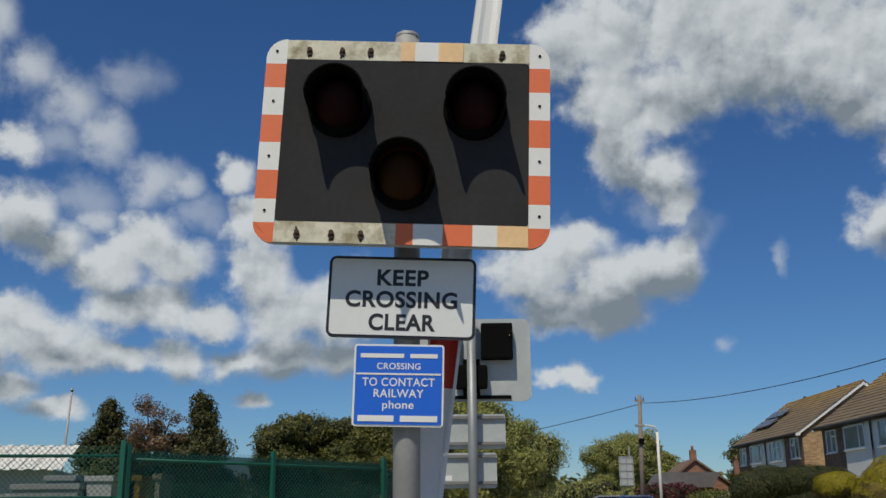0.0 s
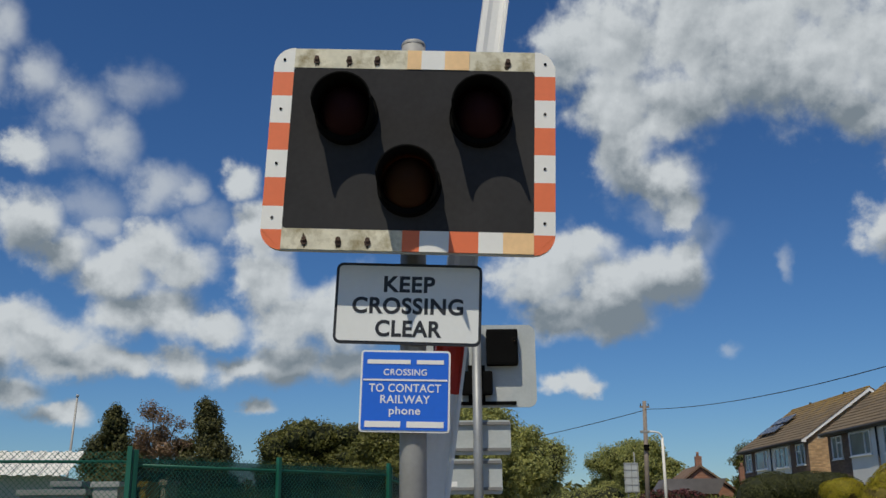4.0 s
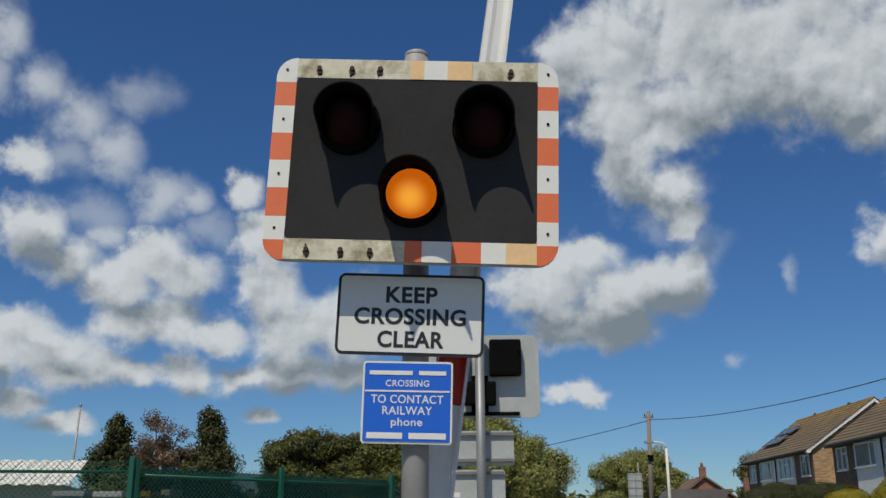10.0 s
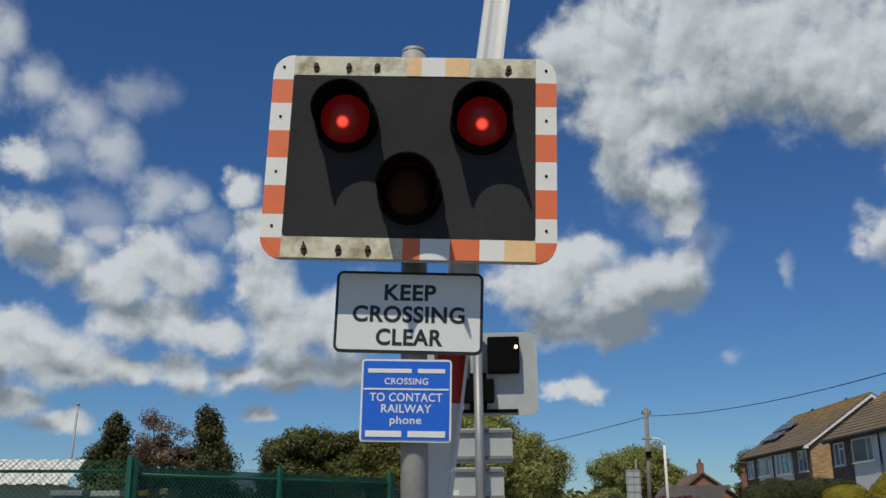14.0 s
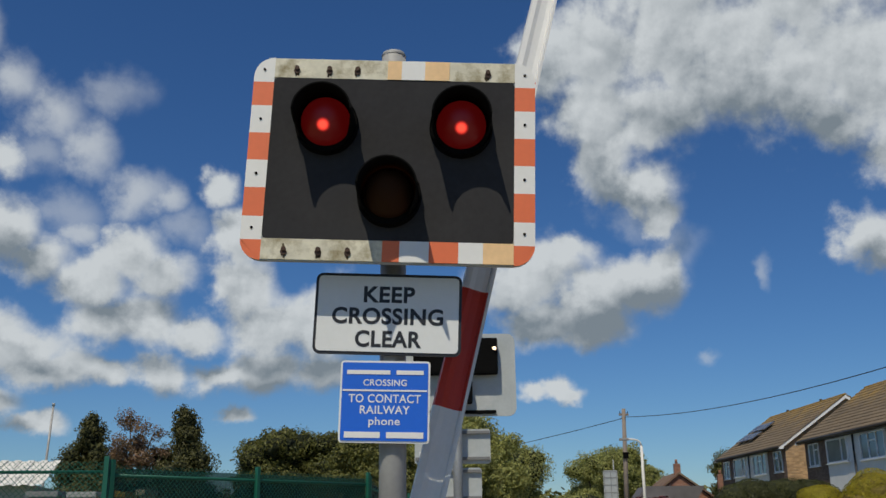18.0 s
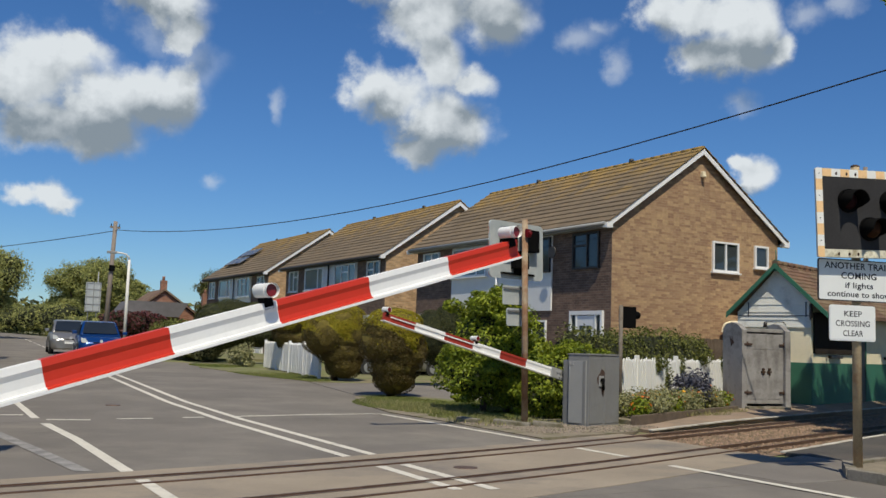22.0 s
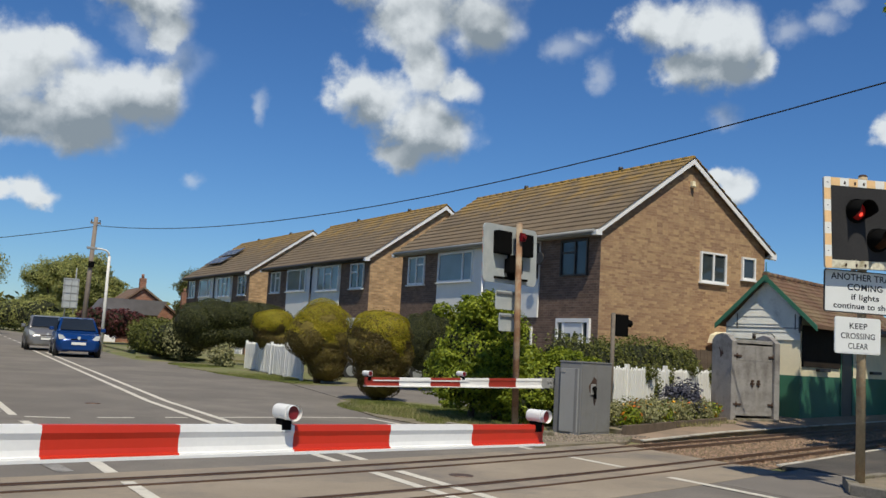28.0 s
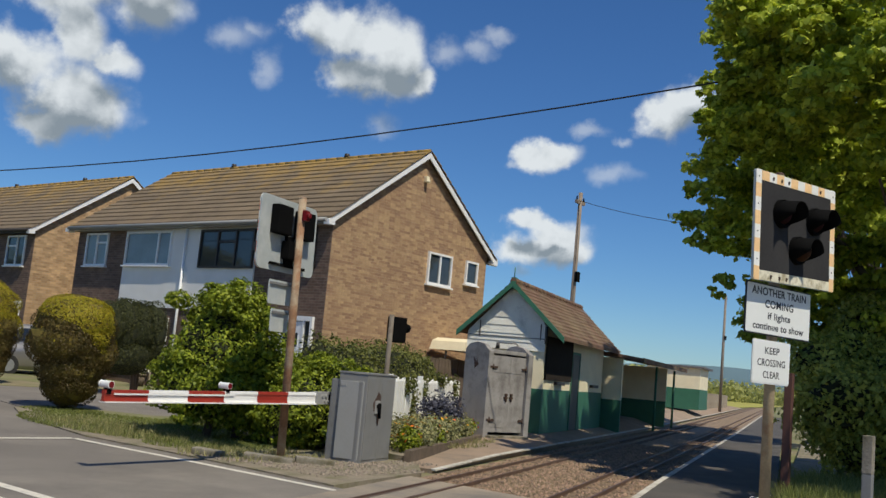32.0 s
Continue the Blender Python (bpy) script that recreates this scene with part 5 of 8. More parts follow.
for z, w, h in ((2.1, 0.8, 0.36), (1.7, 0.6, 0.36)):
    sp = sign_plate(signal_w, w, h, z, 0.0 if w > 0.9 else 0.05, face=SIGNWHITE, edge=SIGNBACK, label="grey back of a small sign", y=0.02)
    for zz in (-h / 2 + 0.04, h / 2 - 0.05):
        bm = bm_new()
        box(bm, -w / 2 + 0.01, w / 2 - 0.01, 0.013, 0.045, zz, zz + 0.03)
        part("sign_channel", bm, GREYSTEEL, sp)
    bm = bm_new()
    box(bm, w / 2 - 0.13, w / 2 - 0.05, 0.0125, 0.0145, -h / 2 + 0.08, -h / 2 + 0.13)
    part("sticker", bm, WHITE, sp)

bm = bm_new()
bmesh.ops.create_uvsphere(bm, u_segments=12, v_segments=8, radius=0.02)
for f in bm.faces:
    f.material_index = 0 if f.calc_center_median().y > 0 else 1
TELLX, TELLZ = -0.41, 3.12
tell_tale = part("tell_tale", bm, (BLACK, GLOWTELL), signal_w, "small pale indicator lamp", pose(TELLX, 0.172, TELLZ))

# the east signal, facing the road
signal_r, bulbs_r = crossing_signal(pose(10.25, 5.91, 0.1, 0, 0, -13), "weathered crossing signal with cream border on a rusty post", RUSTPALE, 3.4, plain=True, zc=2.83, board_w=1.38, board_h=1.0, tilt=-2.0, post_r=0.05)
sa = sign_plate(signal_r, 1.1, 0.47, 2.05, 0.27, label="white sign about further trains", tilt=-1.0)
sa.matrix_basis = Matrix.Translation((-0.03, 0.12, 2.08))
for words, z, wd, sz in (("ANOTHER TRAIN", 0.13, 0.92, 0.1), ("COMING", 0.02, 0.48, 0.1), ("if lights", -0.085, 0.38, 0.09), ("continue to show", -0.185, 0.86, 0.09)):
    lettering("sign_lettering", words, sz, SIGNBLACK, sa, pose(0, -0.0035, z), wd, 0.02)
sb = sign_plate(signal_r, 0.62, 0.4, 1.6, -0.12, y=0.12, edge=SIGNWHITE, label="white keep clear sign")
for words, z, wd in (("KEEP", 0.075, 0.24), ("CROSSING", -0.035, 0.46), ("CLEAR", -0.145, 0.27)):
    lettering("sign_lettering", words, 0.09, SIGNBLACK, sb, pose(0, -0.0035, z), wd)

# the signal by the far barrier, seen from behind
signal_f, bulbs_f = crossing_signal(Matrix.Translation((10.1, 12.58, 0.05)) @ Matrix.Rotation(radians(1.4), 4, Vector((-0.79, -0.62, 0))) @ pose(0, 0, 0, 0, 0, 194), "crossing signal by the far barrier, grey back, rusty post", RUST, 3.42, zc=2.9, board_w=1.38, board_h=0.98, post_r=0.055)
for z, w, h in ((2.13, 0.62, 0.32), (1.76, 0.42, 0.3)):
    sp = sign_plate(signal_f, w, h, z, 0.06, face=SIGNWHITE, edge=SIGNBACK, label="grey back of a small sign", y=0.02)
    bm = bm_new()
    box(bm, -w / 2 + 0.01, w / 2 - 0.01, 0.013, 0.04, h / 2 - 0.06, h / 2 - 0.03)
    part("sign_channel", bm, GREYSTEEL, sp)
bm = bm_new()
cyl(bm, (0, 0.3, 3.19), (0, 0.34, 3.19), 0.04, 0.035, 12), box(bm, -0.05, 0.05, 0.25, 0.3, 3.12, 3.26)
part("rear_lamp", bm, LAMPRED, signal_f, "small red lamp")


def barrier(m, label, length, flip, root=0.46, group="half barriers"):
    """A half barrier: machine on the ground, arm along +x in its own space at the pivot."""
    b = thing("half_barrier", m, label, "level crossing barrier", group)
    bm = bm_new()
    box(bm, -0.42, 0.1, 0.1, 0.62, -0.827, 0.28, 0.02)
    part("machine_case", bm, GREYSTEEL, b, "grey steel barrier machine")
    bm = bm_new()
    cyl(bm, (0, -0.06, 0), (0, 0.14, 0), 0.06, 0.06, 16)
    part("pivot", bm, BLACK, b)
    arm = new("arm")
    arm.parent = b
    arm["label"] = "red and white striped barrier arm"
    step = (length - root) / 6.0
    x = root
    # profile of the arm: a flanged channel
    prof = [(-0.03, 0.075), (0.03, 0.075), (0.035, 0.04), (0.024, 0.01), (0.024, -0.035), (0.03, -0.062), (0.045, -0.066), (0.045, -0.078), (-0.045, -0.078), (-0.045, -0.066), (-0.03, -0.062), (-0.024, -0.035), (-0.024, 0.01), (-0.035, 0.04)]
    for i in range(6):
        bm = bm_new()
        k0, k1 = 1 - 0.22 * (x / length), 1 - 0.22 * ((x + step) / length)
        a = [bm.verts.new((x, u * k0, v * k0)) for u, v in prof]
        c = [bm.verts.new((x + step, u * k1, v * k1)) for u, v in prof]
        n = len(prof)
        for j in range(n):
            bm.faces.new((a[j], c[j], c[(j + 1) % n], a[(j + 1) % n]))
        if i == 5:
            bm.faces.new(c)
        if i == 0:
            bm.faces.new(a[::-1])
        part("arm_band", bm, ARMWHITE if i % 2 == 0 else (ARMDARK if flip else ARMRED), arm)
        x += step
    # white lower flange edge
    bm = bm_new()
    k0, k1 = 1 - 0.22 * root / length, 0.78
    prism(bm, [(root, -0.09 * k0), (length, -0.09 * k1), (length, -0.074 * k1), (root, -0.074 * k0)], -0.05, 0.05, "y")
    part("lower_flange", bm, ARMWHITE, arm)
    bm = bm_new()
    box(bm, root - 0.04, root, -0.05, 0.05, -0.09, 0.085)
    part("root_band", bm, GREYLIGHT if flip else ARMRED, arm)
    bm = bm_new()
    box(bm, -0.3, root - 0.04, -0.04, -0.02, -0.085, 0.085, 0.004), box(bm, -0.3, root - 0.04, 0.02, 0.04, -0.085, 0.085, 0.004)
    for xx in (0.12, root - 0.14):
        cyl(bm, (xx, -0.055, 0.03), (xx, 0.055, 0.03), 0.022, seg=8)
        cyl(bm, (xx - 0.06, -0.055, -0.04), (xx - 0.06, 0.055, -0.04), 0.018, seg=8)
    part("arm_root", bm, GREYLIGHT, arm, "grey bolted steel root plates")
    for xx in (root + 3 * step - 0.05, length - 0.05):
        bm = bm_new()
        k = 0.9
        prism(bm, round_rect(0.082, 0.076, 0.032), -0.068, 0.05, "y")
        lampcase = part("arm_lamp", bm, ARMWHITE, arm, "white barrier lamp", pose(xx, 0, 0.15 - 0.035 * xx / length))
        for yy, s in ((-0.0765, -1), (0.0515, 1)):
            bm = bm_new()
            cyl(bm, (0, yy, 0), (0, yy + 0.003 * s, 0), 0.034, 0.034, 18)
            part("arm_lamp_lens", bm, LAMPRED, lampcase, "dark red lamp lens")
        bm = bm_new()
        cyl(bm, (0, -0.1, 0), (0, -0.074, 0), 0.041, 0.039, 18, caps=False)
        part("arm_lamp_hood", bm, ARMWHITE, lampcase)
        bm = bm_new()
        box(bm, -0.028, 0.028, -0.03, 0.03, -0.1, -0.036)
        part("arm_lamp_bracket", bm, BLACK, lampcase)
    if flip:
        # white strip along the arm's outer half, a painted highlight for a sunlit ledge
        bm = bm_new()
        k0, k1 = 0.88, 0.78
        prism(bm, [(length * 0.5, 0.012 * k0), (length - 0.12, 0.012 * k1), (length - 0.12, 0.034 * k1), (length * 0.5, 0.034 * k0)], 0.02, 0.034, "y")
        part("sunlit_ledge_strip", bm, ARMWHITE, arm, "thin white strip painted as a sunlit ledge highlight")
    return b, arm


barrier_near, arm_near = barrier(pose(0.41, 3.6, 0.827, 0, 0, 10.6), "near half barrier with red and white striped arm", 4.225, 0)
barrier_far, arm_far = barrier(pose(10.95, 12.41, 0.83, 0, 0, 188), "far half barrier with red and white striped arm", 3.915, 1, 0.33)

# relay cabinet
cab = thing("relay_cabinet", pose(10.98, 11.74, 0.0, 0, 0, 15.5), "grey steel relay cabinet with a rust-stained lock, on gravel", "cabinet")
bm = bm_new()
box(bm, 0, 0.9, 0, 0.43, 0.02, 1.2, 0.012)
part("body", bm, GREYSTEEL, cab)
bm = bm_new()
box(bm, -0.01, 0.91, -0.01, 0.44, 1.2, 1.225, 0.006)
part("lid", bm, GREYSTEEL, cab)
bm = bm_new()
box(bm, -0.022, 0.0, 0.04, 0.4, 0.06, 1.1, 0.006), box(bm, -0.03, -0.02, 0.3, 0.39, 1.03, 1.06)
part("side_door", bm, GREYLIGHT, cab)
bm = bm_new()
box(bm, 0.03, 0.87, -0.008, 0.0, 0.06, 1.16, 0.003)
part("front_door", bm, GREYSTEEL, cab)
bm = bm_new()
box(bm, 0.27, 0.4, -0.03, -0.008, 0.68, 0.86, 0.01)
handle = part("lock_plate", bm, GREYLIGHT, cab)
bm = bm_new()
cyl(bm, (0.33, -0.05, 0.82), (0.37, -0.05, 0.62), 0.03, 0.02, 10), box(bm, 0.29, 0.41, -0.045, -0.02, 0.76, 0.8)
part("handle", bm, BLACK, handle, "black drop handle")
bm = bm_new()
prism(bm, [(0.3, 0.9), (0.36, 0.98), (0.44, 0.93), (0.47, 0.8), (0.45, 0.62), (0.41, 0.5), (0.37, 0.56), (0.35, 0.68), (0.25, 0.72), (0.22, 0.82)], -0.0105, -0.008, "y")
part("rust_stain", bm, DARKRUST, cab, "dark rust stain round the lock")
bm = bm_new()
box(bm, -0.04, 0.94, -0.04, 0.47, -0.04, 0.02)
part("plinth", bm, KERB, cab)


# ---- foliage ----
def leaf_cloud(name, blobs, n, size, mat, parent=None, seed=1, shell=0.55, flat=0.0, label="", lump=0.25, keep=None, aspect=0.6, ruffle=0.75):
    """Many small leaves through a set of lumpy ellipsoids (x, y, z, rx, ry, rz)."""
    rng = np.random.default_rng(seed)
    blobs = np.array(blobs, float)
    vol = (blobs[:, 3] * blobs[:, 4] * blobs[:, 5]) ** (2 / 3)
    pick = rng.choice(len(blobs), n, p=vol / vol.sum())
    d = rng.normal(size=(n, 3))
    d /= np.linalg.norm(d, axis=1)[:, None]
    ph = rng.uniform(0, 6.28, (len(blobs), 4))[pick]
    wob = 1 + lump * (np.sin(3 * d[:, 0] + ph[:, 0]) * np.sin(4 * d[:, 2] + ph[:, 1]) + 0.6 * np.sin(7 * d[:, 1] + ph[:, 2]) * np.sin(6 * d[:, 2] + ph[:, 3]))
    r = (shell + (1 - shell) * rng.uniform(0, 1, n) ** 0.6) * wob
    p = blobs[pick, :3] + d * r[:, None] * blobs[pick, 3:]
    if keep is not None:
        ok = keep(p, d, rng)
        p, d = p[ok], d[ok]
        n = len(p)
    nrm = d + rng.normal(size=(n, 3)) * ruffle + np.array([0, 0, flat])
    nrm /= np.linalg.norm(nrm, axis=1)[:, None]
    t = np.cross(nrm, rng.normal(size=(n, 3)))
    t /= np.linalg.norm(t, axis=1)[:, None]
    b = np.cross(nrm, t)
    s = (size * rng.uniform(0.6, 1.4, n))[:, None]
    v = np.stack([p - t * s, p - b * s * aspect + nrm * s * 0.15, p + t * s, p + b * s * aspect + nrm * s * 0.15], 1).reshape(-1, 3)
    return quads(name, v, mat, parent, label)


def quads(name, v, mat, parent=None, label=""):
    n = len(v) // 4
    me = bpy.data.meshes.new(name)
    me.vertices.add(4 * n)
    me.vertices.foreach_set("co", v.astype(np.float32).ravel())
    me.loops.add(4 * n)
    me.loops.foreach_set("vertex_index", np.arange(4 * n, dtype=np.int32))
    me.polygons.add(n)
    me.polygons.foreach_set("loop_start", np.arange(0, 4 * n, 4, dtype=np.int32))
    me.update()
    me.materials.append(mat)
    ob = new(name, me)
    ob.parent = parent
    if label:
        ob["label"] = label
    return ob


def core(bm, x, y, z, rx, ry, rz, seed=0, lump=0.12):
    r = bmesh.ops.create_icosphere(bm, subdivisions=3, radius=1.0)
    for v in r["verts"]:
        k = 1 + lump * noise.noise(v.co * 2.1 + Vector((seed, seed * 0.7, 0)))
        v.co = Vector((x + v.co.x * rx * k, y + v.co.y * ry * k, z + v.co.z * rz * k))


def topiary(name, x, y, blobs, label, trunk=0.5, n=46000, size=0.018, gold_z=0.66, gold=0.97, seed=1, dark=None):
    """A clipped golden yew: dark inside, golden new growth on top."""
    t = thing(name, pose(x, y, ground_z(y) + 0.05), label, "clipped shrub", "clipped yews")
    bm = bm_new()
    for k in range(3):
        cyl(bm, (0.08 * (k - 1), 0.05 * k, -0.1), (0.2 * (k - 1), 0.1 * k, trunk + 0.5), 0.05, 0.035, 7)
    part("trunk", bm, BARK, t)
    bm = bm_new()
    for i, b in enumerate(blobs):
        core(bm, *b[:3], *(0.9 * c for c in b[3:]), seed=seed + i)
    part("inner_filler", bm, SHADE_CORE if dark else YEW_CORE, t)
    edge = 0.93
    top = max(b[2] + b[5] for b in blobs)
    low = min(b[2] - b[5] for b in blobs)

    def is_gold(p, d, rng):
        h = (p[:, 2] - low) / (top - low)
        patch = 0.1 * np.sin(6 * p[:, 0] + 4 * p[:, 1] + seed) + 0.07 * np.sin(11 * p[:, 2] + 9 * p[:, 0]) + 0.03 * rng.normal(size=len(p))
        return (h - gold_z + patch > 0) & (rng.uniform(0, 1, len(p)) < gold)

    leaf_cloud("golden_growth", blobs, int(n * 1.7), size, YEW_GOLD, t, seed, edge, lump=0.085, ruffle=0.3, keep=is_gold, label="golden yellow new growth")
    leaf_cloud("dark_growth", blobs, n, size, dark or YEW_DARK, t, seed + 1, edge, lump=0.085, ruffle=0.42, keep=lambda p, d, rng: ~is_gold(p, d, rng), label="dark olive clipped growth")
    return t


def sprays(seed, blobs, k, spread=0.34, out=0.74):
    """Flat leafy sprays over the outside of each clump, with gaps between them."""
    rr = random.Random(seed)
    res = []
    for bx, by, bz, rx, ry, rz in blobs:
        for _ in range(k):
            d = Vector((rr.gauss(0, 1), rr.gauss(0, 1), rr.gauss(0.15, 0.9))).normalized() * out * rr.uniform(0.7, 1.25)
            q = spread * rr.uniform(0.6, 1.25)
            res.append((bx + d.x * rx, by + d.y * ry, bz + d.z * rz, rx * q, ry * q, rz * q * 0.6))
    return res


def tree(name, x, y, trunk_h, trunk_r, blobs, n, size, mat, label, seed, category="tree", limbs=7, shell=0.45, flat=0.3, lump=0.3, dense=False, aspect=0.6, heart=0.72, spray=0):
    t = thing(name, pose(x, y, ground_z(y) - 0.03), label, category)
    rng = random.Random(seed)
    bm = bm_new()
    cyl(bm, (0, 0, 0), (0.05, 0.03, trunk_h), trunk_r, trunk_r * 0.7, 10)
    for i in range(limbs):
        b = blobs[i % len(blobs)]
        p = Vector((0.04, 0.02, trunk_h * rng.uniform(0.7, 1.0)))
        q = Vector((b[0] + rng.uniform(-0.5, 0.5) * b[3], b[1] + rng.uniform(-0.5, 0.5) * b[4], b[2] + rng.uniform(-0.2, 0.5) * b[5]))
        mid = (p + q) / 2 + Vector((0, 0, 0.12 * (q - p).length))
        cyl(bm, p, mid, trunk_r * 0.45, trunk_r * 0.3, 7)
        cyl(bm, mid, q, trunk_r * 0.3, trunk_r * 0.1, 6)
    part("trunk", bm, BARK, t)
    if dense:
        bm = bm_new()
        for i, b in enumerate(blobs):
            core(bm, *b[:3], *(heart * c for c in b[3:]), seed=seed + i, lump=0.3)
        part("inner_filler", bm, SHADE_CORE, t)
    leaf_cloud("crown", sprays(seed, blobs, spray) if spray else blobs, n, size, mat, t, seed, shell, flat, lump=lump, aspect=aspect)
    return t


def clumps(rng, cx, cy, cz, rx, ry, rz, n, r0, r1):
    out = []
    for _ in range(n):
        while True:
            p = np.array([rng.uniform(-1, 1) for _ in range(3)])
            if 0.25 < np.linalg.norm(p) <= 1:
                break
        r = rng.uniform(r0, r1)
        out.append((cx + p[0] * rx, cy + p[1] * ry, cz + p[2] * rz, r, r, r * 0.8))
    return out


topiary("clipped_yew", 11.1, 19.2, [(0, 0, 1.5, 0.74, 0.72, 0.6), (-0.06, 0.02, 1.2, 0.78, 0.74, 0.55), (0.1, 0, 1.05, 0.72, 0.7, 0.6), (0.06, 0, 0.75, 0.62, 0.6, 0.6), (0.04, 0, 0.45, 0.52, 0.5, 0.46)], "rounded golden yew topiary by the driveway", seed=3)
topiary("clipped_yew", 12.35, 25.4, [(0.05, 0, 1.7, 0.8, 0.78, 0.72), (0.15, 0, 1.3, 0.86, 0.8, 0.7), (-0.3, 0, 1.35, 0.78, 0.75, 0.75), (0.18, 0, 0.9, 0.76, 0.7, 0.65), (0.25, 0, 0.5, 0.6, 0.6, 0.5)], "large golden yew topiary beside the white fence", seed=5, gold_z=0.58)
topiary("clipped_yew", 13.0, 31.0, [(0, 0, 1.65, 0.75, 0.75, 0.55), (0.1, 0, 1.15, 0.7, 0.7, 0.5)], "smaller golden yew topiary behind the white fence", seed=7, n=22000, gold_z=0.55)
topiary("clipped_hedge", 13.2, 37.0, [(-1.1, 0, 1.55, 0.95, 1.0, 0.9), (-0.5, 0, 1.85, 1.0, 1.0, 0.72), (0.2, 0.1, 1.75, 1.1, 1.0, 0.8), (0.9, 0.2, 1.85, 1.1, 1.0, 0.74), (1.7, 0.4, 1.8, 1.1, 1.0, 0.8), (2.3, 0.6, 1.6, 0.95, 1.0, 0.85), (0.5, 0.1, 1.2, 1.5, 1.0, 0.6), (-0.8, 0, 1.1, 0.9, 0.9, 0.6)], "dark clipped cloud hedge on bare stems", trunk=1.0, n=52000, size=0.028, gold_z=1.2, gold=0.1, seed=9, dark=YEW_HEDGE)
topiary("clipped_hedge", 15.4, 23.3, [(-1.0, 0, 1.45, 0.55, 0.5, 0.75), (-0.6, 0, 1.55, 0.5, 0.5, 0.75), (-0.2, 0, 1.55, 0.5, 0.5, 0.75), (0.2, 0, 1.53, 0.45, 0.5, 0.75), (0.22, 0, 1.1, 0.42, 0.45, 0.5), (-0.4, 0, 0.9, 0.8, 0.5, 0.5)], "dark box-shaped hedge in front of the house", trunk=0.9, n=30000, gold_z=1.4, seed=11, dark=YEW_HEDGE)

# laurel by the signal
rg = random.Random(4)
laurel_blobs = [(0, 0, 1.35, 0.95, 0.9, 0.95), (-0.35, 0, 0.75, 0.75, 0.8, 0.6), (0.35, -0.2, 0.9, 0.85, 0.8, 0.8), (0.55, -0.6, 0.7, 0.6, 0.6, 0.55), (0.1, 0, 2.0, 0.55, 0.5, 0.45)] + clumps(rg, 0, -0.1, 1.25, 0.85, 0.85, 0.95, 12, 0.22, 0.38)
lt = thing("laurel_bush", pose(11.0, 14.75, 0.03), "large glossy green laurel bush behind the signal post", "bush")
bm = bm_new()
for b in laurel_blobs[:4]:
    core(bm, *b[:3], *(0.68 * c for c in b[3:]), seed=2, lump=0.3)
part("inner_filler", bm, SHADE_CORE, lt)
bm = bm_new()
cyl(bm, (-0.2, 0, -0.05), (-0.1, 0, 0.7), 0.07, 0.05, 8), cyl(bm, (0.3, -0.1, -0.05), (0.25, 0, 0.7), 0.06, 0.045, 8)
part("trunk", bm, BARK, lt)
leaf_cloud("crown", laurel_blobs[:5] + sprays(31, laurel_blobs, 16, 0.28, 0.92), 60000, 0.033, LAUREL, lt, 21, 0.5, 0.5, lump=0.2)
lt = thing("laurel_bush", pose(11.75, 13.35, 0.03), "low laurel bush behind the relay cabinet", "bush")
bl = [(0, 0, 0.6, 0.75, 0.6, 0.65), (0.5, 0.5, 0.75, 0.7, 0.6, 0.6), (-0.4, 0.2, 0.4, 0.5, 0.5, 0.45), (0.2, -0.1, 1.0, 0.5, 0.45, 0.35)]
bm = bm_new()
for b in bl:
    core(bm, *b[:3], *(0.7 * c for c in b[3:]), seed=5, lump=0.3)
part("inner_filler", bm, SHADE_CORE, lt)
leaf_cloud("crown", bl + sprays(32, bl, 16, 0.3, 0.92), 24000, 0.032, LAUREL, lt, 22, 0.5, 0.5, lump=0.2)

# hedge and white picket fences
def hedge(name, a, b, z, r, n, size, mat, label, seed, base=0.0):
    k = max(3, int((Vector(b) - Vector(a)).length / (r * 0.9)))
    rr = random.Random(seed)
    t = thing(name, pose(a[0], a[1], ground_z(a[1])), label, "hedge")
    bl = []
    for i in range(k + 1):
        x, y = (b[0] - a[0]) * i / k, (b[1] - a[1]) * i / k
        bl.append((x, y, base + (z - base) * 0.52, r * rr.uniform(0.9, 1.15), r * rr.uniform(0.9, 1.15), (z - base) * 0.5 * rr.uniform(0.9, 1.1)))
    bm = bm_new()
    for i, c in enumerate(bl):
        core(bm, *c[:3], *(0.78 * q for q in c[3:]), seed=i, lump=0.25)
    part("inner_filler", bm, SHADE_CORE, t)
    leaf_cloud("leaves", bl, n, size, mat, t, seed, 0.75, 0.3, lump=0.12)
    return t


hedge("garden_hedge", (12.6, 14.4), (19.0, 17.3), 1.78, 0.5, 22000, 0.032, HEDGE, "untrimmed green hedge behind the white picket fence", 31)


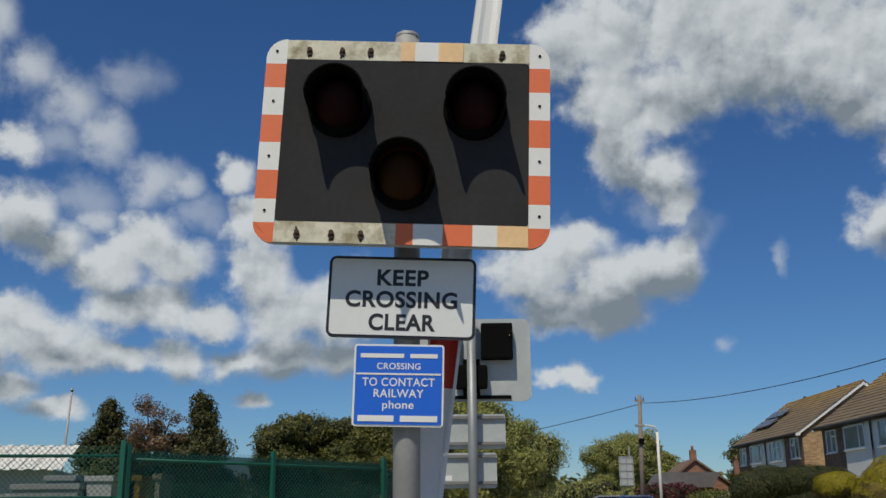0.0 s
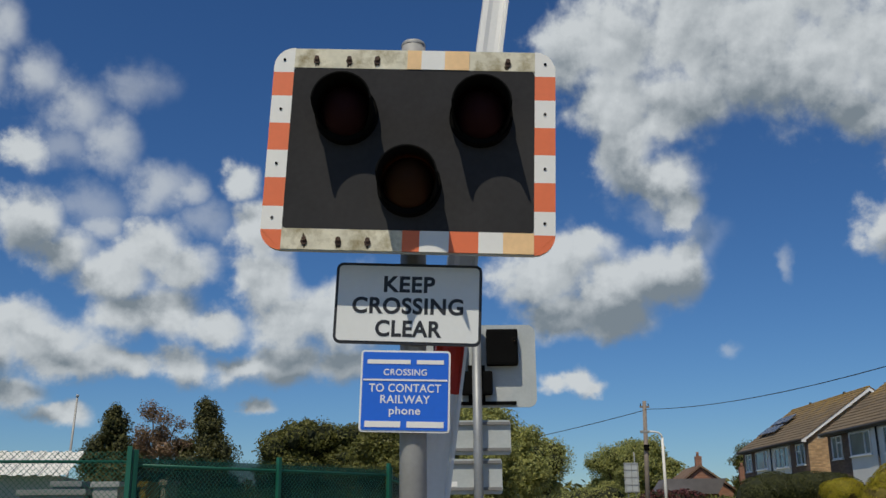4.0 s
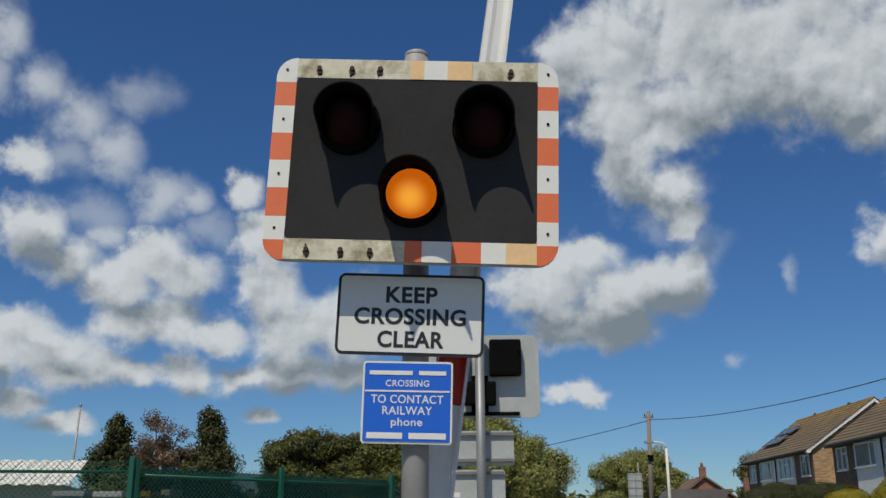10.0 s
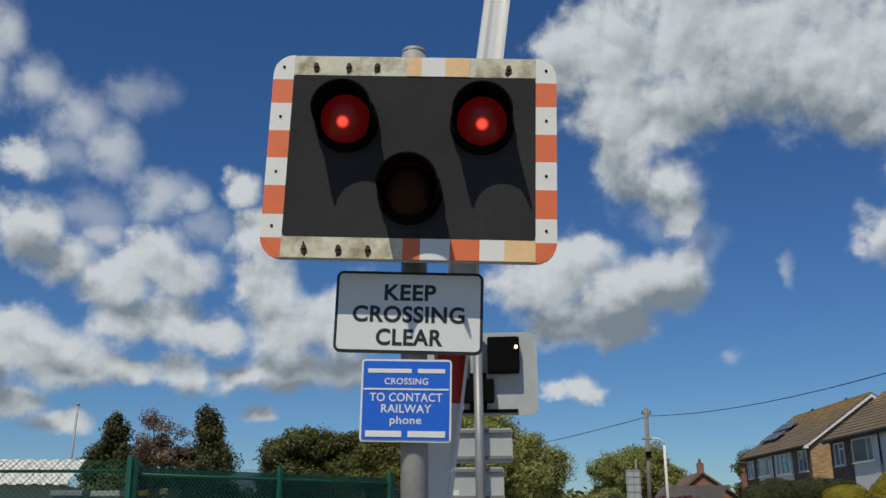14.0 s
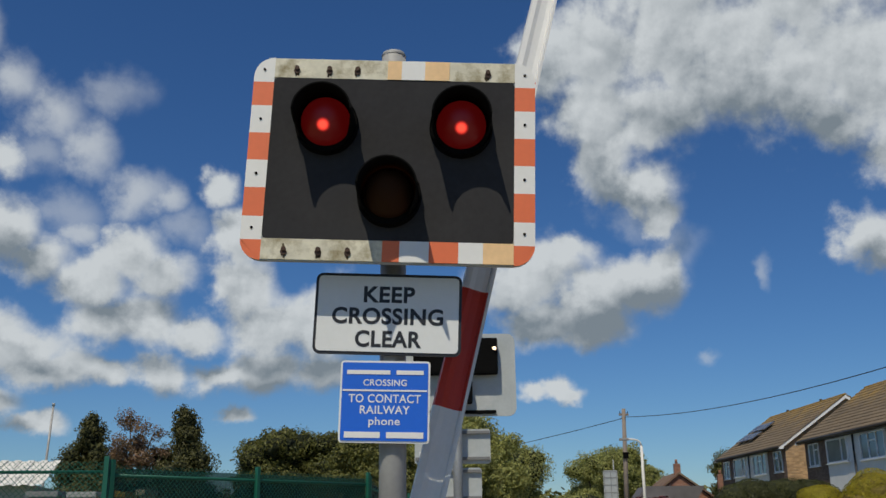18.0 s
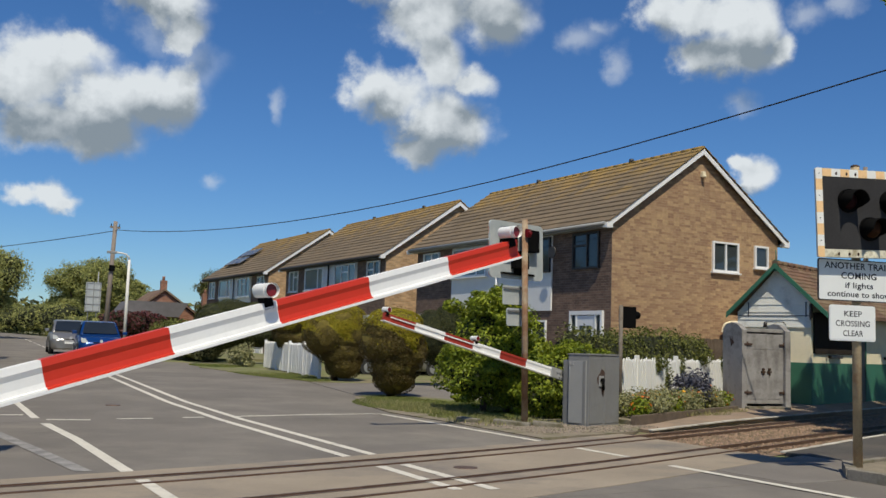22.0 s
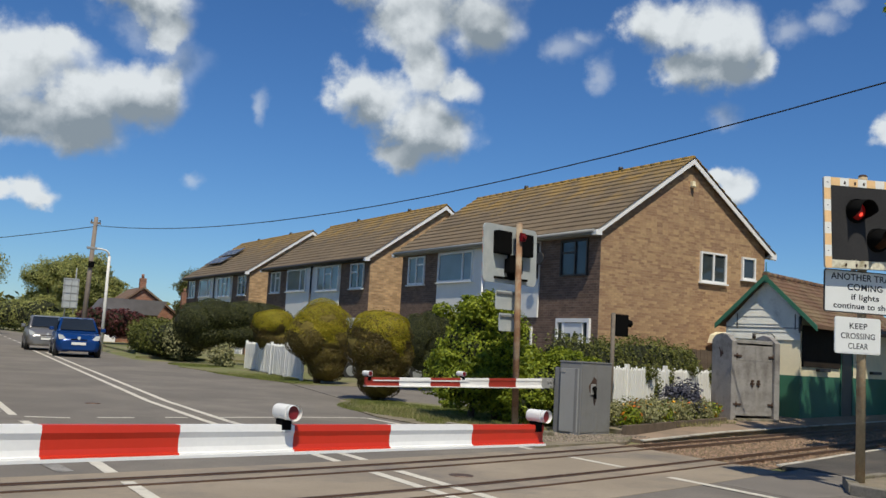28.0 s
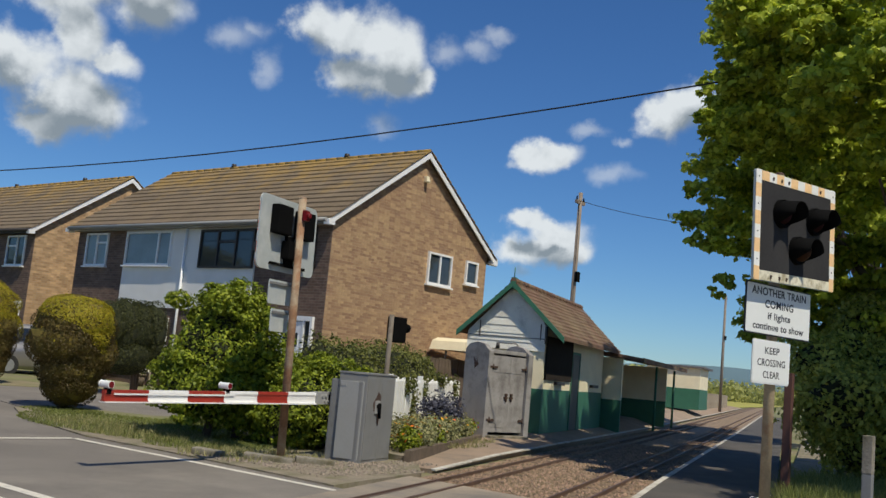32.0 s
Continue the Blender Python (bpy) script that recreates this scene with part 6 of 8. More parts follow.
def picket_fence(a, b, h, label, pitch=0.105, seed=1):
    a, b = Vector(a), Vector(b)
    d = b - a
    ang = math.degrees(math.atan2(d.y, d.x))
    f = thing("picket_fence", pose(a.x, a.y, ground_z(a.y) + 0.03, 0, 0, ang), label, "fence")
    n = int(d.length / pitch)
    shared = []
    for k in range(4):
        bm = bm_new()
        prism(bm, [(-0.043, 0), (0.043, 0), (0.043, h - 0.05), (0, h + 0.01 * k), (-0.043, h - 0.05)], -0.012, 0.012, "y")
        me = bpy.data.meshes.new("picket")
        bmesh.ops.recalc_face_normals(bm, faces=bm.faces)
        bm.to_mesh(me)
        bm.free()
        me.materials.append(PICKETWHITE)
        shared.append(me)
    rr = random.Random(seed)
    for i in range(n):
        ob = new("picket", shared[i % 4])
        ob.parent = f
        ob.matrix_basis = pose(i * pitch, rr.uniform(-0.006, 0.006), rr.uniform(-0.015, 0.015), 0, rr.uniform(-1.2, 1.2), 0)
    for z in (0.22, h * 0.75):
        bm = bm_new()
        box(bm, -0.05, d.length, 0.014, 0.05, z, z + 0.07)
        part("fence_rail", bm, PICKETWHITE, f)
    for k in range(int(d.length / 2) + 1):
        bm = bm_new()
        box(bm, k * 2.0 - 0.04, k * 2.0 + 0.04, -0.03, 0.06, -0.1, h + 0.08, 0.01)
        part("fence_post", bm, PICKETWHITE, f)
    return f


picket_fence((12.05, 13.0), (18.95, 16.05), 1.1, "white picket fence behind the flower bed, ivy over it", seed=2)
picket_fence((13.1, 33.8), (12.0, 25.75), 0.95, "low white picket fence along the front garden", seed=3)
iv = thing("ivy", pose(15.2, 14.36, 0.1), "dark ivy trailing over the white fence", "ivy")
leaf_cloud("ivy_leaves", [(0, 0, 0.6, 0.14, 0.08, 0.5), (0.75, 0.33, 0.85, 0.1, 0.08, 0.3), (-0.4, -0.18, 0.95, 0.25, 0.12, 0.2), (1.9, 0.85, 1.05, 0.35, 0.12, 0.15), (3.1, 1.38, 0.9, 0.14, 0.1, 0.3)], 1500, 0.03, HEDGE, iv, 41, 0.1)

# flower bed
structure(polygon("flower_bed", [(11.97, 11.78), (16.75, 13.92), (16.8, 15.1), (12.0, 13.0)], 0.1, EARTH, ground=False), "planted flower bed edged with timber", "flower bed")
ed = thing("bed_edging", pose(11.95, 11.72, 0.02, 0, 0, 24.0), "weathered timber edging of the flower bed", "edging")
bm = bm_new()
box(bm, 0, 5.2, -0.05, 0.05, 0, 0.17, 0.012)
part("timber", bm, BARK, ed)
FLOWER_Y = leaf_material("yellow_petal", (0.75, 0.4, 0.02), 0.2)
FLOWER_O = leaf_material("orange_petal", (0.75, 0.2, 0.02), 0.2)
FLOWER_B = leaf_material("blue_grey_leaf", (0.09, 0.09, 0.12), 0.2)
FLOWER_W = leaf_material("white_petal", (0.7, 0.68, 0.62), 0.2)
FLOWER_P = leaf_material("pink_petal", (0.6, 0.25, 0.35), 0.2)
SAGE = leaf_material("sage_leaf", (0.3, 0.3, 0.14), 0.3)


def plant(name, x, y, z, blobs, n, size, mat, label, seed, flower=None, fn=60, category="plant", shell=0.3):
    t = thing(name, pose(x, y, z), label, category)
    leaf_cloud("leaves", blobs, n, size, mat, t, seed, shell, 0.6)
    if flower:
        leaf_cloud("flowers", [(b[0], b[1], b[2] + b[5] * 0.35, b[3], b[4], b[5] * 0.75) for b in blobs], fn, size * 1.5, flower, t, seed + 1, 0.85, 1.2, aspect=0.9)
    return t


for i in range(26):
    u = (i % 13) / 12
    row = i // 13
    x, y = 12.45 + 3.9 * u + rg.uniform(-0.12, 0.12), 12.2 + 1.72 * u + row * 0.42 + rg.uniform(-0.1, 0.1)
    if i in (9, 22):
        plant("blue_shrub", x, y + 0.1, 0.08, [(0, 0, 0.35, 0.36, 0.34, 0.36), (0.1, 0, 0.6, 0.26, 0.26, 0.25)], 1600, 0.035, FLOWER_B, "dusky blue-grey shrub in the flower bed", 60 + i, None)
        continue
    kind = i % 4
    if kind == 0:
        plant("marigold", x, y, 0.08, [(0, 0, 0.2, 0.24, 0.22, rg.uniform(0.16, 0.26)), (0.12, 0.1, 0.22, 0.18, 0.18, 0.2)], 700, 0.026, LAUREL, "orange flowering plant in the bed", 61 + i, FLOWER_O, 14)
    elif kind == 2:
        plant("marigold", x, y, 0.08, [(0, 0, 0.24, 0.24, 0.22, rg.uniform(0.2, 0.3)), (0.12, 0.1, 0.22, 0.18, 0.18, 0.2)], 800, 0.026, SAGE, "yellow flowering plant in the bed", 61 + i, FLOWER_Y, 12)
    else:
        plant("sage_plant", x, y, 0.08, [(0, 0, 0.22, 0.3, 0.26, rg.uniform(0.2, 0.3)), (0.15, 0.1, 0.28, 0.2, 0.2, 0.22)], 900, 0.028, SAGE, "pale sage-green bedding plant", 61 + i)

# ---- trees ----
ELDER = leaf_material("elder_leaf", (0.36, 0.4, 0.08), 0.4)
rg = random.Random(8)
tree("maple_tree", 20.6, 6.9, 3.2, 0.22, clumps(rg, 0, 0.3, 6.2, 3.1, 3.3, 4.2, 64, 0.7, 1.25) + clumps(rg, -1.5, 2.2, 4.0, 1.3, 1.1, 1.5, 12, 0.4, 0.7) + clumps(rg, -3.4, 0.6, 7.2, 1.3, 1.8, 1.8, 22, 0.4, 0.8) + clumps(rg, -2.6, 2.6, 5.6, 1.0, 0.9, 2.6, 30, 0.14, 0.36) + clumps(rg, -5.0, -0.8, 6.6, 1.5, 2.0, 2.0, 36, 0.4, 0.8) + clumps(rg, -1.2, 2.7, 7.6, 2.0, 0.9, 1.2, 26, 0.45, 0.85) + clumps(rg, -4.5, 1.5, 7.3, 0.9, 0.6, 0.9, 14, 0.35, 0.65) + clumps(rg, 4.0, 3.4, 7.0, 1.8, 1.0, 1.4, 20, 0.5, 0.9), 240000, 0.06, PLANE, "broad leafy green tree overhanging the line", 71, limbs=14, shell=0.3, flat=0.6, lump=0.3, aspect=0.8, spray=11)
# added behind the first maple so that its crown shades shelter and track
rg2 = random.Random(18)
tree("maple_tree", 32.0, 9.6, 3.4, 0.22, clumps(rg2, -4.6, 1.9, 8.2, 2.0, 1.3, 1.6, 22, 0.6, 1.1) + clumps(rg2, 0, 1.2, 8.4, 3.2, 2.4, 2.8, 34, 0.7, 1.3) + clumps(rg2, 4.4, 4.0, 8.8, 2.4, 1.4, 1.8, 22, 0.7, 1.2) + clumps(rg2, -8.6, 1.0, 8.4, 2.0, 1.0, 1.0, 16, 0.5, 0.9), 90000, 0.085, PLANE, "leafy green tree added to shade the shelter and line", 75, limbs=10, shell=0.3, flat=0.6, aspect=0.8, spray=9)
tree("elder_bush", 17.0, 6.4, 0.9, 0.12, clumps(rg, 0, 0, 1.5, 1.4, 1.3, 1.4, 24, 0.45, 0.8) + clumps(rg, 3, 0.8, 1.8, 2.0, 1.0, 1.6, 16, 0.5, 0.8), 64000, 0.045, ELDER, "dense dark green bushes beside the platform", 72, "bush", dense=True, heart=0.58, shell=0.5)
tree("elder_bush", 16.0, 3.0, 0.9, 0.12, clumps(rg, 0, 0, 1.6, 1.8, 1.8, 1.5, 22, 0.5, 0.9), 9000, 0.08, ELDER, "dense dark green bushes behind the verge", 73, "bush", dense=True)
# out of view, added so that its crown shades the near platform
tree("shade_tree", 14.8, 2.6, 3.0, 0.2, clumps(rg, -1.3, 0.9, 5.2, 1.6, 0.9, 1.5, 26, 0.5, 0.8) + clumps(rg, 1.2, 1.2, 6.2, 2.0, 1.5, 2.0, 34, 0.6, 1.0), 52000, 0.08, PLANE, "unseen leafy tree added to shade the near platform", 74, limbs=10, shell=0.45, flat=0.5)


def cypress(x, y, h, r, label, seed, mat=CYPRESS, n=36000):
    rr = random.Random(seed)
    bl = []
    for i in range(46):
        u = i / 45
        z = h * (0.12 + 0.86 * u)
        w = r * (1 - u) ** 0.6 * rr.uniform(0.35, 1.0)
        a = rr.uniform(0, 6.28)
        s = 0.16 * r + 0.36 * r * (1 - u)
        bl.append((w * 0.75 * math.cos(a), w * 0.75 * math.sin(a), z, s * rr.uniform(0.6, 1.1), s * rr.uniform(0.6, 1.1), s * rr.uniform(0.7, 1.2)))
    return tree("cypress_tree", x, y, h * 0.5, 0.16, bl, n, 0.055, mat, label, seed, dense=True, shell=0.5, limbs=5, heart=0.5)


cypress(-14.75, 41.1, 5.8, 2.35, "tall dark green conifer", 81)
cypress(-11.05, 42.3, 6.2, 2.3, "tall ragged dark green conifer", 82)
tree("bare_tree", -13.0, 41.8, 2.0, 0.16, clumps(rg, 0, 0, 4.1, 1.4, 1.2, 1.7, 34, 0.3, 0.6), 13000, 0.045, BROWNTWIG, "thin brownish tree between two conifers", 83, limbs=16, shell=0.2)
tree("oak_tree", -6.3, 43.4, 2.0, 0.25, clumps(rg, 0, 0, 3.45, 2.2, 2.0, 2.2, 44, 0.5, 1.0), 60000, 0.058, OAKLEAF, "broad rounded dark green tree", 84, dense=True)
tree("oak_tree", -2.9, 44.0, 2.0, 0.25, clumps(rg, 0, 0, 3.4, 2.0, 1.8, 2.1, 38, 0.5, 0.95), 50000, 0.058, OAKLEAF, "broad rounded dark green tree", 85, dense=True)
for x, y, h, r, mt, lb, sd in ((0.9, 28.5, 4.0, 1.6, WILLOW, "leafy pale green roadside tree", 91), (2.0, 37.5, 6.2, 2.4, WILLOW, "tall leafy roadside tree", 92), (-0.6, 23.0, 3.0, 1.2, OAKLEAF, "dark green roadside shrub tree", 93),
                              (0.8, 48, 6.8, 2.8, WILLOW, "leafy green tree by the bend", 94), (-2.0, 33, 4.6, 2.0, OAKLEAF, "dark green tree behind the fence", 95),
                              (17.5, 88, 7.6, 3.4, WILLOW, "distant leafy green tree", 96), (0.0, 95, 8.0, 4.0, WILLOW, "distant leafy green tree", 97), (17.0, 104, 7.0, 4.0, WILLOW, "distant leafy green tree", 98), (-7, 80, 7.5, 4.2, WILLOW, "distant leafy green tree", 99), (20, 110, 8, 4.5, WILLOW, "distant leafy green tree", 100), (27, 85, 6.5, 3, OAKLEAF, "dark tree behind the bungalow", 101),
                              (5.4, 76, 7.4, 4.2, WILLOW, "tall leafy green tree by the bend", 102)):
    tree("roadside_tree", x, y, h * 0.35, 0.12 + 0.02 * h, clumps(rg, 0, 0, h * 0.58, r * 0.75, r * 0.75, h * 0.36, 40, r * 0.2, r * 0.42), 48000 if y < 60 else 40000, 0.035 + (0.007 if y < 60 else 0.005) * h * (y / 60), mt, lb, sd, dense=y > 60, shell=0.35, heart=0.5)
hedge("roadside_hedge", (0.35, 18.5), (0.75, 27), 1.3, 0.6, 22000, 0.035, WILLOW, "overgrown green hedge along the footway", 111)
hedge("roadside_hedge", (1.7, 41), (3.8, 60), 1.6, 0.9, 20000, 0.055, WILLOW, "overgrown green hedge along the footway", 112)
hedge("roadside_hedge", (14.2, 68), (14.6, 92), 2.0, 1.2, 9000, 0.12, WILLOW, "green hedge along the roadside", 113)
hedge("roadside_hedge", (14.6, 92), (0.5, 140), 3.0, 1.8, 24000, 0.11, WILLOW, "green hedge along the bend of the road", 120)
hedge("roadside_hedge", (4.4, 61), (5.6, 88), 2.2, 1.0, 9000, 0.11, WILLOW, "overgrown green hedge along the footway", 121)
hedge("copper_hedge", (12.2, 58), (15.5, 62), 2.2, 1.0, 5000, 0.09, COPPER, "dark red copper-leaved shrubs", 114, base=0.5)
hedge("garden_shrubs", (12.0, 40.5), (12.6, 47.5), 1.7, 0.75, 9000, 0.06, HEDGE, "mixed garden shrubs beside the road", 115)
hedge("pampas_shrub", (12.3, 39.4), (12.9, 40.3), 1.7, 0.75, 6000, 0.05, SAGE, "pale grassy garden shrub", 116)
plant("silver_shrub", 12.3, 34.2, 0.1, [(0, 0, 0.5, 0.55, 0.5, 0.5)], 1500, 0.05, SAGE, "small silvery shrub at the end of the white fence", 117)
plant("wild_plants", 1.15, 10.4, 0, [(0, 0, 0.22, 0.35, 0.5, 0.28), (0.1, 0.9, 0.3, 0.35, 0.5, 0.3)], 2600, 0.045, HEDGE, "broad-leaved weeds at the foot of the signal post", 118)
plant("dry_grass_tuft", 0.85, 9.6, 0, [(0, 0, 0.25, 0.4, 0.35, 0.28), (0.5, 0.2, 0.15, 0.3, 0.3, 0.2)], 2200, 0.05, DRYGRASS, "dry yellow grass tuft", 119, shell=0.1)

# ---- platform building ----
shed = thing("station_building", pose(19.75, 15.3, 0.06, 0, 0, 15.6), "cream and green station building with brown tiled gable roof", "station building")
Wd, Ws, E, R, LN = 1.08, 0.82, 2.36, 3.46, 6.2   # half width, platform side set back under the eaves
bm = bm_new()
prism(bm, [(-Ws, -0.1), (Wd, -0.1), (Wd, 1.08), (-Ws, 1.08)], 0.0, LN, "x")
part("lower_wall", bm, GREENPAINT, shed, "dark green painted lower wall")
bm = bm_new()
prism(bm, [(-Ws + 0.01, 1.08), (Wd - 0.01, 1.08), (Wd - 0.01, E - 0.03), (0, R - 0.12), (-Ws + 0.01, E + 0.16)], 0.01, LN - 0.01, "x")
part("upper_wall", bm, CREAM, shed, "cream painted upper wall")
# weatherboards on the gable
for i in range(5, 13):
    z0 = 1.0 + i * 0.185
    z1 = z0 + 0.19
    wa = Wd if z0 < E else max(0.05, Wd * (R - 0.05 - z0) / (R - E))
    wb = Wd if z1 < E else max(0.02, Wd * (R - 0.05 - z1) / (R - E))
    bm = bm_new()
    vs = [bm.verts.new(p) for p in ((-0.024, -min(wa, Ws), z0), (-0.024, wa, z0), (-0.008, wb, z1), (-0.008, -min(wb, Ws), z1), (0, -min(wa, Ws), z0), (0, wa, z0))]
    bm.faces.new(vs[:4]), bm.faces.new((vs[4], vs[5], vs[1], vs[0]))
    part("weatherboard", bm, BOARDWHITE, shed)
for sgn in (-1, 1):
    bm = bm_new()
    n = 12
    for i in range(n):
        a, b = i / n, min(1, (i + 1.15) / n)
        ya, za = sgn * 1.26 * (1 - a), 2.28 + (R + 0.04 - 2.28) * a + 0.03
        yb, zb = sgn * 1.26 * (1 - b), 2.28 + (R + 0.04 - 2.28) * b
        k = 26
        for j in range(k):
            xa, xb = -0.2 + j * (LN + 0.35) / k, -0.2 + (j + 1) * (LN + 0.35) / k - 0.012
            dz = random.uniform(-0.006, 0.008)
            vs = [bm.verts.new(p) for p in ((xa, ya, za + dz), (xb, ya, za + dz), (xb, yb, zb + dz), (xa, yb, zb + dz), (xa, ya, za - 0.04), (xb, ya, za - 0.04))]
            bm.faces.new(vs[:4]), bm.faces.new((vs[4], vs[5], vs[1], vs[0]))
    tagged(part("roof_tiles", bm, ROOF_RED, shed, "worn brown plain tiles"), kind="stuff")
    bm = bm_new()
    prism(bm, [(sgn * 1.26, 2.22), (0, R - 0.04), (0, R), (sgn * 1.26, 2.27)], -0.16, LN + 0.12, "x")
    part("roof_deck", bm, ROOF_RED, shed)
    bm = bm_new()
    prism(bm, [(sgn * 1.3, 2.15), (0, R - 0.09), (0, R + 0.04), (sgn * 1.3, 2.28)], -0.22, -0.17, "x")
    part("bargeboard", bm, GREENPAINT, shed, "green bargeboard")
bm = bm_new()
box(bm, -0.2, -0.1, -0.06, 0.06, R - 0.15, R + 0.12), cyl(bm, (-0.15, 0, R + 0.1), (-0.15, 0, R + 0.36), 0.012)
part("finial", bm, GREENPAINT, shed)
bm = bm_new()
for i in range(20):
    cyl(bm, (-0.2 + i * 0.325, 0, R + 0.03), (-0.2 + (i + 1) * 0.325, 0, R + 0.04), 0.085, 0.08, 8)
part("ridge", bm, ROOF_RED, shed)
# small fittings on the gable: lamp bracket, two iron ties, a dark rail
bm = bm_new()
cyl(bm, (-0.03, -0.2, 1.98), (-0.2, -0.2, 2.05), 0.012, seg=6), cyl(bm, (-0.2, -0.2, 2.05), (-0.2, 0.25, 2.05), 0.012, seg=6), cyl(bm, (-0.2, 0.25, 2.05), (-0.2, 0.25, 1.92), 0.04, 0.05, 10)
part("lamp_bracket", bm, DARKFRAME, shed, "small dark lamp on a bracket")
for y in (0.78, -0.7):
    bm = bm_new()
    box(bm, -0.035, -0.022, y - 0.012, y + 0.012, 2.18, 2.55, 0.003)
    part("iron_tie", bm, DARKFRAME, shed)
bm = bm_new()
box(bm, -0.034, -0.02, -0.8, 1.06, 2.2, 2.225, 0.003)
part("gable_rail", bm, GREYSTEEL, shed)
# platform side: dark doorway, window, notice boards
bm = bm_new()
box(bm, 2.55, 2.6, -0.84, -0.76, 0, 2.0), box(bm, 3.35, 3.4, -0.84, -0.76, 0, 2.0), box(bm, 2.55, 3.4, -0.84, -0.76, 2.0, 2.06)
dframe = part("doorway_frame", bm, GREENPAINT, shed)
# door and glass take a near-black colour that stands in for shade
bm = bm_new()
box(bm, 2.6, 3.35, -0.828, -0.79, 0, 2.0)
part("dark_door", bm, DARKFRAME, dframe, "half-glazed door, shade put into its near-black colour")
bm = bm_new()
box(bm, 2.68, 3.27, -0.834, -0.826, 1.0, 1.92)
part("door_pane", bm, DARKFRAME, dframe, "door glass, shade put into its near-black colour")
for x in (1.0, 4.7):
    bm = bm_new()
    box(bm, x, x + 0.7, -0.9, -0.8, 1.2, 1.28, 0.01)
    part("window_shelf", bm, DARKFRAME, shed)
bm = bm_new()
cyl(bm, (-0.12, -0.85, 2.1), (-0.12, -0.85, 2.4), 0.02, seg=6), box(bm, -0.14, -0.04, -0.87, -0.83, 2.15, 2.5)
part("bracket", bm, DARKFRAME, shed)

# flat dark sheet stands in for the shade of an open hatch
bm = bm_new()
box(bm, 0.12, 2.5, -0.85, -0.8, 1.3, 2.3, 0.01)
part("shutter", bm, material("dark_hatch_sheet", (0.035, 0.028, 0.023), 0.9, spec=0.1, vary=0.2, scale=4, bump=0.2), shed, "dark sheet standing in for the shaded open hatch under the eaves")

# cupboard of rendered ends and steel doors beside the building
cup = thing("equipment_cupboard", pose(17.12, 14.08, 0.1, 0, 0, -10.0), "flaking grey painted cupboard with rounded end walls and steel doors", "cupboard")
for x0, x1, y0 in ((0.0, 0.13, -0.03), (1.15, 1.29, -0.06)):
    bm = bm_new()
    prism(bm, [(y0, 0), (0.66, 0), (0.66, 1.76), (0.54, 1.87), (0.34, 1.91), (0.14, 1.87), (y0, 1.74)], x0, x1, "x")
    part("end_wall", bm, DOORGREY, cup, "grey painted end wall with a rounded top")
bm = bm_new()
box(bm, 0.13, 1.15, 0.02, 0.62, 1.7, 1.78, 0.012)
part("top", bm, DOORGREY, cup)
bm = bm_new()
box(bm, 0.13, 1.15, 0.58, 0.62, 0.0, 1.7)
part("back", bm, DOORGREY, cup)
bm = bm_new()
box(bm, 0.08, 1.22, -0.16, 0.58, -0.08, 0.06, 0.015)
part("step", bm, KERB, cup, "worn concrete step")
for x0, x1, y0, yaw in ((0.14, 0.645, 0.0, -4), (0.655, 1.145, 0.03, 0)):
    bm = bm_new()
    box(bm, 0, x1 - x0, -0.02, 0.02, 0.12, 1.66, 0.006)
    for z in (0.3, 1.4):
        box(bm, 0.06, x1 - x0 - 0.06, -0.026, -0.02, z - 0.08, z - 0.05)
    door = part("steel_door", bm, DOORGREY, cup, "grey steel door with strap hinges", pose(x0, y0, 0, 0, 0, yaw))
    near = x0 < 0.4
    for z in (0.34, 1.4):
        bm = bm_new()
        a_, b_ = (-0.08, 0.12) if near else (x1 - x0 - 0.12, x1 - x0 + 0.08)
        box(bm, a_, b_, -0.045, -0.022, z, z + 0.045, 0.004), cyl(bm, (0.0 if near else x1 - x0, -0.04, z - 0.03), (0.0 if near else x1 - x0, -0.04, z + 0.08), 0.016, seg=8)
        part("strap_hinge", bm, DARKRUST, door)
    bm = bm_new()
    hx = x1 - x0 - 0.1 if near else 0.1
    cyl(bm, (hx, -0.06, 0.88), (hx, -0.02, 0.88), 0.03, seg=10), box(bm, hx - 0.05, hx + 0.05, -0.05, -0.022, 0.8, 0.84), box(bm, hx - 0.012, hx + 0.012, -0.055, -0.03, 0.74, 0.9)
    part("door_handle", bm, DARKRUST, door)
bm = bm_new()
prism(bm, [(0.25, 1.45), (0.33, 1.6), (0.3, 1.48), (0.42, 1.62), (0.38, 1.5), (0.36, 1.36), (0.3, 1.42)], -0.004, 0.0, "x")
part("flaked_patch", bm, DARKRUST, cup, "dark patch of flaked paint")

# waiting shelter beyond it
sh = thing("waiting_shelter", pose(19.75, 15.3, 0.06, 0, 0, 15.6), "open cream and green waiting shelter with low brown roof", "shelter")
bm = bm_new()
box(bm, 6.35, 14.6, 0.95, 1.05, 0, 0.92)
part("back_wall_lower", bm, GREENPAINT, sh)
bm = bm_new()
box(bm, 6.35, 14.6, 0.95, 1.05, 0.92, 2.2)
part("back_wall_upper", bm, CREAM, sh)
for x in (6.35, 14.5):
    bm = bm_new()
    box(bm, x, x + 0.1, -1.35, 0.95, 0, 0.92)
    part("end_wall_lower", bm, GREENPAINT, sh)
    bm = bm_new()
    box(bm, x, x + 0.1, -1.35, 0.95, 0.92, 2.12)
    part("end_wall_upper", bm, CREAM, sh)
bm = bm_new()
prism(bm, [(-1.95, 2.06), (1.2, 2.42), (1.2, 2.5), (-1.95, 2.16)], 6.15, 15.2, "x")
part("roof", bm, ROOF_RED, sh)
bm = bm_new()
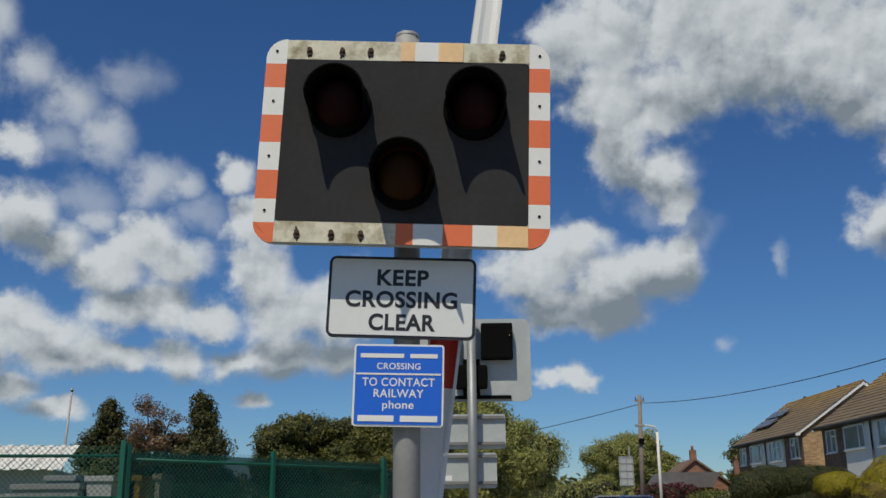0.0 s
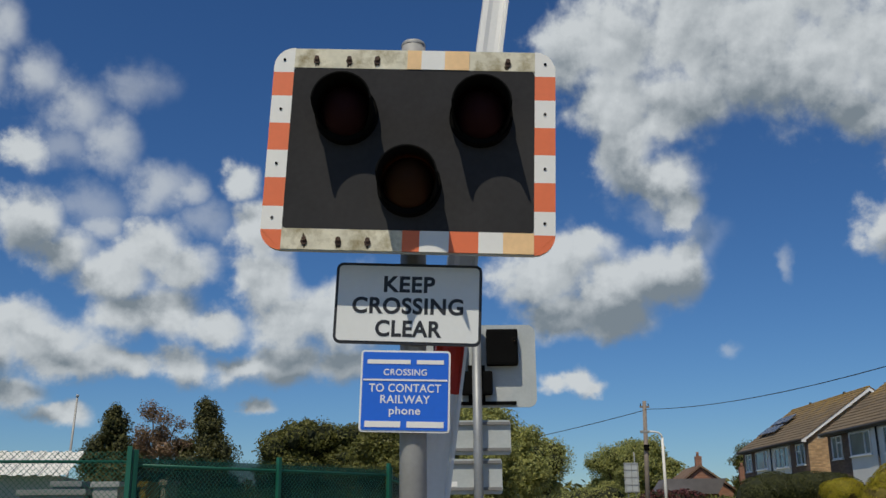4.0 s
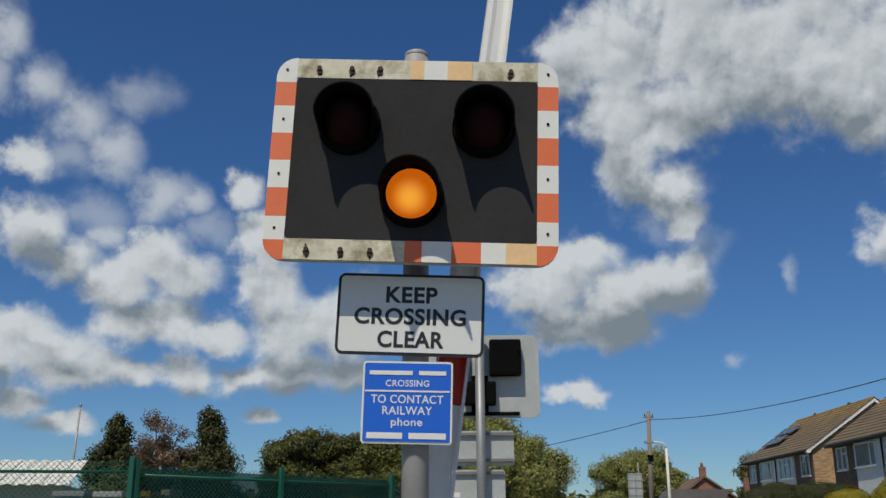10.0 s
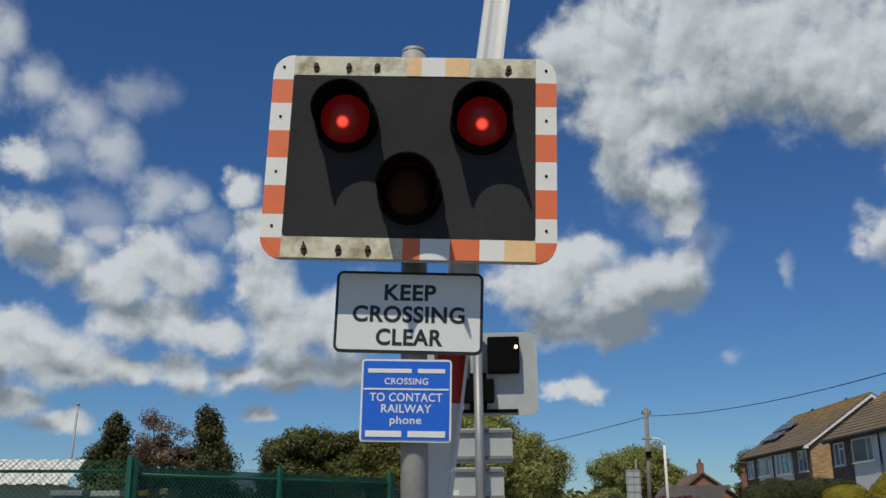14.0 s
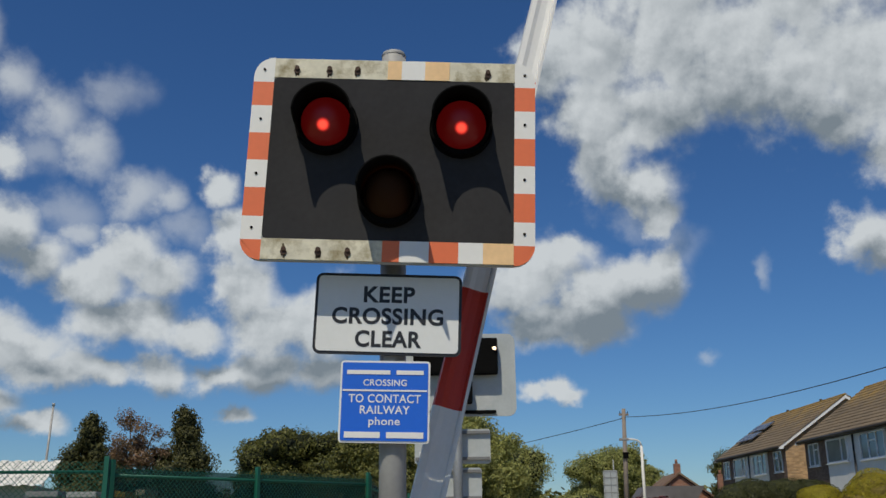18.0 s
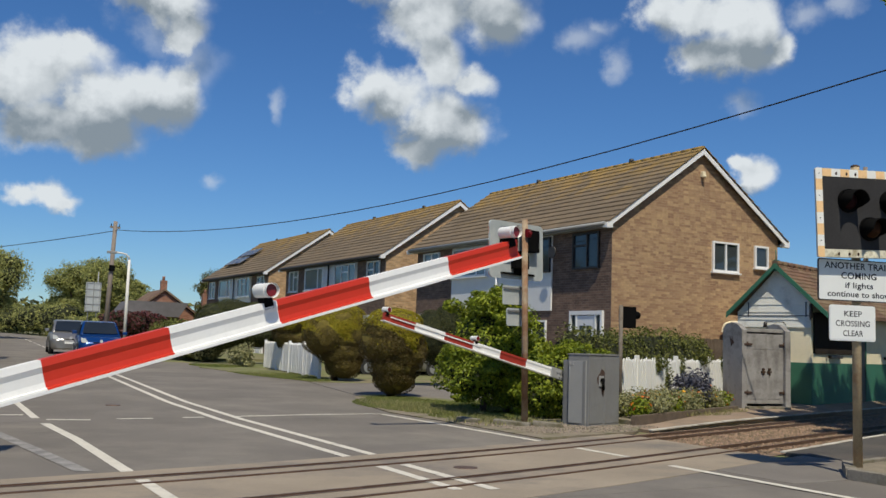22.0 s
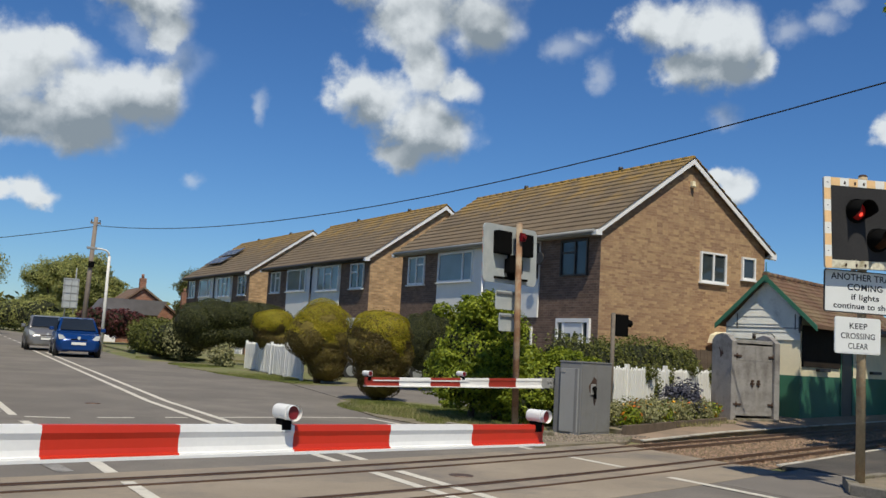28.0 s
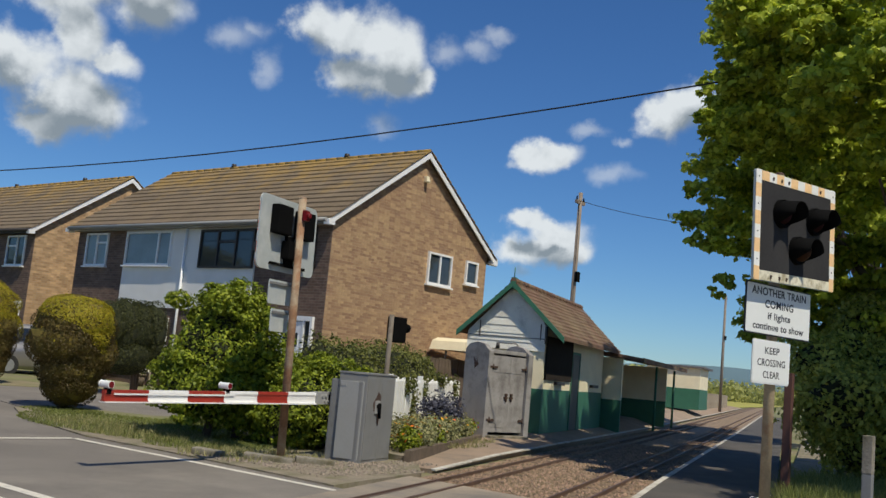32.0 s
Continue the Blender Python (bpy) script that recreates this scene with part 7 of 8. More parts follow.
box(bm, 6.15, 15.2, -1.98, -1.94, 2.04, 2.17)
part("fascia", bm, ROOF_RED, sh)
for x in (10.4, 14.3):
    bm = bm_new()
    cyl(bm, (x, -1.65, 0), (x, -1.65, 2.05), 0.04, seg=10)
    part("post", bm, GREENPAINT, sh)
bm = bm_new()
box(bm, 7.2, 14.3, 0.45, 0.9, 0.42, 0.47), box(bm, 7.4, 7.5, 0.5, 0.9, 0, 0.42), box(bm, 14.0, 14.1, 0.5, 0.9, 0, 0.42)
part("bench", bm, FENCEWOOD, sh)
hut = thing("platform_hut", pose(50.8, 25.3, 0.5, 0, 0, 15.6), "small cream and green flat-roofed hut on the platform", "hut")
bm = bm_new()
box(bm, 0, 3.8, -1.65, 1.25, 0, 1.12)
part("lower_wall", bm, GREENPAINT, hut)
bm = bm_new()
box(bm, 0.01, 3.79, -1.64, 1.24, 1.12, 2.25)
part("upper_wall", bm, CREAM, hut)
bm = bm_new()
box(bm, -0.15, 3.95, -1.85, 1.4, 2.25, 2.36, 0.01)
part("roof", bm, SLATE, hut)
bn = thing("platform_bench", pose(36.6, 20.3, 0.4, 0, 0, 15.6), "pale bench on the platform beyond the shelter", "bench")
bm = bm_new()
box(bm, 0, 1.5, -0.2, 0.2, 0.42, 0.47)
part("seat", bm, FENCEWOOD, bn)
for x in (0.1, 1.3):
    bm = bm_new()
    box(bm, x, x + 0.08, -0.2, 0.2, 0, 0.42)
    part("leg", bm, FENCEWOOD, bn)


def board_fence(a, b, h, mat, label, pitch=0.16, base=0.0):
    a, b = Vector(a), Vector(b)
    d = b - a
    f = thing("timber_fence", pose(a.x, a.y, ground_z(a.y) + 0.02 + base, 0, 0, math.degrees(math.atan2(d.y, d.x))), label, "fence")
    bm = bm_new()
    box(bm, 0, pitch - 0.012, -0.01, 0.01, 0, h)
    me = bpy.data.meshes.new("board")
    bm.to_mesh(me)
    bm.free()
    me.materials.append(mat)
    for i in range(int(d.length / pitch)):
        ob = new("board", me)
        ob.parent, ob.matrix_basis = f, pose(i * pitch, random.uniform(-0.005, 0.005), random.uniform(-0.02, 0.02))
    for z in (0.3, h - 0.3):
        bm = bm_new()
        box(bm, 0, d.length, 0.012, 0.05, z, z + 0.08)
        part("rail", bm, mat, f)
    return f


bm = bm_new()
rim = ((54, 30.0), (58.2, 31.2), (88, 40.8), (88, 52), (54, 42))
mid = Vector((sum(p[0] for p in rim) / 5, sum(p[1] for p in rim) / 5))
crest = [bm.verts.new((x, y, 0.95)) for x, y in rim]
foot = [bm.verts.new((*(Vector((x, y)) + (Vector((x, y)) - mid).normalized() * 2.2), -0.1)) for x, y in rim]
bm.faces.new(crest)
for i in range(5):
    bm.faces.new((crest[i], foot[i], foot[(i + 1) % 5], crest[(i + 1) % 5]))
structure(part("railway_bank", bm, GRASS_SOIL), "low grassy bank beyond the platform", "bank")
board_fence((55.3, 26.0), (92, 37.7), 1.15, FENCEWOOD, "pale timber fence along the back of the platform", pitch=0.3, base=0.25)
board_fence((19.2, 19.3), (27.5, 19.6), 1.66, BARK, "dark brown timber garden fence beside the house")
can = thing("garden_canopy", pose(22.9, 19.9, 0), "cream canopy behind the garden fence", "canopy")
bm = bm_new()
prism(bm, [(0, 1.95), (2.2, 1.95), (2.2, 2.02), (0.35, 2.3), (0.1, 2.2)], -0.9, 0.3, "y")
part("cover", bm, CREAM, can)
for x in (0.15, 2.05):
    bm = bm_new()
    cyl(bm, (x, -0.2, 0), (x, -0.2, 1.96), 0.03, seg=8)
    part("post", bm, FENCEWOOD, can)

ch = thing("garden_chair", pose(18.3, 27.2, 0.12, 0, 0, 60), "worn wooden garden chair before the house", "chair")
for x, y, z1 in ((-0.2, -0.2, 0.42), (0.2, -0.2, 0.42), (-0.2, 0.2, 0.9), (0.2, 0.2, 0.9)):
    bm = bm_new()
    box(bm, x - 0.025, x + 0.025, y - 0.025, y + 0.025, 0, z1, 0.005)
    part("leg", bm, FENCEWOOD, ch)
bm = bm_new()
box(bm, -0.24, 0.24, -0.24, 0.2, 0.42, 0.46, 0.008)
part("seat", bm, FENCEWOOD, ch)
for z in (0.56, 0.68, 0.8):
    bm = bm_new()
    box(bm, -0.18, 0.18, 0.19, 0.215, z, z + 0.07, 0.004)
    part("back_slat", bm, FENCEWOOD, ch)
pt = thing("flower_pot", pose(17.85, 26.75, 0.12), "brown flower pot with white flowers before the house", "flower pot")
bm = bm_new()
cyl(bm, (0, 0, 0), (0, 0, 0.3), 0.17, 0.24, 16), cyl(bm, (0, 0, 0.3), (0, 0, 0.34), 0.255, 0.255, 16)
part("pot", bm, BARK, pt)
leaf_cloud("leaves", [(0, 0, 0.42, 0.24, 0.24, 0.14)], 700, 0.03, HEDGE, pt, 171, 0.3)
leaf_cloud("flowers", [(0, 0, 0.46, 0.24, 0.24, 0.14)], 330, 0.028, FLOWER_W, pt, 172, 0.85)["kind"] = "stuff"

# small railway signal behind the cabinet
sg = thing("line_signal", pose(12.55, 12.78, 0), "small black railway signal on a grey post", "railway signal")
bm = bm_new()
cyl(bm, (0, 0, 0), (0, 0, 2.14), 0.04, 0.038, 12)
part("post", bm, WEATHERED, sg)
bm = bm_new()
box(bm, 0.04, 0.34, -0.04, 0.12, 1.72, 2.12, 0.02)
part("signal_head", bm, BLACK, sg)
bm = bm_new()
cyl(bm, (0.34, 0.04, 1.98), (0.46, 0.04, 1.96), 0.075, 0.065, 14, caps=False)
part("hood", bm, BLACK, sg)
bm = bm_new()
cyl(bm, (0.335, 0.04, 1.98), (0.345, 0.04, 1.98), 0.06, seg=14)
part("lens", bm, LENSRED, sg)

# posts by the east signal
ps = thing("brown_post", pose(12.9, 6.75, 0.08), "rusty brown square post beside the near platform", "post")
bm = bm_new()
box(bm, -0.045, 0.045, -0.045, 0.045, 0, 1.62, 0.008)
part("post_body", bm, OLDBROWN, ps)
bm = bm_new()
box(bm, 0.0, 0.25, 0.045, 0.06, 0.25, 0.75)
part("post_plate", bm, BLACK, ps, "black plate at the foot")
ps = thing("marker_post", pose(10.3, 5.22, 0.08), "dark marker post with a pale top", "post")
bm = bm_new()
box(bm, -0.05, 0.05, -0.04, 0.04, 0, 0.72, 0.008)
part("post_body", bm, GREYSTEEL, ps)
bm = bm_new()
box(bm, -0.052, 0.052, -0.042, 0.042, 0.72, 1.05, 0.008)
part("post_cap", bm, KERB, ps)
pk = thing("kerb", pose(9.95, 5.0, 0), "weathered concrete kerb at the road edge", "kerb")
for i in range(9):
    bm = bm_new()
    box(bm, -0.06, 0.06, 0, 0.89, -0.05, 0.115, 0.012)
    yy = 0.05 - i * 0.9
    part("kerb_stone", bm, KERB, pk, "", pose(0.0, yy, 0))
for i, (x, y, a) in enumerate(((9.98, 5.95, -50), (10.62, 6.42, -78))):
    bm = bm_new()
    box(bm, -0.06, 0.06, 0, 0.85, -0.05, 0.115, 0.012)
    part("kerb_stone", bm, KERB, pk, "", pose(x - 9.95, y - 5.0, 0, 0, 0, a))

for i, (x, y, a, w) in enumerate(((9.55, 12.42, -48, 0.62), (10.02, 11.98, -38, 0.5), (9.2, 12.98, -62, 0.4))):
    st = thing("edging_stone", pose(x, y, 0.0, 2, 3, a), "worn concrete edging stone in dry earth by the signal", "stone", "edging stones")
    bm = bm_new()
    box(bm, 0, w, -0.08, 0.08, -0.05, 0.11, 0.025)
    part("block", bm, KERB, st)

# ---- poles and wires ----
def pole(x, y, h, r, label, lean=0.0):
    p = thing("telegraph_pole", pose(x, y, ground_z(y) - 0.1, 0, lean, 0), label, "telegraph pole")
    bm = bm_new()
    cyl(bm, (0, 0, 0), (0, 0, h), r, r * 0.72, 12)
    part("shaft", bm, POLEWOOD, p)
    bm = bm_new()
    box(bm, -0.25, 0.25, -0.04, 0.04, h - 0.35, h - 0.25)
    part("crossarm", bm, POLEWOOD, p)
    bm = bm_new()
    box(bm, -r, r, -r - 0.06, -r + 0.02, h * 0.62, h * 0.62 + 0.3)
    part("junction_box", bm, BLACK, p)
    for x_ in (-0.2, 0.2):
        bm = bm_new()
        cyl(bm, (x_, 0, h - 0.25), (x_, 0, h - 0.13), 0.03, 0.02, 8)
        part("insulator", bm, BLACK, p)
    return p


pole(10.02, 49.0, 6.7, 0.14, "wooden telegraph pole by the roadside", lean=1.5)
pole(25.9, 17.35, 7.15, 0.085, "wooden telegraph pole behind the station building", lean=0.5)
pole(71.2, 30.3, 9.0, 0.12, "distant telegraph pole along the line")
pole(18.2, -3.5, 8.6, 0.12, "wooden telegraph pole behind the trees")


def wire(a, b, sag, r=0.012):
    a, b = Vector(a), Vector(b)
    pts = [a.lerp(b, i / 24) - Vector((0, 0, 4 * sag * (i / 24) * (1 - i / 24))) for i in range(25)]
    w = thing("overhead_wire", pose(*a), "black overhead telephone wire", "wire")
    bm = bm_new()
    tube(bm, [p - a for p in pts], r, 5)
    part("cable", bm, CABLE, w)


wire((10.2, 49, 6.5), (18.2, -3.5, 8.45), 1.85, 0.016)
wire((10.2, 49, 6.45), (-8, 82, 5.6), 0.5, 0.02)
wire((25.9, 17.35, 6.8), (18.2, -3.5, 7.0), 1.75, 0.008)
lp = thing("street_lamp", pose(10.38, 46.0, ground_z(46)), "pale grey curved-arm street lamp", "street lamp")
bm = bm_new()
cyl(bm, (0, 0, 0), (0, 0, 4.5), 0.085, 0.065, 10)
pts = [Vector((0, 0, 4.5))] + [Vector((-0.35 + 0.35 * math.cos(a), 0, 4.5 + 0.3 * math.sin(a))) for a in (0.5, 1.0, 1.57)] + [Vector((-0.75, 0, 4.83))]
tube(bm, pts, 0.045, 8)
part("column", bm, WHITE_DIRTY, lp)
bm = bm_new()
box(bm, -1.05, -0.6, -0.09, 0.09, 4.75, 4.87, 0.03)
part("lamp_head", bm, GREYLIGHT, lp)
rs = thing("direction_sign", pose(12.9, 73, 0.55, 0, 0, 4), "grey back of a tall road sign on two posts", "road sign")
for x in (0.25, 0.85):
    bm = bm_new()
    cyl(bm, (x, 0.05, 0), (x, 0.05, 4.4 if x < 0.5 else 5.2), 0.045, seg=8)
    part("post", bm, GALV, rs)
bm = bm_new()
box(bm, 0, 1.1, -0.02, 0.02, 2.2, 4.4)
part("panel", bm, SIGNBACK, rs)
for z in (2.25, 2.75, 3.3, 3.85, 4.3):
    bm = bm_new()
    box(bm, 0, 1.1, -0.05, -0.02, z, z + 0.05)
    part("stiffener", bm, GREYLIGHT, rs)
for x in (0.05, 0.55, 1.0):
    bm = bm_new()
    box(bm, x, x + 0.04, -0.055, -0.02, 2.2, 4.4)
    part("stiffener", bm, GREYLIGHT, rs)

# ---- bungalow at the bend ----
bg = thing("bungalow", pose(14.3, 67.0, 0.48, 0, 0, -4), "distant brick bungalow with slate roof and brick chimneys", "house")
bm = bm_new()
prism(bm, [(1.2, 0), (5.4, 0), (5.4, 2.3), (3.2, 3.9), (1.2, 2.3)], 2.0, 9.0, "y")
part("wall", bm, BRICK_RED, bg)
for s, a in ((0, 0.8), (1, 5.8)):
    bm = bm_new()
    prism(bm, [(a, 2.1), (3.2, 3.95), (3.2, 4.1), (a, 2.25)], 1.8, 9.2, "y")
    part("roof", bm, ROOF_RED, bg)
bm = bm_new()
prism(bm, [(-0.5, 2.0), (3.6, 2.0), (4.2, 3.0), (0.2, 3.0)], -2.0, 1.9, "y")
part("front_roof", bm, SLATE, bg, "dark slate porch roof")
bm = bm_new()
box(bm, 0, 3.6, -1.6, 1.8, 0, 2.0)
part("front_wall", bm, BRICK_RED, bg)
for x, z in ((2.95, 4.7), (6.0, 3.9)):
    bm = bm_new()
    box(bm, x, x + 0.45, 2.2, 2.65, 2.4, z, 0.02), cyl(bm, (x + 0.2, 2.4, z), (x + 0.2, 2.4, z + 0.3), 0.1, seg=8)
    part("chimney", bm, BRICK_RED, bg)
bm = bm_new()
box(bm, 0.2, 1.0, -1.75, -1.6, 0, 2.0), box(bm, 0.2, 1.8, -2.6, -1.6, 1.95, 2.05)
part("porch", bm, PVC, bg, "white porch frame")
bm = bm_new()
box(bm, 2.2, 3.2, -1.66, -1.6, 0.9, 1.8)
part("window", bm, GLASS, bg)

# ---- cars ----
def car(m, paint, label, plate=True):
    """A small hatchback facing -y."""
    c = thing("car", m, label, "car", "waiting cars")
    bm = bm_new()
    secs = [(-1.88, 0.60, 0.28, 0.60), (-1.80, 0.74, 0.22, 0.72), (-1.45, 0.82, 0.2, 0.86), (-0.95, 0.845, 0.2, 0.96), (0.9, 0.85, 0.2, 1.0), (1.6, 0.83, 0.22, 0.99), (1.86, 0.74, 0.3, 0.92)]
    rings = []
    for y, w, z0, z1 in secs:
        ring = []
        for x, z in ((-w * 0.9, z0), (-w, z0 + 0.12), (-w, z0 + (z1 - z0) * 0.6), (-w * 0.93, z1 - 0.05), (-w * 0.7, z1), (w * 0.7, z1), (w * 0.93, z1 - 0.05), (w, z0 + (z1 - z0) * 0.6), (w, z0 + 0.12), (w * 0.9, z0)):
            ring.append(bm.verts.new((x, y, z)))
        rings.append(ring)
    for a, b in zip(rings[:-1], rings[1:]):
        for i in range(10):
            bm.faces.new((a[i], a[(i + 1) % 10], b[(i + 1) % 10], b[i])).smooth = True
    bm.faces.new(rings[0]), bm.faces.new(rings[-1][::-1])
    part("body", bm, paint, c)
    bm = bm_new()
    secs = [(-1.02, 0.72, 0.97), (-0.3, 0.6, 1.47), (0.2, 0.61, 1.52), (1.1, 0.6, 1.47), (1.7, 0.66, 1.0)]
    rings = []
    for y, w, z in secs:
        rings.append([bm.verts.new(p) for p in ((-0.76, y, 0.95), (-w - 0.03, y, z - 0.04), (-w + 0.06, y, z), (w - 0.06, y, z), (w + 0.03, y, z - 0.04), (0.76, y, 0.95))])
    for a, b in zip(rings[:-1], rings[1:]):
        for i in range(5):
            bm.faces.new((a[i], a[i + 1], b[i + 1], b[i])).smooth = i != 2
    bm.faces.new(rings[0]), bm.faces.new(rings[-1][::-1])
    part("cabin", bm, paint, c)
    bm = bm_new()
    vs = [bm.verts.new(p) for p in ((-0.66, -1.0, 1.0), (0.66, -1.0, 1.0), (0.55, -0.36, 1.44), (-0.55, -0.36, 1.44))]
    bm.faces.new(vs)
    bmesh.ops.translate(bm, verts=bm.verts, vec=(0, -0.02, 0.025))
    part("windscreen", bm, CARGLASS, c, "dark windscreen")
    for s in (-1, 1):
        bm = bm_new()
        vs = [bm.verts.new(p) for p in ((s * 0.775, -0.85, 1.02), (s * 0.775, 1.35, 1.02), (s * 0.67, 0.95, 1.38), (s * 0.67, -0.28, 1.4))]
        bm.faces.new(vs)
        part("side_window", bm, CARGLASS, c)
        bm = bm_new()
        prism(bm, [(s * 0.42, 0.62), (s * 0.72, 0.66), (s * 0.76, 0.84), (s * 0.6, 0.82)], -1.83, -1.6, "y")
        part("headlamp", bm, HEADLAMP, c, "clear headlamp")
        bm = bm_new()
        box(bm, s * 0.95 - 0.09, s * 0.95 + 0.09, -0.85, -0.72, 0.98, 1.12, 0.03)
        part("door_mirror", bm, paint, c)
        for y in (-1.22, 1.22):
            bm = bm_new()
            cyl(bm, (s * 0.66, y, 0.3), (s * 0.86, y, 0.3), 0.3, 0.3, 20)
            wheel = part("wheel", bm, TYRE, c, "black tyre")
            bm = bm_new()
            cyl(bm, (s * 0.855, y, 0.3), (s * 0.87, y, 0.3), 0.19, 0.17, 16)
            part("rim", bm, GALV, wheel)
    bm = bm_new()
    box(bm, -0.5, 0.5, -1.875, -1.85, 0.3, 0.42, 0.01), box(bm, -0.3, 0.3, -1.86, -1.82, 0.62, 0.68)
    part("grille", bm, BLACK, c)
    bm = bm_new()
    box(bm, -0.26, 0.26, -1.9, -1.885, 0.46, 0.56)
    part("number_plate", bm, REFWHITE, c, "plain white plate")
    bm = bm_new()
    cyl(bm, (0, -1.865, 0.72), (0, -1.85, 0.72), 0.06, seg=14)
    part("badge", bm, HEADLAMP, c)
    return c


car(pose(8.05, 39.6, ground_z(39.6), 0, 0, -6), CARBLUE, "bright blue hatchback waiting behind the stop line")
car(pose(7.75, 45.2, ground_z(45.2), 0, 0, -5), CARSILVER, "silver car waiting behind the blue hatchback")
car(pose(16.7, 30.0, 0.08, 0, 0, 80), CARSILVER, "silver car parked on the driveway behind the yews")

# ---- west side: mesh fence, sheds, mast ----
NET = material("green_windbreak_net", (0.012, 0.085, 0.06), 0.8, vary=0.2, scale=2, bump=0.2)
_t, _m = NET.node_tree.nodes.new("ShaderNodeBsdfTransparent"), NET.node_tree.nodes.new("ShaderNodeMixShader")
_m.inputs[0].default_value = 0.36
NET.node_tree.links.new(NET.node_tree.nodes["Principled BSDF"].outputs[0], _m.inputs[1])
NET.node_tree.links.new(_t.outputs[0], _m.inputs[2])
NET.node_tree.links.new(_m.outputs[0], NET.node_tree.nodes["Material Output"].inputs[0])


def mesh_fence(a, b, h, posts, label, net=False, top=0.0):
    a, b = Vector(a), Vector(b)
    d = b - a
    L = d.length
    f = thing("mesh_fence", pose(a.x, a.y, -0.03, 0, 0, math.degrees(math.atan2(d.y, d.x))), label, "fence", "green boundary fence")
    for i in range(posts + 1):
        bm = bm_new()
        x = L * i / posts
        box(bm, x - 0.024, x + 0.024, -0.024, 0.024, 0, h + 0.05, 0.006)
        part("post", bm, GREENFENCE, f, "green square steel post")
    for z in (h - 0.1, h - 0.5):
        bm = bm_new()
        cyl(bm, (0, 0.03, z), (L, 0.03, z), 0.016, seg=8)
        part("fence_rail", bm, GREENFENCE, f)
    if net:
        bm = bm_new()
        box(bm, 0, L, 0.05, 0.056, 0.05, h - 0.03)
        part("windbreak_net", bm, NET, f, "dark green windbreak netting")
    pitch, vs = 0.055, []
    for s in (1, -1):
        n = int((L + h) / pitch)
        for i in range(n):
            x0 = i * pitch - (h if s > 0 else 0)
            p0, p1 = Vector((x0, 0)), Vector((x0 + h, h)) if s > 0 else None
            if s < 0:
                p0, p1 = Vector((x0, h)), Vector((x0 + h, 0))
            t0, t1 = max(0, -p0.x / h), min(1, (L - p0.x) / h)
            if t1 <= t0:
                continue
            q0, q1 = p0.lerp(p1, t0), p0.lerp(p1, t1)
            w = 0.0028
            vs += [(q0.x, 0, q0.y - w), (q1.x, 0, q1.y - w), (q1.x, 0, q1.y + w), (q0.x, 0, q0.y + w)]
    ob = quads("wire_mesh", np.array(vs), GREENFENCE, f, "green chain-link mesh")
    tagged(ob, kind="stuff")
    return f


mesh_fence((-8.6, 7.35), (-2.66, 8.45), 1.98, 2, "tall green chain-link fence along the line")
mesh_fence((-2.62, 8.5), (-0.32, 11.6), 1.95, 2, "tall green mesh fence with windbreak netting", True)
mesh_fence((-0.3, 11.65), (0.1, 24.5), 1.9, 5, "tall green mesh fence along the footway", True)
wb = thing("industrial_shed", pose(-26.2, 27.2, 0, 0, 0, 14), "long low shed with pale corrugated roof behind the fence", "shed")
bm = bm_new()
box(bm, 0, 14.0, 0, 7, 0, 2.65)
part("wall", bm, GREYLIGHT, wb)
bm = bm_new()
n = 66
for i in range(n):
    x0, x1 = -0.3 + i * 14.6 / n, -0.3 + (i + 1) * 14.6 / n
    zz = 0.04 if i % 2 else 0.0
    vs = [bm.verts.new(p) for p in ((x0, -0.4, 2.6 + zz), (x1, -0.4, 2.6 + zz), (x1, 3.5, 3.6 + zz), (x0, 3.5, 3.6 + zz))]
    bm.faces.new(vs)
    if i:
        bm.faces.new([bm.verts.new(p) for p in ((x0, -0.4, 2.6), (x0, -0.4, 2.64), (x0, 3.5, 3.64), (x0, 3.5, 3.6))])
part("roof", bm, WHITE_DIRTY, wb, "pale corrugated roof sheets")
bm = bm_new()
box(bm, 8.5, 11.5, -0.03, 0.0, 0, 2.2)
part("shutter", bm, GREYLIGHT, wb)
ms = thing("mast", pose(-14.65, 36, -0.15, 0, 2.0, 0), "thin grey mast behind the shed", "mast")
bm = bm_new()
cyl(bm, (0, 0, 0), (0, 0, 6.0), 0.07, 0.04, 8), cyl(bm, (0, 0, 6.0), (0, 0, 6.1), 0.06, 0.06, 8)
part("shaft", bm, POSTGREY, ms)
YELLOWBOX = material("yellow_plastic", (0.62, 0.42, 0.03), 0.5, vary=0.1, bump=0.03)
for x, y, w, h, mt, lb, nm in ((-4.66, 12.8, 0.36, 1.81, GREYLIGHT, "pale grey equipment box behind the fence", "equipment_box"), (-3.98, 12.8, 0.09, 1.81, YELLOWBOX, "yellow box behind the fence", "yellow_box"),
                               (-5.63, 12.6, 0.93, 1.7, GREYSTEEL, "dark grey bin behind the fence", "waste_bin"), (-3.68, 12.8, 0.07, 1.83, CREAM, "pale box behind the fence", "pale_box"), (-5.5, 13.4, 0.42, 1.84, GREYSTEEL, "grey box behind the dark bin", "grey_box")):
    e = thing(nm, pose(x, y, 0), lb, nm.replace("_", " ").split()[-1])
    bm = bm_new()
    box(bm, 0, w, 0, 0.6, 0, h - 0.08, 0.01)
    part("case", bm, mt, e)
    bm = bm_new()
    box(bm, -0.03, w + 0.03, -0.03, 0.63, h - 0.08, h, 0.01)
    part("lid", bm, mt, e)
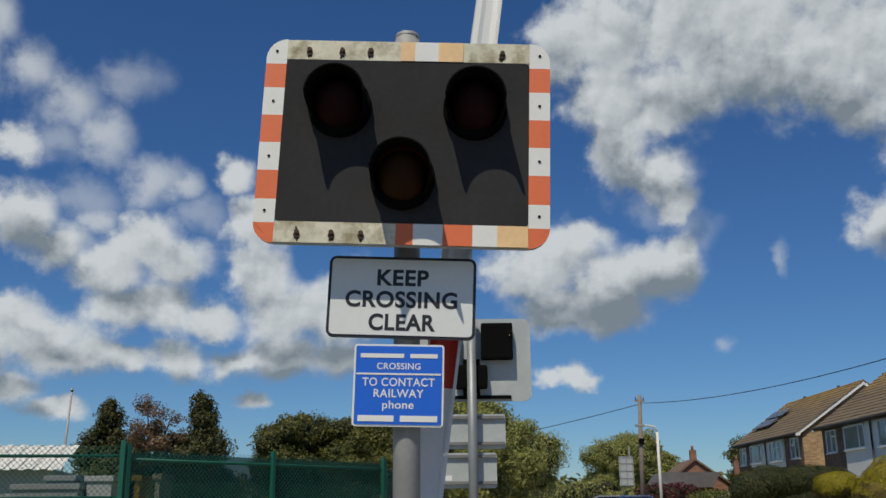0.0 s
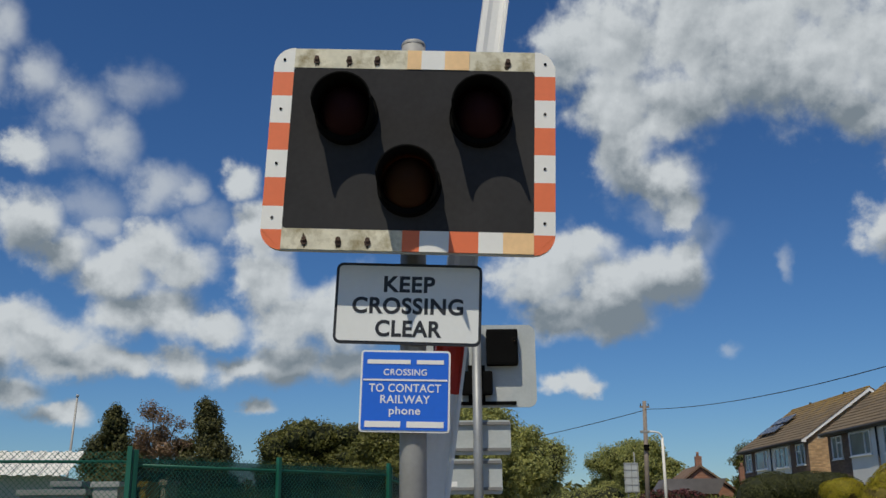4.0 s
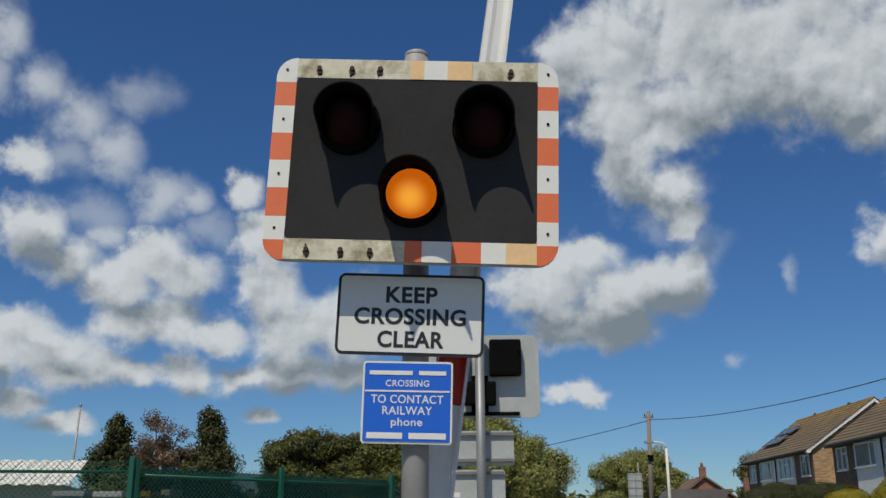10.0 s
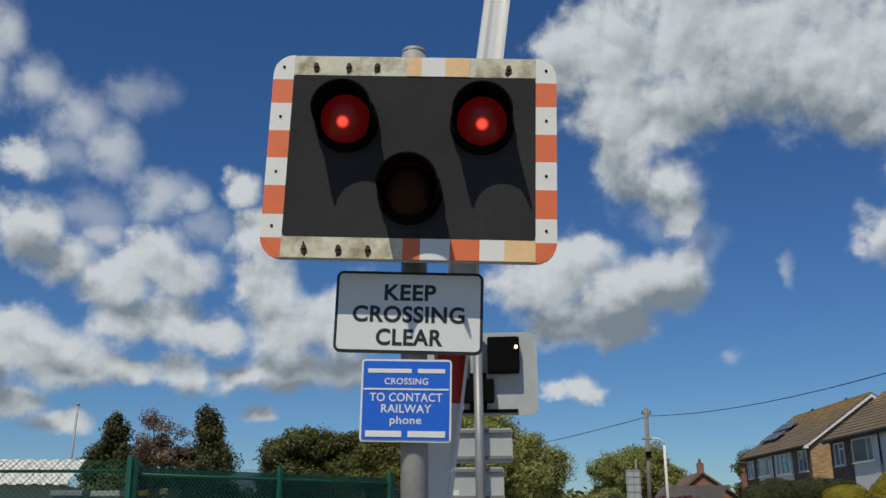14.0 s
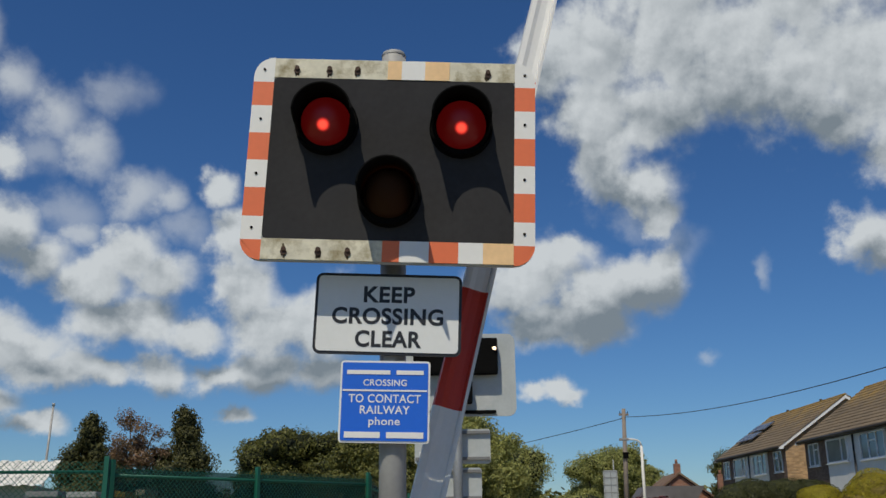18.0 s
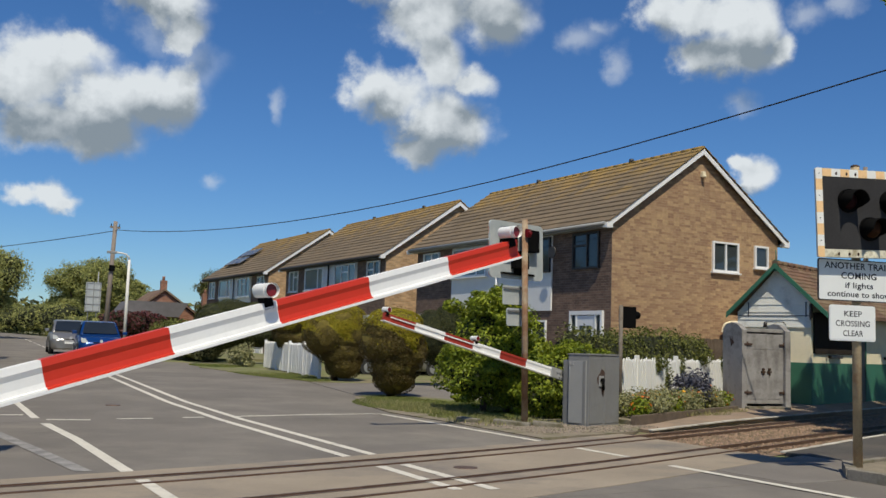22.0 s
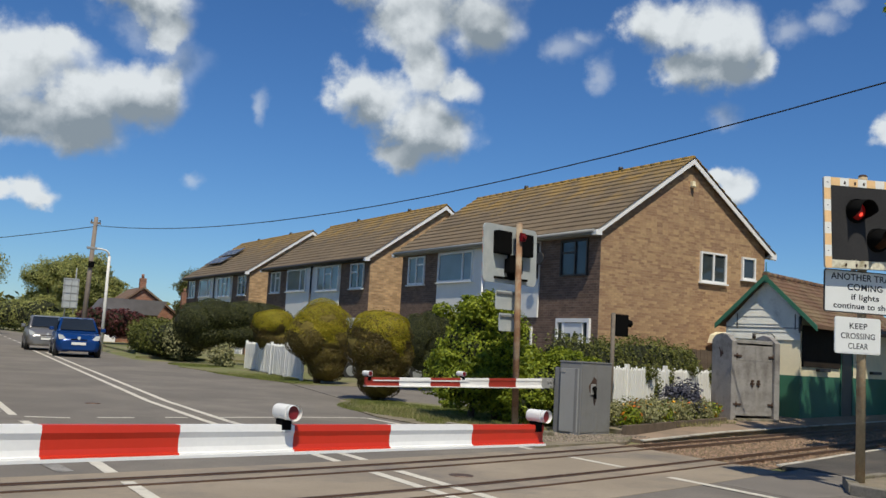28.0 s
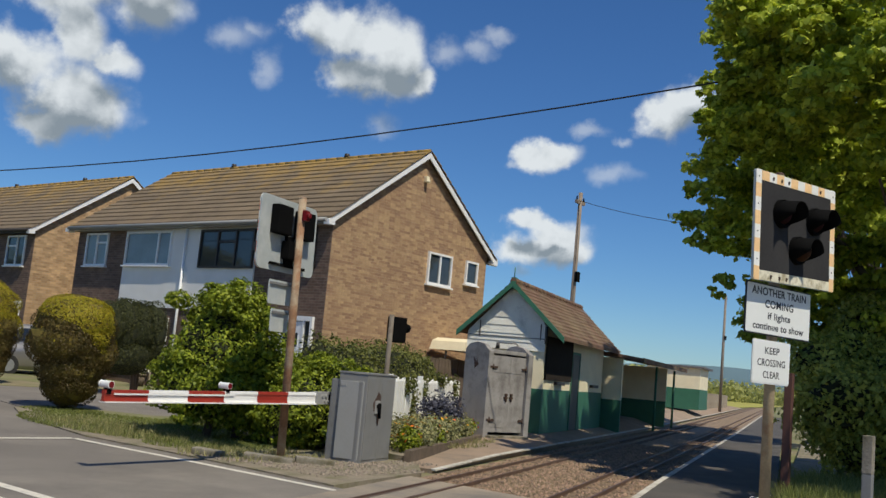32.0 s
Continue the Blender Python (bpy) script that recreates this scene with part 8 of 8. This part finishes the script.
# far horizon: low hills and woods
def far_woods(name, x0, x1, y, h, n, seed, mat, label):
    rng = np.random.default_rng(seed)
    bl = [(x0 + (x1 - x0) * i / n, y + rng.uniform(-8, 8), h * 0.4, (x1 - x0) / n * rng.uniform(0.8, 1.4), 6, h * rng.uniform(0.35, 0.7)) for i in range(n)]
    ob = leaf_cloud(name, bl, n * 260, h * 0.09, mat, None, seed, 0.5, 0.3)
    return tagged(ob, label, "woodland", kind="stuff")


far_woods("distant_woods", -120, 60, 190, 8, 44, 131, OAKLEAF, "distant line of green woodland")
far_woods("distant_woods_east", 130, 260, 75, 5, 26, 132, WILLOW, "distant green trees beyond the platform")
far_woods("distant_woods_west", -150, -50, 90, 7, 26, 133, OAKLEAF, "distant green trees behind the shed")
# distance haze is mixed into the hills' blue-grey colour
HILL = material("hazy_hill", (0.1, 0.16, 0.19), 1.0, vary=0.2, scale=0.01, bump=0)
FIELD = material("yellow_field", (0.32, 0.3, 0.06), 0.95, vary=0.2, scale=0.05, bump=0)
hv, hf = [], []
for i in range(60):
    a = radians(-70 + 175 * i / 59)
    zt = 18 + 26 * (0.5 + 0.5 * math.sin(i * 0.55 + 1)) * (1.9 if i > 30 else 0.4)
    hv += [(2100 * math.sin(a), 2100 * math.cos(a), -2), (2200 * math.sin(a), 2200 * math.cos(a), zt)]
hf = [(2 * i, 2 * i + 2, 2 * i + 3, 2 * i + 1) for i in range(59)]
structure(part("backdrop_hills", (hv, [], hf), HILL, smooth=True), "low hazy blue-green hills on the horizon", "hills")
structure(polygon("field", [(82, 36), (200, 66), (200, 104), (82, 70)], 0.05, FIELD, thick=0.02), "yellow-green field beyond the platform", "field")

# ---- small growth on the ground ----
def tufts(name, spots, n, h, mat, label, seed, width=0.006):
    """Grass blades scattered in patches (x, y, rx, ry, z)."""
    rng = np.random.default_rng(seed)
    spots = np.array(spots, float)
    area = spots[:, 2] * spots[:, 3]
    k = rng.choice(len(spots), n, p=area / area.sum())
    r, a = np.sqrt(rng.uniform(0, 1, n)), rng.uniform(0, 6.28, n)
    p = np.stack([spots[k, 0] + r * np.cos(a) * spots[k, 2], spots[k, 1] + r * np.sin(a) * spots[k, 3], spots[k, 4]], 1)
    up = np.stack([rng.normal(0, 0.35, n), rng.normal(0, 0.35, n), np.ones(n)], 1) * (h * rng.uniform(0.4, 1.3, n))[:, None]
    s = rng.normal(size=(n, 3)) * [1, 1, 0]
    s = s / np.linalg.norm(s, axis=1)[:, None] * width
    v = np.stack([p - s, p + s, p + up + s * 0.2, p + up - s * 0.2], 1).reshape(-1, 3)
    return tagged(quads(name, v, mat), label, "grass", kind="stuff")


tufts("verge_grass", [(10.6, 16.2, 1.5, 2.5, 0.016), (10.2, 13.9, 1.0, 0.7, 0.016), (13.5, 16.4, 2.2, 1.5, 0.016), (10.9, 18.9, 0.7, 0.7, 0.02), (11.6, 29, 1.0, 4.5, 0.12), (11.4, 34.5, 0.9, 1.5, 0.19)], 60000, 0.036, GRASS, "short mown verge grass", 141, 0.008)
tufts("dry_verge_grass", [(9.6, 13.0, 0.5, 0.5, 0.02), (10.0, 12.3, 0.9, 0.3, 0.02), (9.9, 12.9, 1.0, 0.35, 0.02), (10.0, 15.6, 0.8, 1.8, 0.016), (14.2, 12.75, 1.2, 0.25, 0.1), (15.6, 13.4, 1.0, 0.25, 0.1)], 4200, 0.08, DRYGRASS, "dry grass on the stony verge", 142)
tufts("long_verge_grass", [(13.6, 6.0, 1.6, 0.9, 0.1), (12.2, 5.6, 1.3, 0.9, 0.1), (15.5, 6.2, 1.8, 1.2, 0.1), (11.2, 4.9, 1.0, 0.9, 0.1), (12.6, 6.1, 0.9, 0.5, 0.1)], 24000, 0.3, GRASS, "long rough grass by the signal", 143, 0.007)
tufts("seed_grass", [(13.0, 5.8, 1.8, 1.0, 0.1), (11.9, 5.3, 0.8, 0.5, 0.1)], 4000, 0.26, DRYGRASS, "dry seeding grass by the signal", 144)
plant("white_flower", 12.3, 6.75, 0.04, [(0, 0, 0.12, 0.22, 0.18, 0.14)], 260, 0.025, HEDGE, "small white wild flowers at the path edge", 145, FLOWER_W, 16)
plant("pink_flower", 13.3, 5.4, 0.1, [(0, 0, 0.12, 0.3, 0.2, 0.12)], 200, 0.03, HEDGE, "pink wild flowers in the rough grass", 146, FLOWER_P, 90)


def stones(name, spots, n, size, mat, label, seed):
    rng = np.random.default_rng(seed)
    spots = np.array(spots, float)
    area = spots[:, 2] * spots[:, 3]
    k = rng.choice(len(spots), n, p=area / area.sum())
    p = np.stack([spots[k, 0] + rng.uniform(-1, 1, n) * spots[k, 2], spots[k, 1] + rng.uniform(-1, 1, n) * spots[k, 3], spots[k, 4]], 1)
    base = np.array([(1, 0, 0), (-0.5, 0.87, 0), (-0.5, -0.87, 0), (0, 0, 0.8), (0, 0, -0.4)])
    ang = rng.uniform(0, 6.28, n)
    c, s = np.cos(ang), np.sin(ang)
    sc = size * rng.uniform(0.5, 1.4, (n, 3))
    q = base[None] * sc[:, None]
    q = np.stack([q[..., 0] * c[:, None] - q[..., 1] * s[:, None], q[..., 0] * s[:, None] + q[..., 1] * c[:, None], q[..., 2]], -1) + p[:, None]
    f = np.array([(0, 1, 3), (1, 2, 3), (2, 0, 3), (1, 0, 4), (2, 1, 4), (0, 2, 4)])
    faces = (f[None] + 5 * np.arange(n)[:, None, None]).reshape(-1, 3)
    return tagged(part(name, (q.reshape(-1, 3).tolist(), [], faces.tolist()), mat), label, "stones", kind="stuff")


PEBBLE = material("pebble", (0.24, 0.2, 0.155), 0.9, vary=0.3, scale=8, bump=0.2, islands=0.4)
stones("gravel", [(10.3, 11.6, 1.0, 0.8, 0.024), (11.6, 11.6, 0.6, 0.25, 0.024), (9.6, 12.6, 0.5, 0.5, 0.024)], 1500, 0.02, PEBBLE, "loose gravel round the cabinet", 151)
bx = [(9.6 + 0.8 * i, rail_y(9.6 + 0.8 * i) - 0.97, 0.4, 1.25, -0.03) for i in range(18)]
stones("ballast_stones", bx, 16000, 0.026, material("ballast_stone", (0.26, 0.185, 0.12), 0.95, vary=0.3, scale=8, bump=0.2, islands=0.4), "brown ballast stones between the rails", 152)
sl = thing("sleepers", pose(0, 0, 0), "row of dark timber sleepers under both tracks", "sleepers")
bm = bm_new()
box(bm, -0.09, 0.09, -0.36, 0.36, -0.06, -0.022, 0.006)
sme = bpy.data.meshes.new("sleeper")
bm.to_mesh(sme)
bm.free()
sme.materials.append(SLEEPER)
for i in range(64):
    x = 9.7 + i * 0.55
    for off in (-0.2, -1.75):
        ob = new("sleeper", sme)
        ob.parent, ob.matrix_basis = sl, pose(x, rail_y(x) + off, ground_z(rail_y(x)), 0, 0, 17.7)


# a small dark bird that crosses the northern sky
bird = thing("bird", pose(-72.2, 52.3, 3.0, 0, 0, 20), "small dark bird in flight", "bird")
bm = bm_new()
for i in range(6):
    prof = (0.012, 0.034, 0.042, 0.036, 0.022, 0.012, 0.004)
    cyl(bm, (-0.12 + i * 0.045, 0, 0), (-0.075 + i * 0.045, 0, 0), prof[6 - i], prof[5 - i], 8)
part("body", bm, BLACK, bird)
for sgn in (-1, 1):
    bm = bm_new()
    prism(bm, [(0.06, 0.0), (0.075, sgn * 0.07), (0.02, sgn * 0.17), (-0.06, sgn * 0.22), (-0.02, sgn * 0.1), (-0.03, 0.0)], -0.004, 0.004, "z")
    part("wing", bm, BLACK, bird, "", pose(0, 0, 0.01, -sgn * 28, 0, 0))
bm = bm_new()
prism(bm, [(-0.1, -0.01), (-0.1, 0.01), (-0.2, 0.045), (-0.17, 0.0), (-0.2, -0.045)], -0.003, 0.003, "z")
part("tail", bm, BLACK, bird)


# ---- what moves ----
def motions():
    near = [(0, 82.1), (17.5, 82.1), (17.8, 79.2), (18.1, 74.0), (18.4, 69.1), (19, 59.6), (20, 45.0), (21, 30.7), (22, 15.8), (22.5, 10.4), (23, 6.5), (24, 2.4), (24.5, 0.9), (25.2, -0.4), (32, -0.4)]
    far = [(0, 82.0), (17.5, 82.0), (18, 77.5), (18.4, 72.5), (19, 63.5), (20, 47.8), (21, 31.1), (22, 12.8), (22.5, 8.6), (23, 5.7), (24, 1.4), (25, -0.8), (32, -0.8)]
    walk(arm_near, [(t, pose(0, 0, 0, 0, -a, 0)) for t, a in near])
    walk(bird, [(t, pose(6.57 + 12.3 * (t - 6.6), 27.57 - 4.2 * (t - 6.6), 7.9 + 2.2 * (t - 6.6) if t < 20 else 37.4, 0, -8, -19)) for t in (0.0, 4.0, 6.0, 7.0, 8.0, 20.0, 32.0)])
    walk(arm_far, [(t, pose(0, 0, 0, 0, -a, 0)) for t, a in far])


    def flash(ball, spans, depth=-0.012):
        """The ball turns its lit half forward for each span of seconds (on, off)."""
        rows, a = [(0.0, 0.0)], 0.0
        for on, off in spans:
            for t in (on, off):
                for k in range(4):
                    rows.append((t + k / 30, a + 60 * k))
                a += 180
        rows.append((32.0, a))
        walk(ball, [(t, pose(0, depth, 0, g, 0, 0)) for t, g in rows])

    beat = 0.735
    flash(bulbs_a["amber"], [(9.2, 12.3)])
    flash(bulbs_a["left"], [(12.33, 12.8), (13.22, 13.55), (13.87, 14.24), (14.66, 15.0), (15.4, 15.74), (16.15, 16.49), (16.87, 17.22), (17.62, 18.03)] + [(18.33 + 0.72 * k, 18.67 + 0.72 * k) for k in range(19)])
    flash(bulbs_a["right"], [(12.3, 12.8), (13.1, 13.42), (13.7, 14.02), (14.27, 14.63), (15.02, 15.37), (15.77, 16.12), (16.5, 16.84), (17.24, 17.58), (17.88, 18.3)] + [(18.67 + 0.72 * k, 19.02 + 0.72 * k) for k in range(18)])
    tell = [(12.48, 12.86), (13.1, 13.42), (13.7, 14.02), (14.27, 14.63), (15.02, 15.37), (15.77, 16.12), (16.5, 17.2)] + [(17.72 + 0.72 * k, 18.2 + 0.72 * k) for k in range(19)]
    rows, a = [(0.0, 0.0)], 0.0
    for pair in tell:
        for t in pair:
            rows += [(t + k / 30, a + 60 * k) for k in range(4)]
            a += 180
    walk(tell_tale, [(t, pose(TELLX, 0.172, TELLZ, 0, 0, g)) for t, g in rows + [(32.0, a)]])
    flash(bulbs_r["left"], [(12.48 + beat * k, 12.86 + beat * k) for k in range(24)], 0.03)
    flash(bulbs_r["right"], [(12.87 + beat * k, 13.2 + beat * k) for k in range(21)], 0.03)


motions()
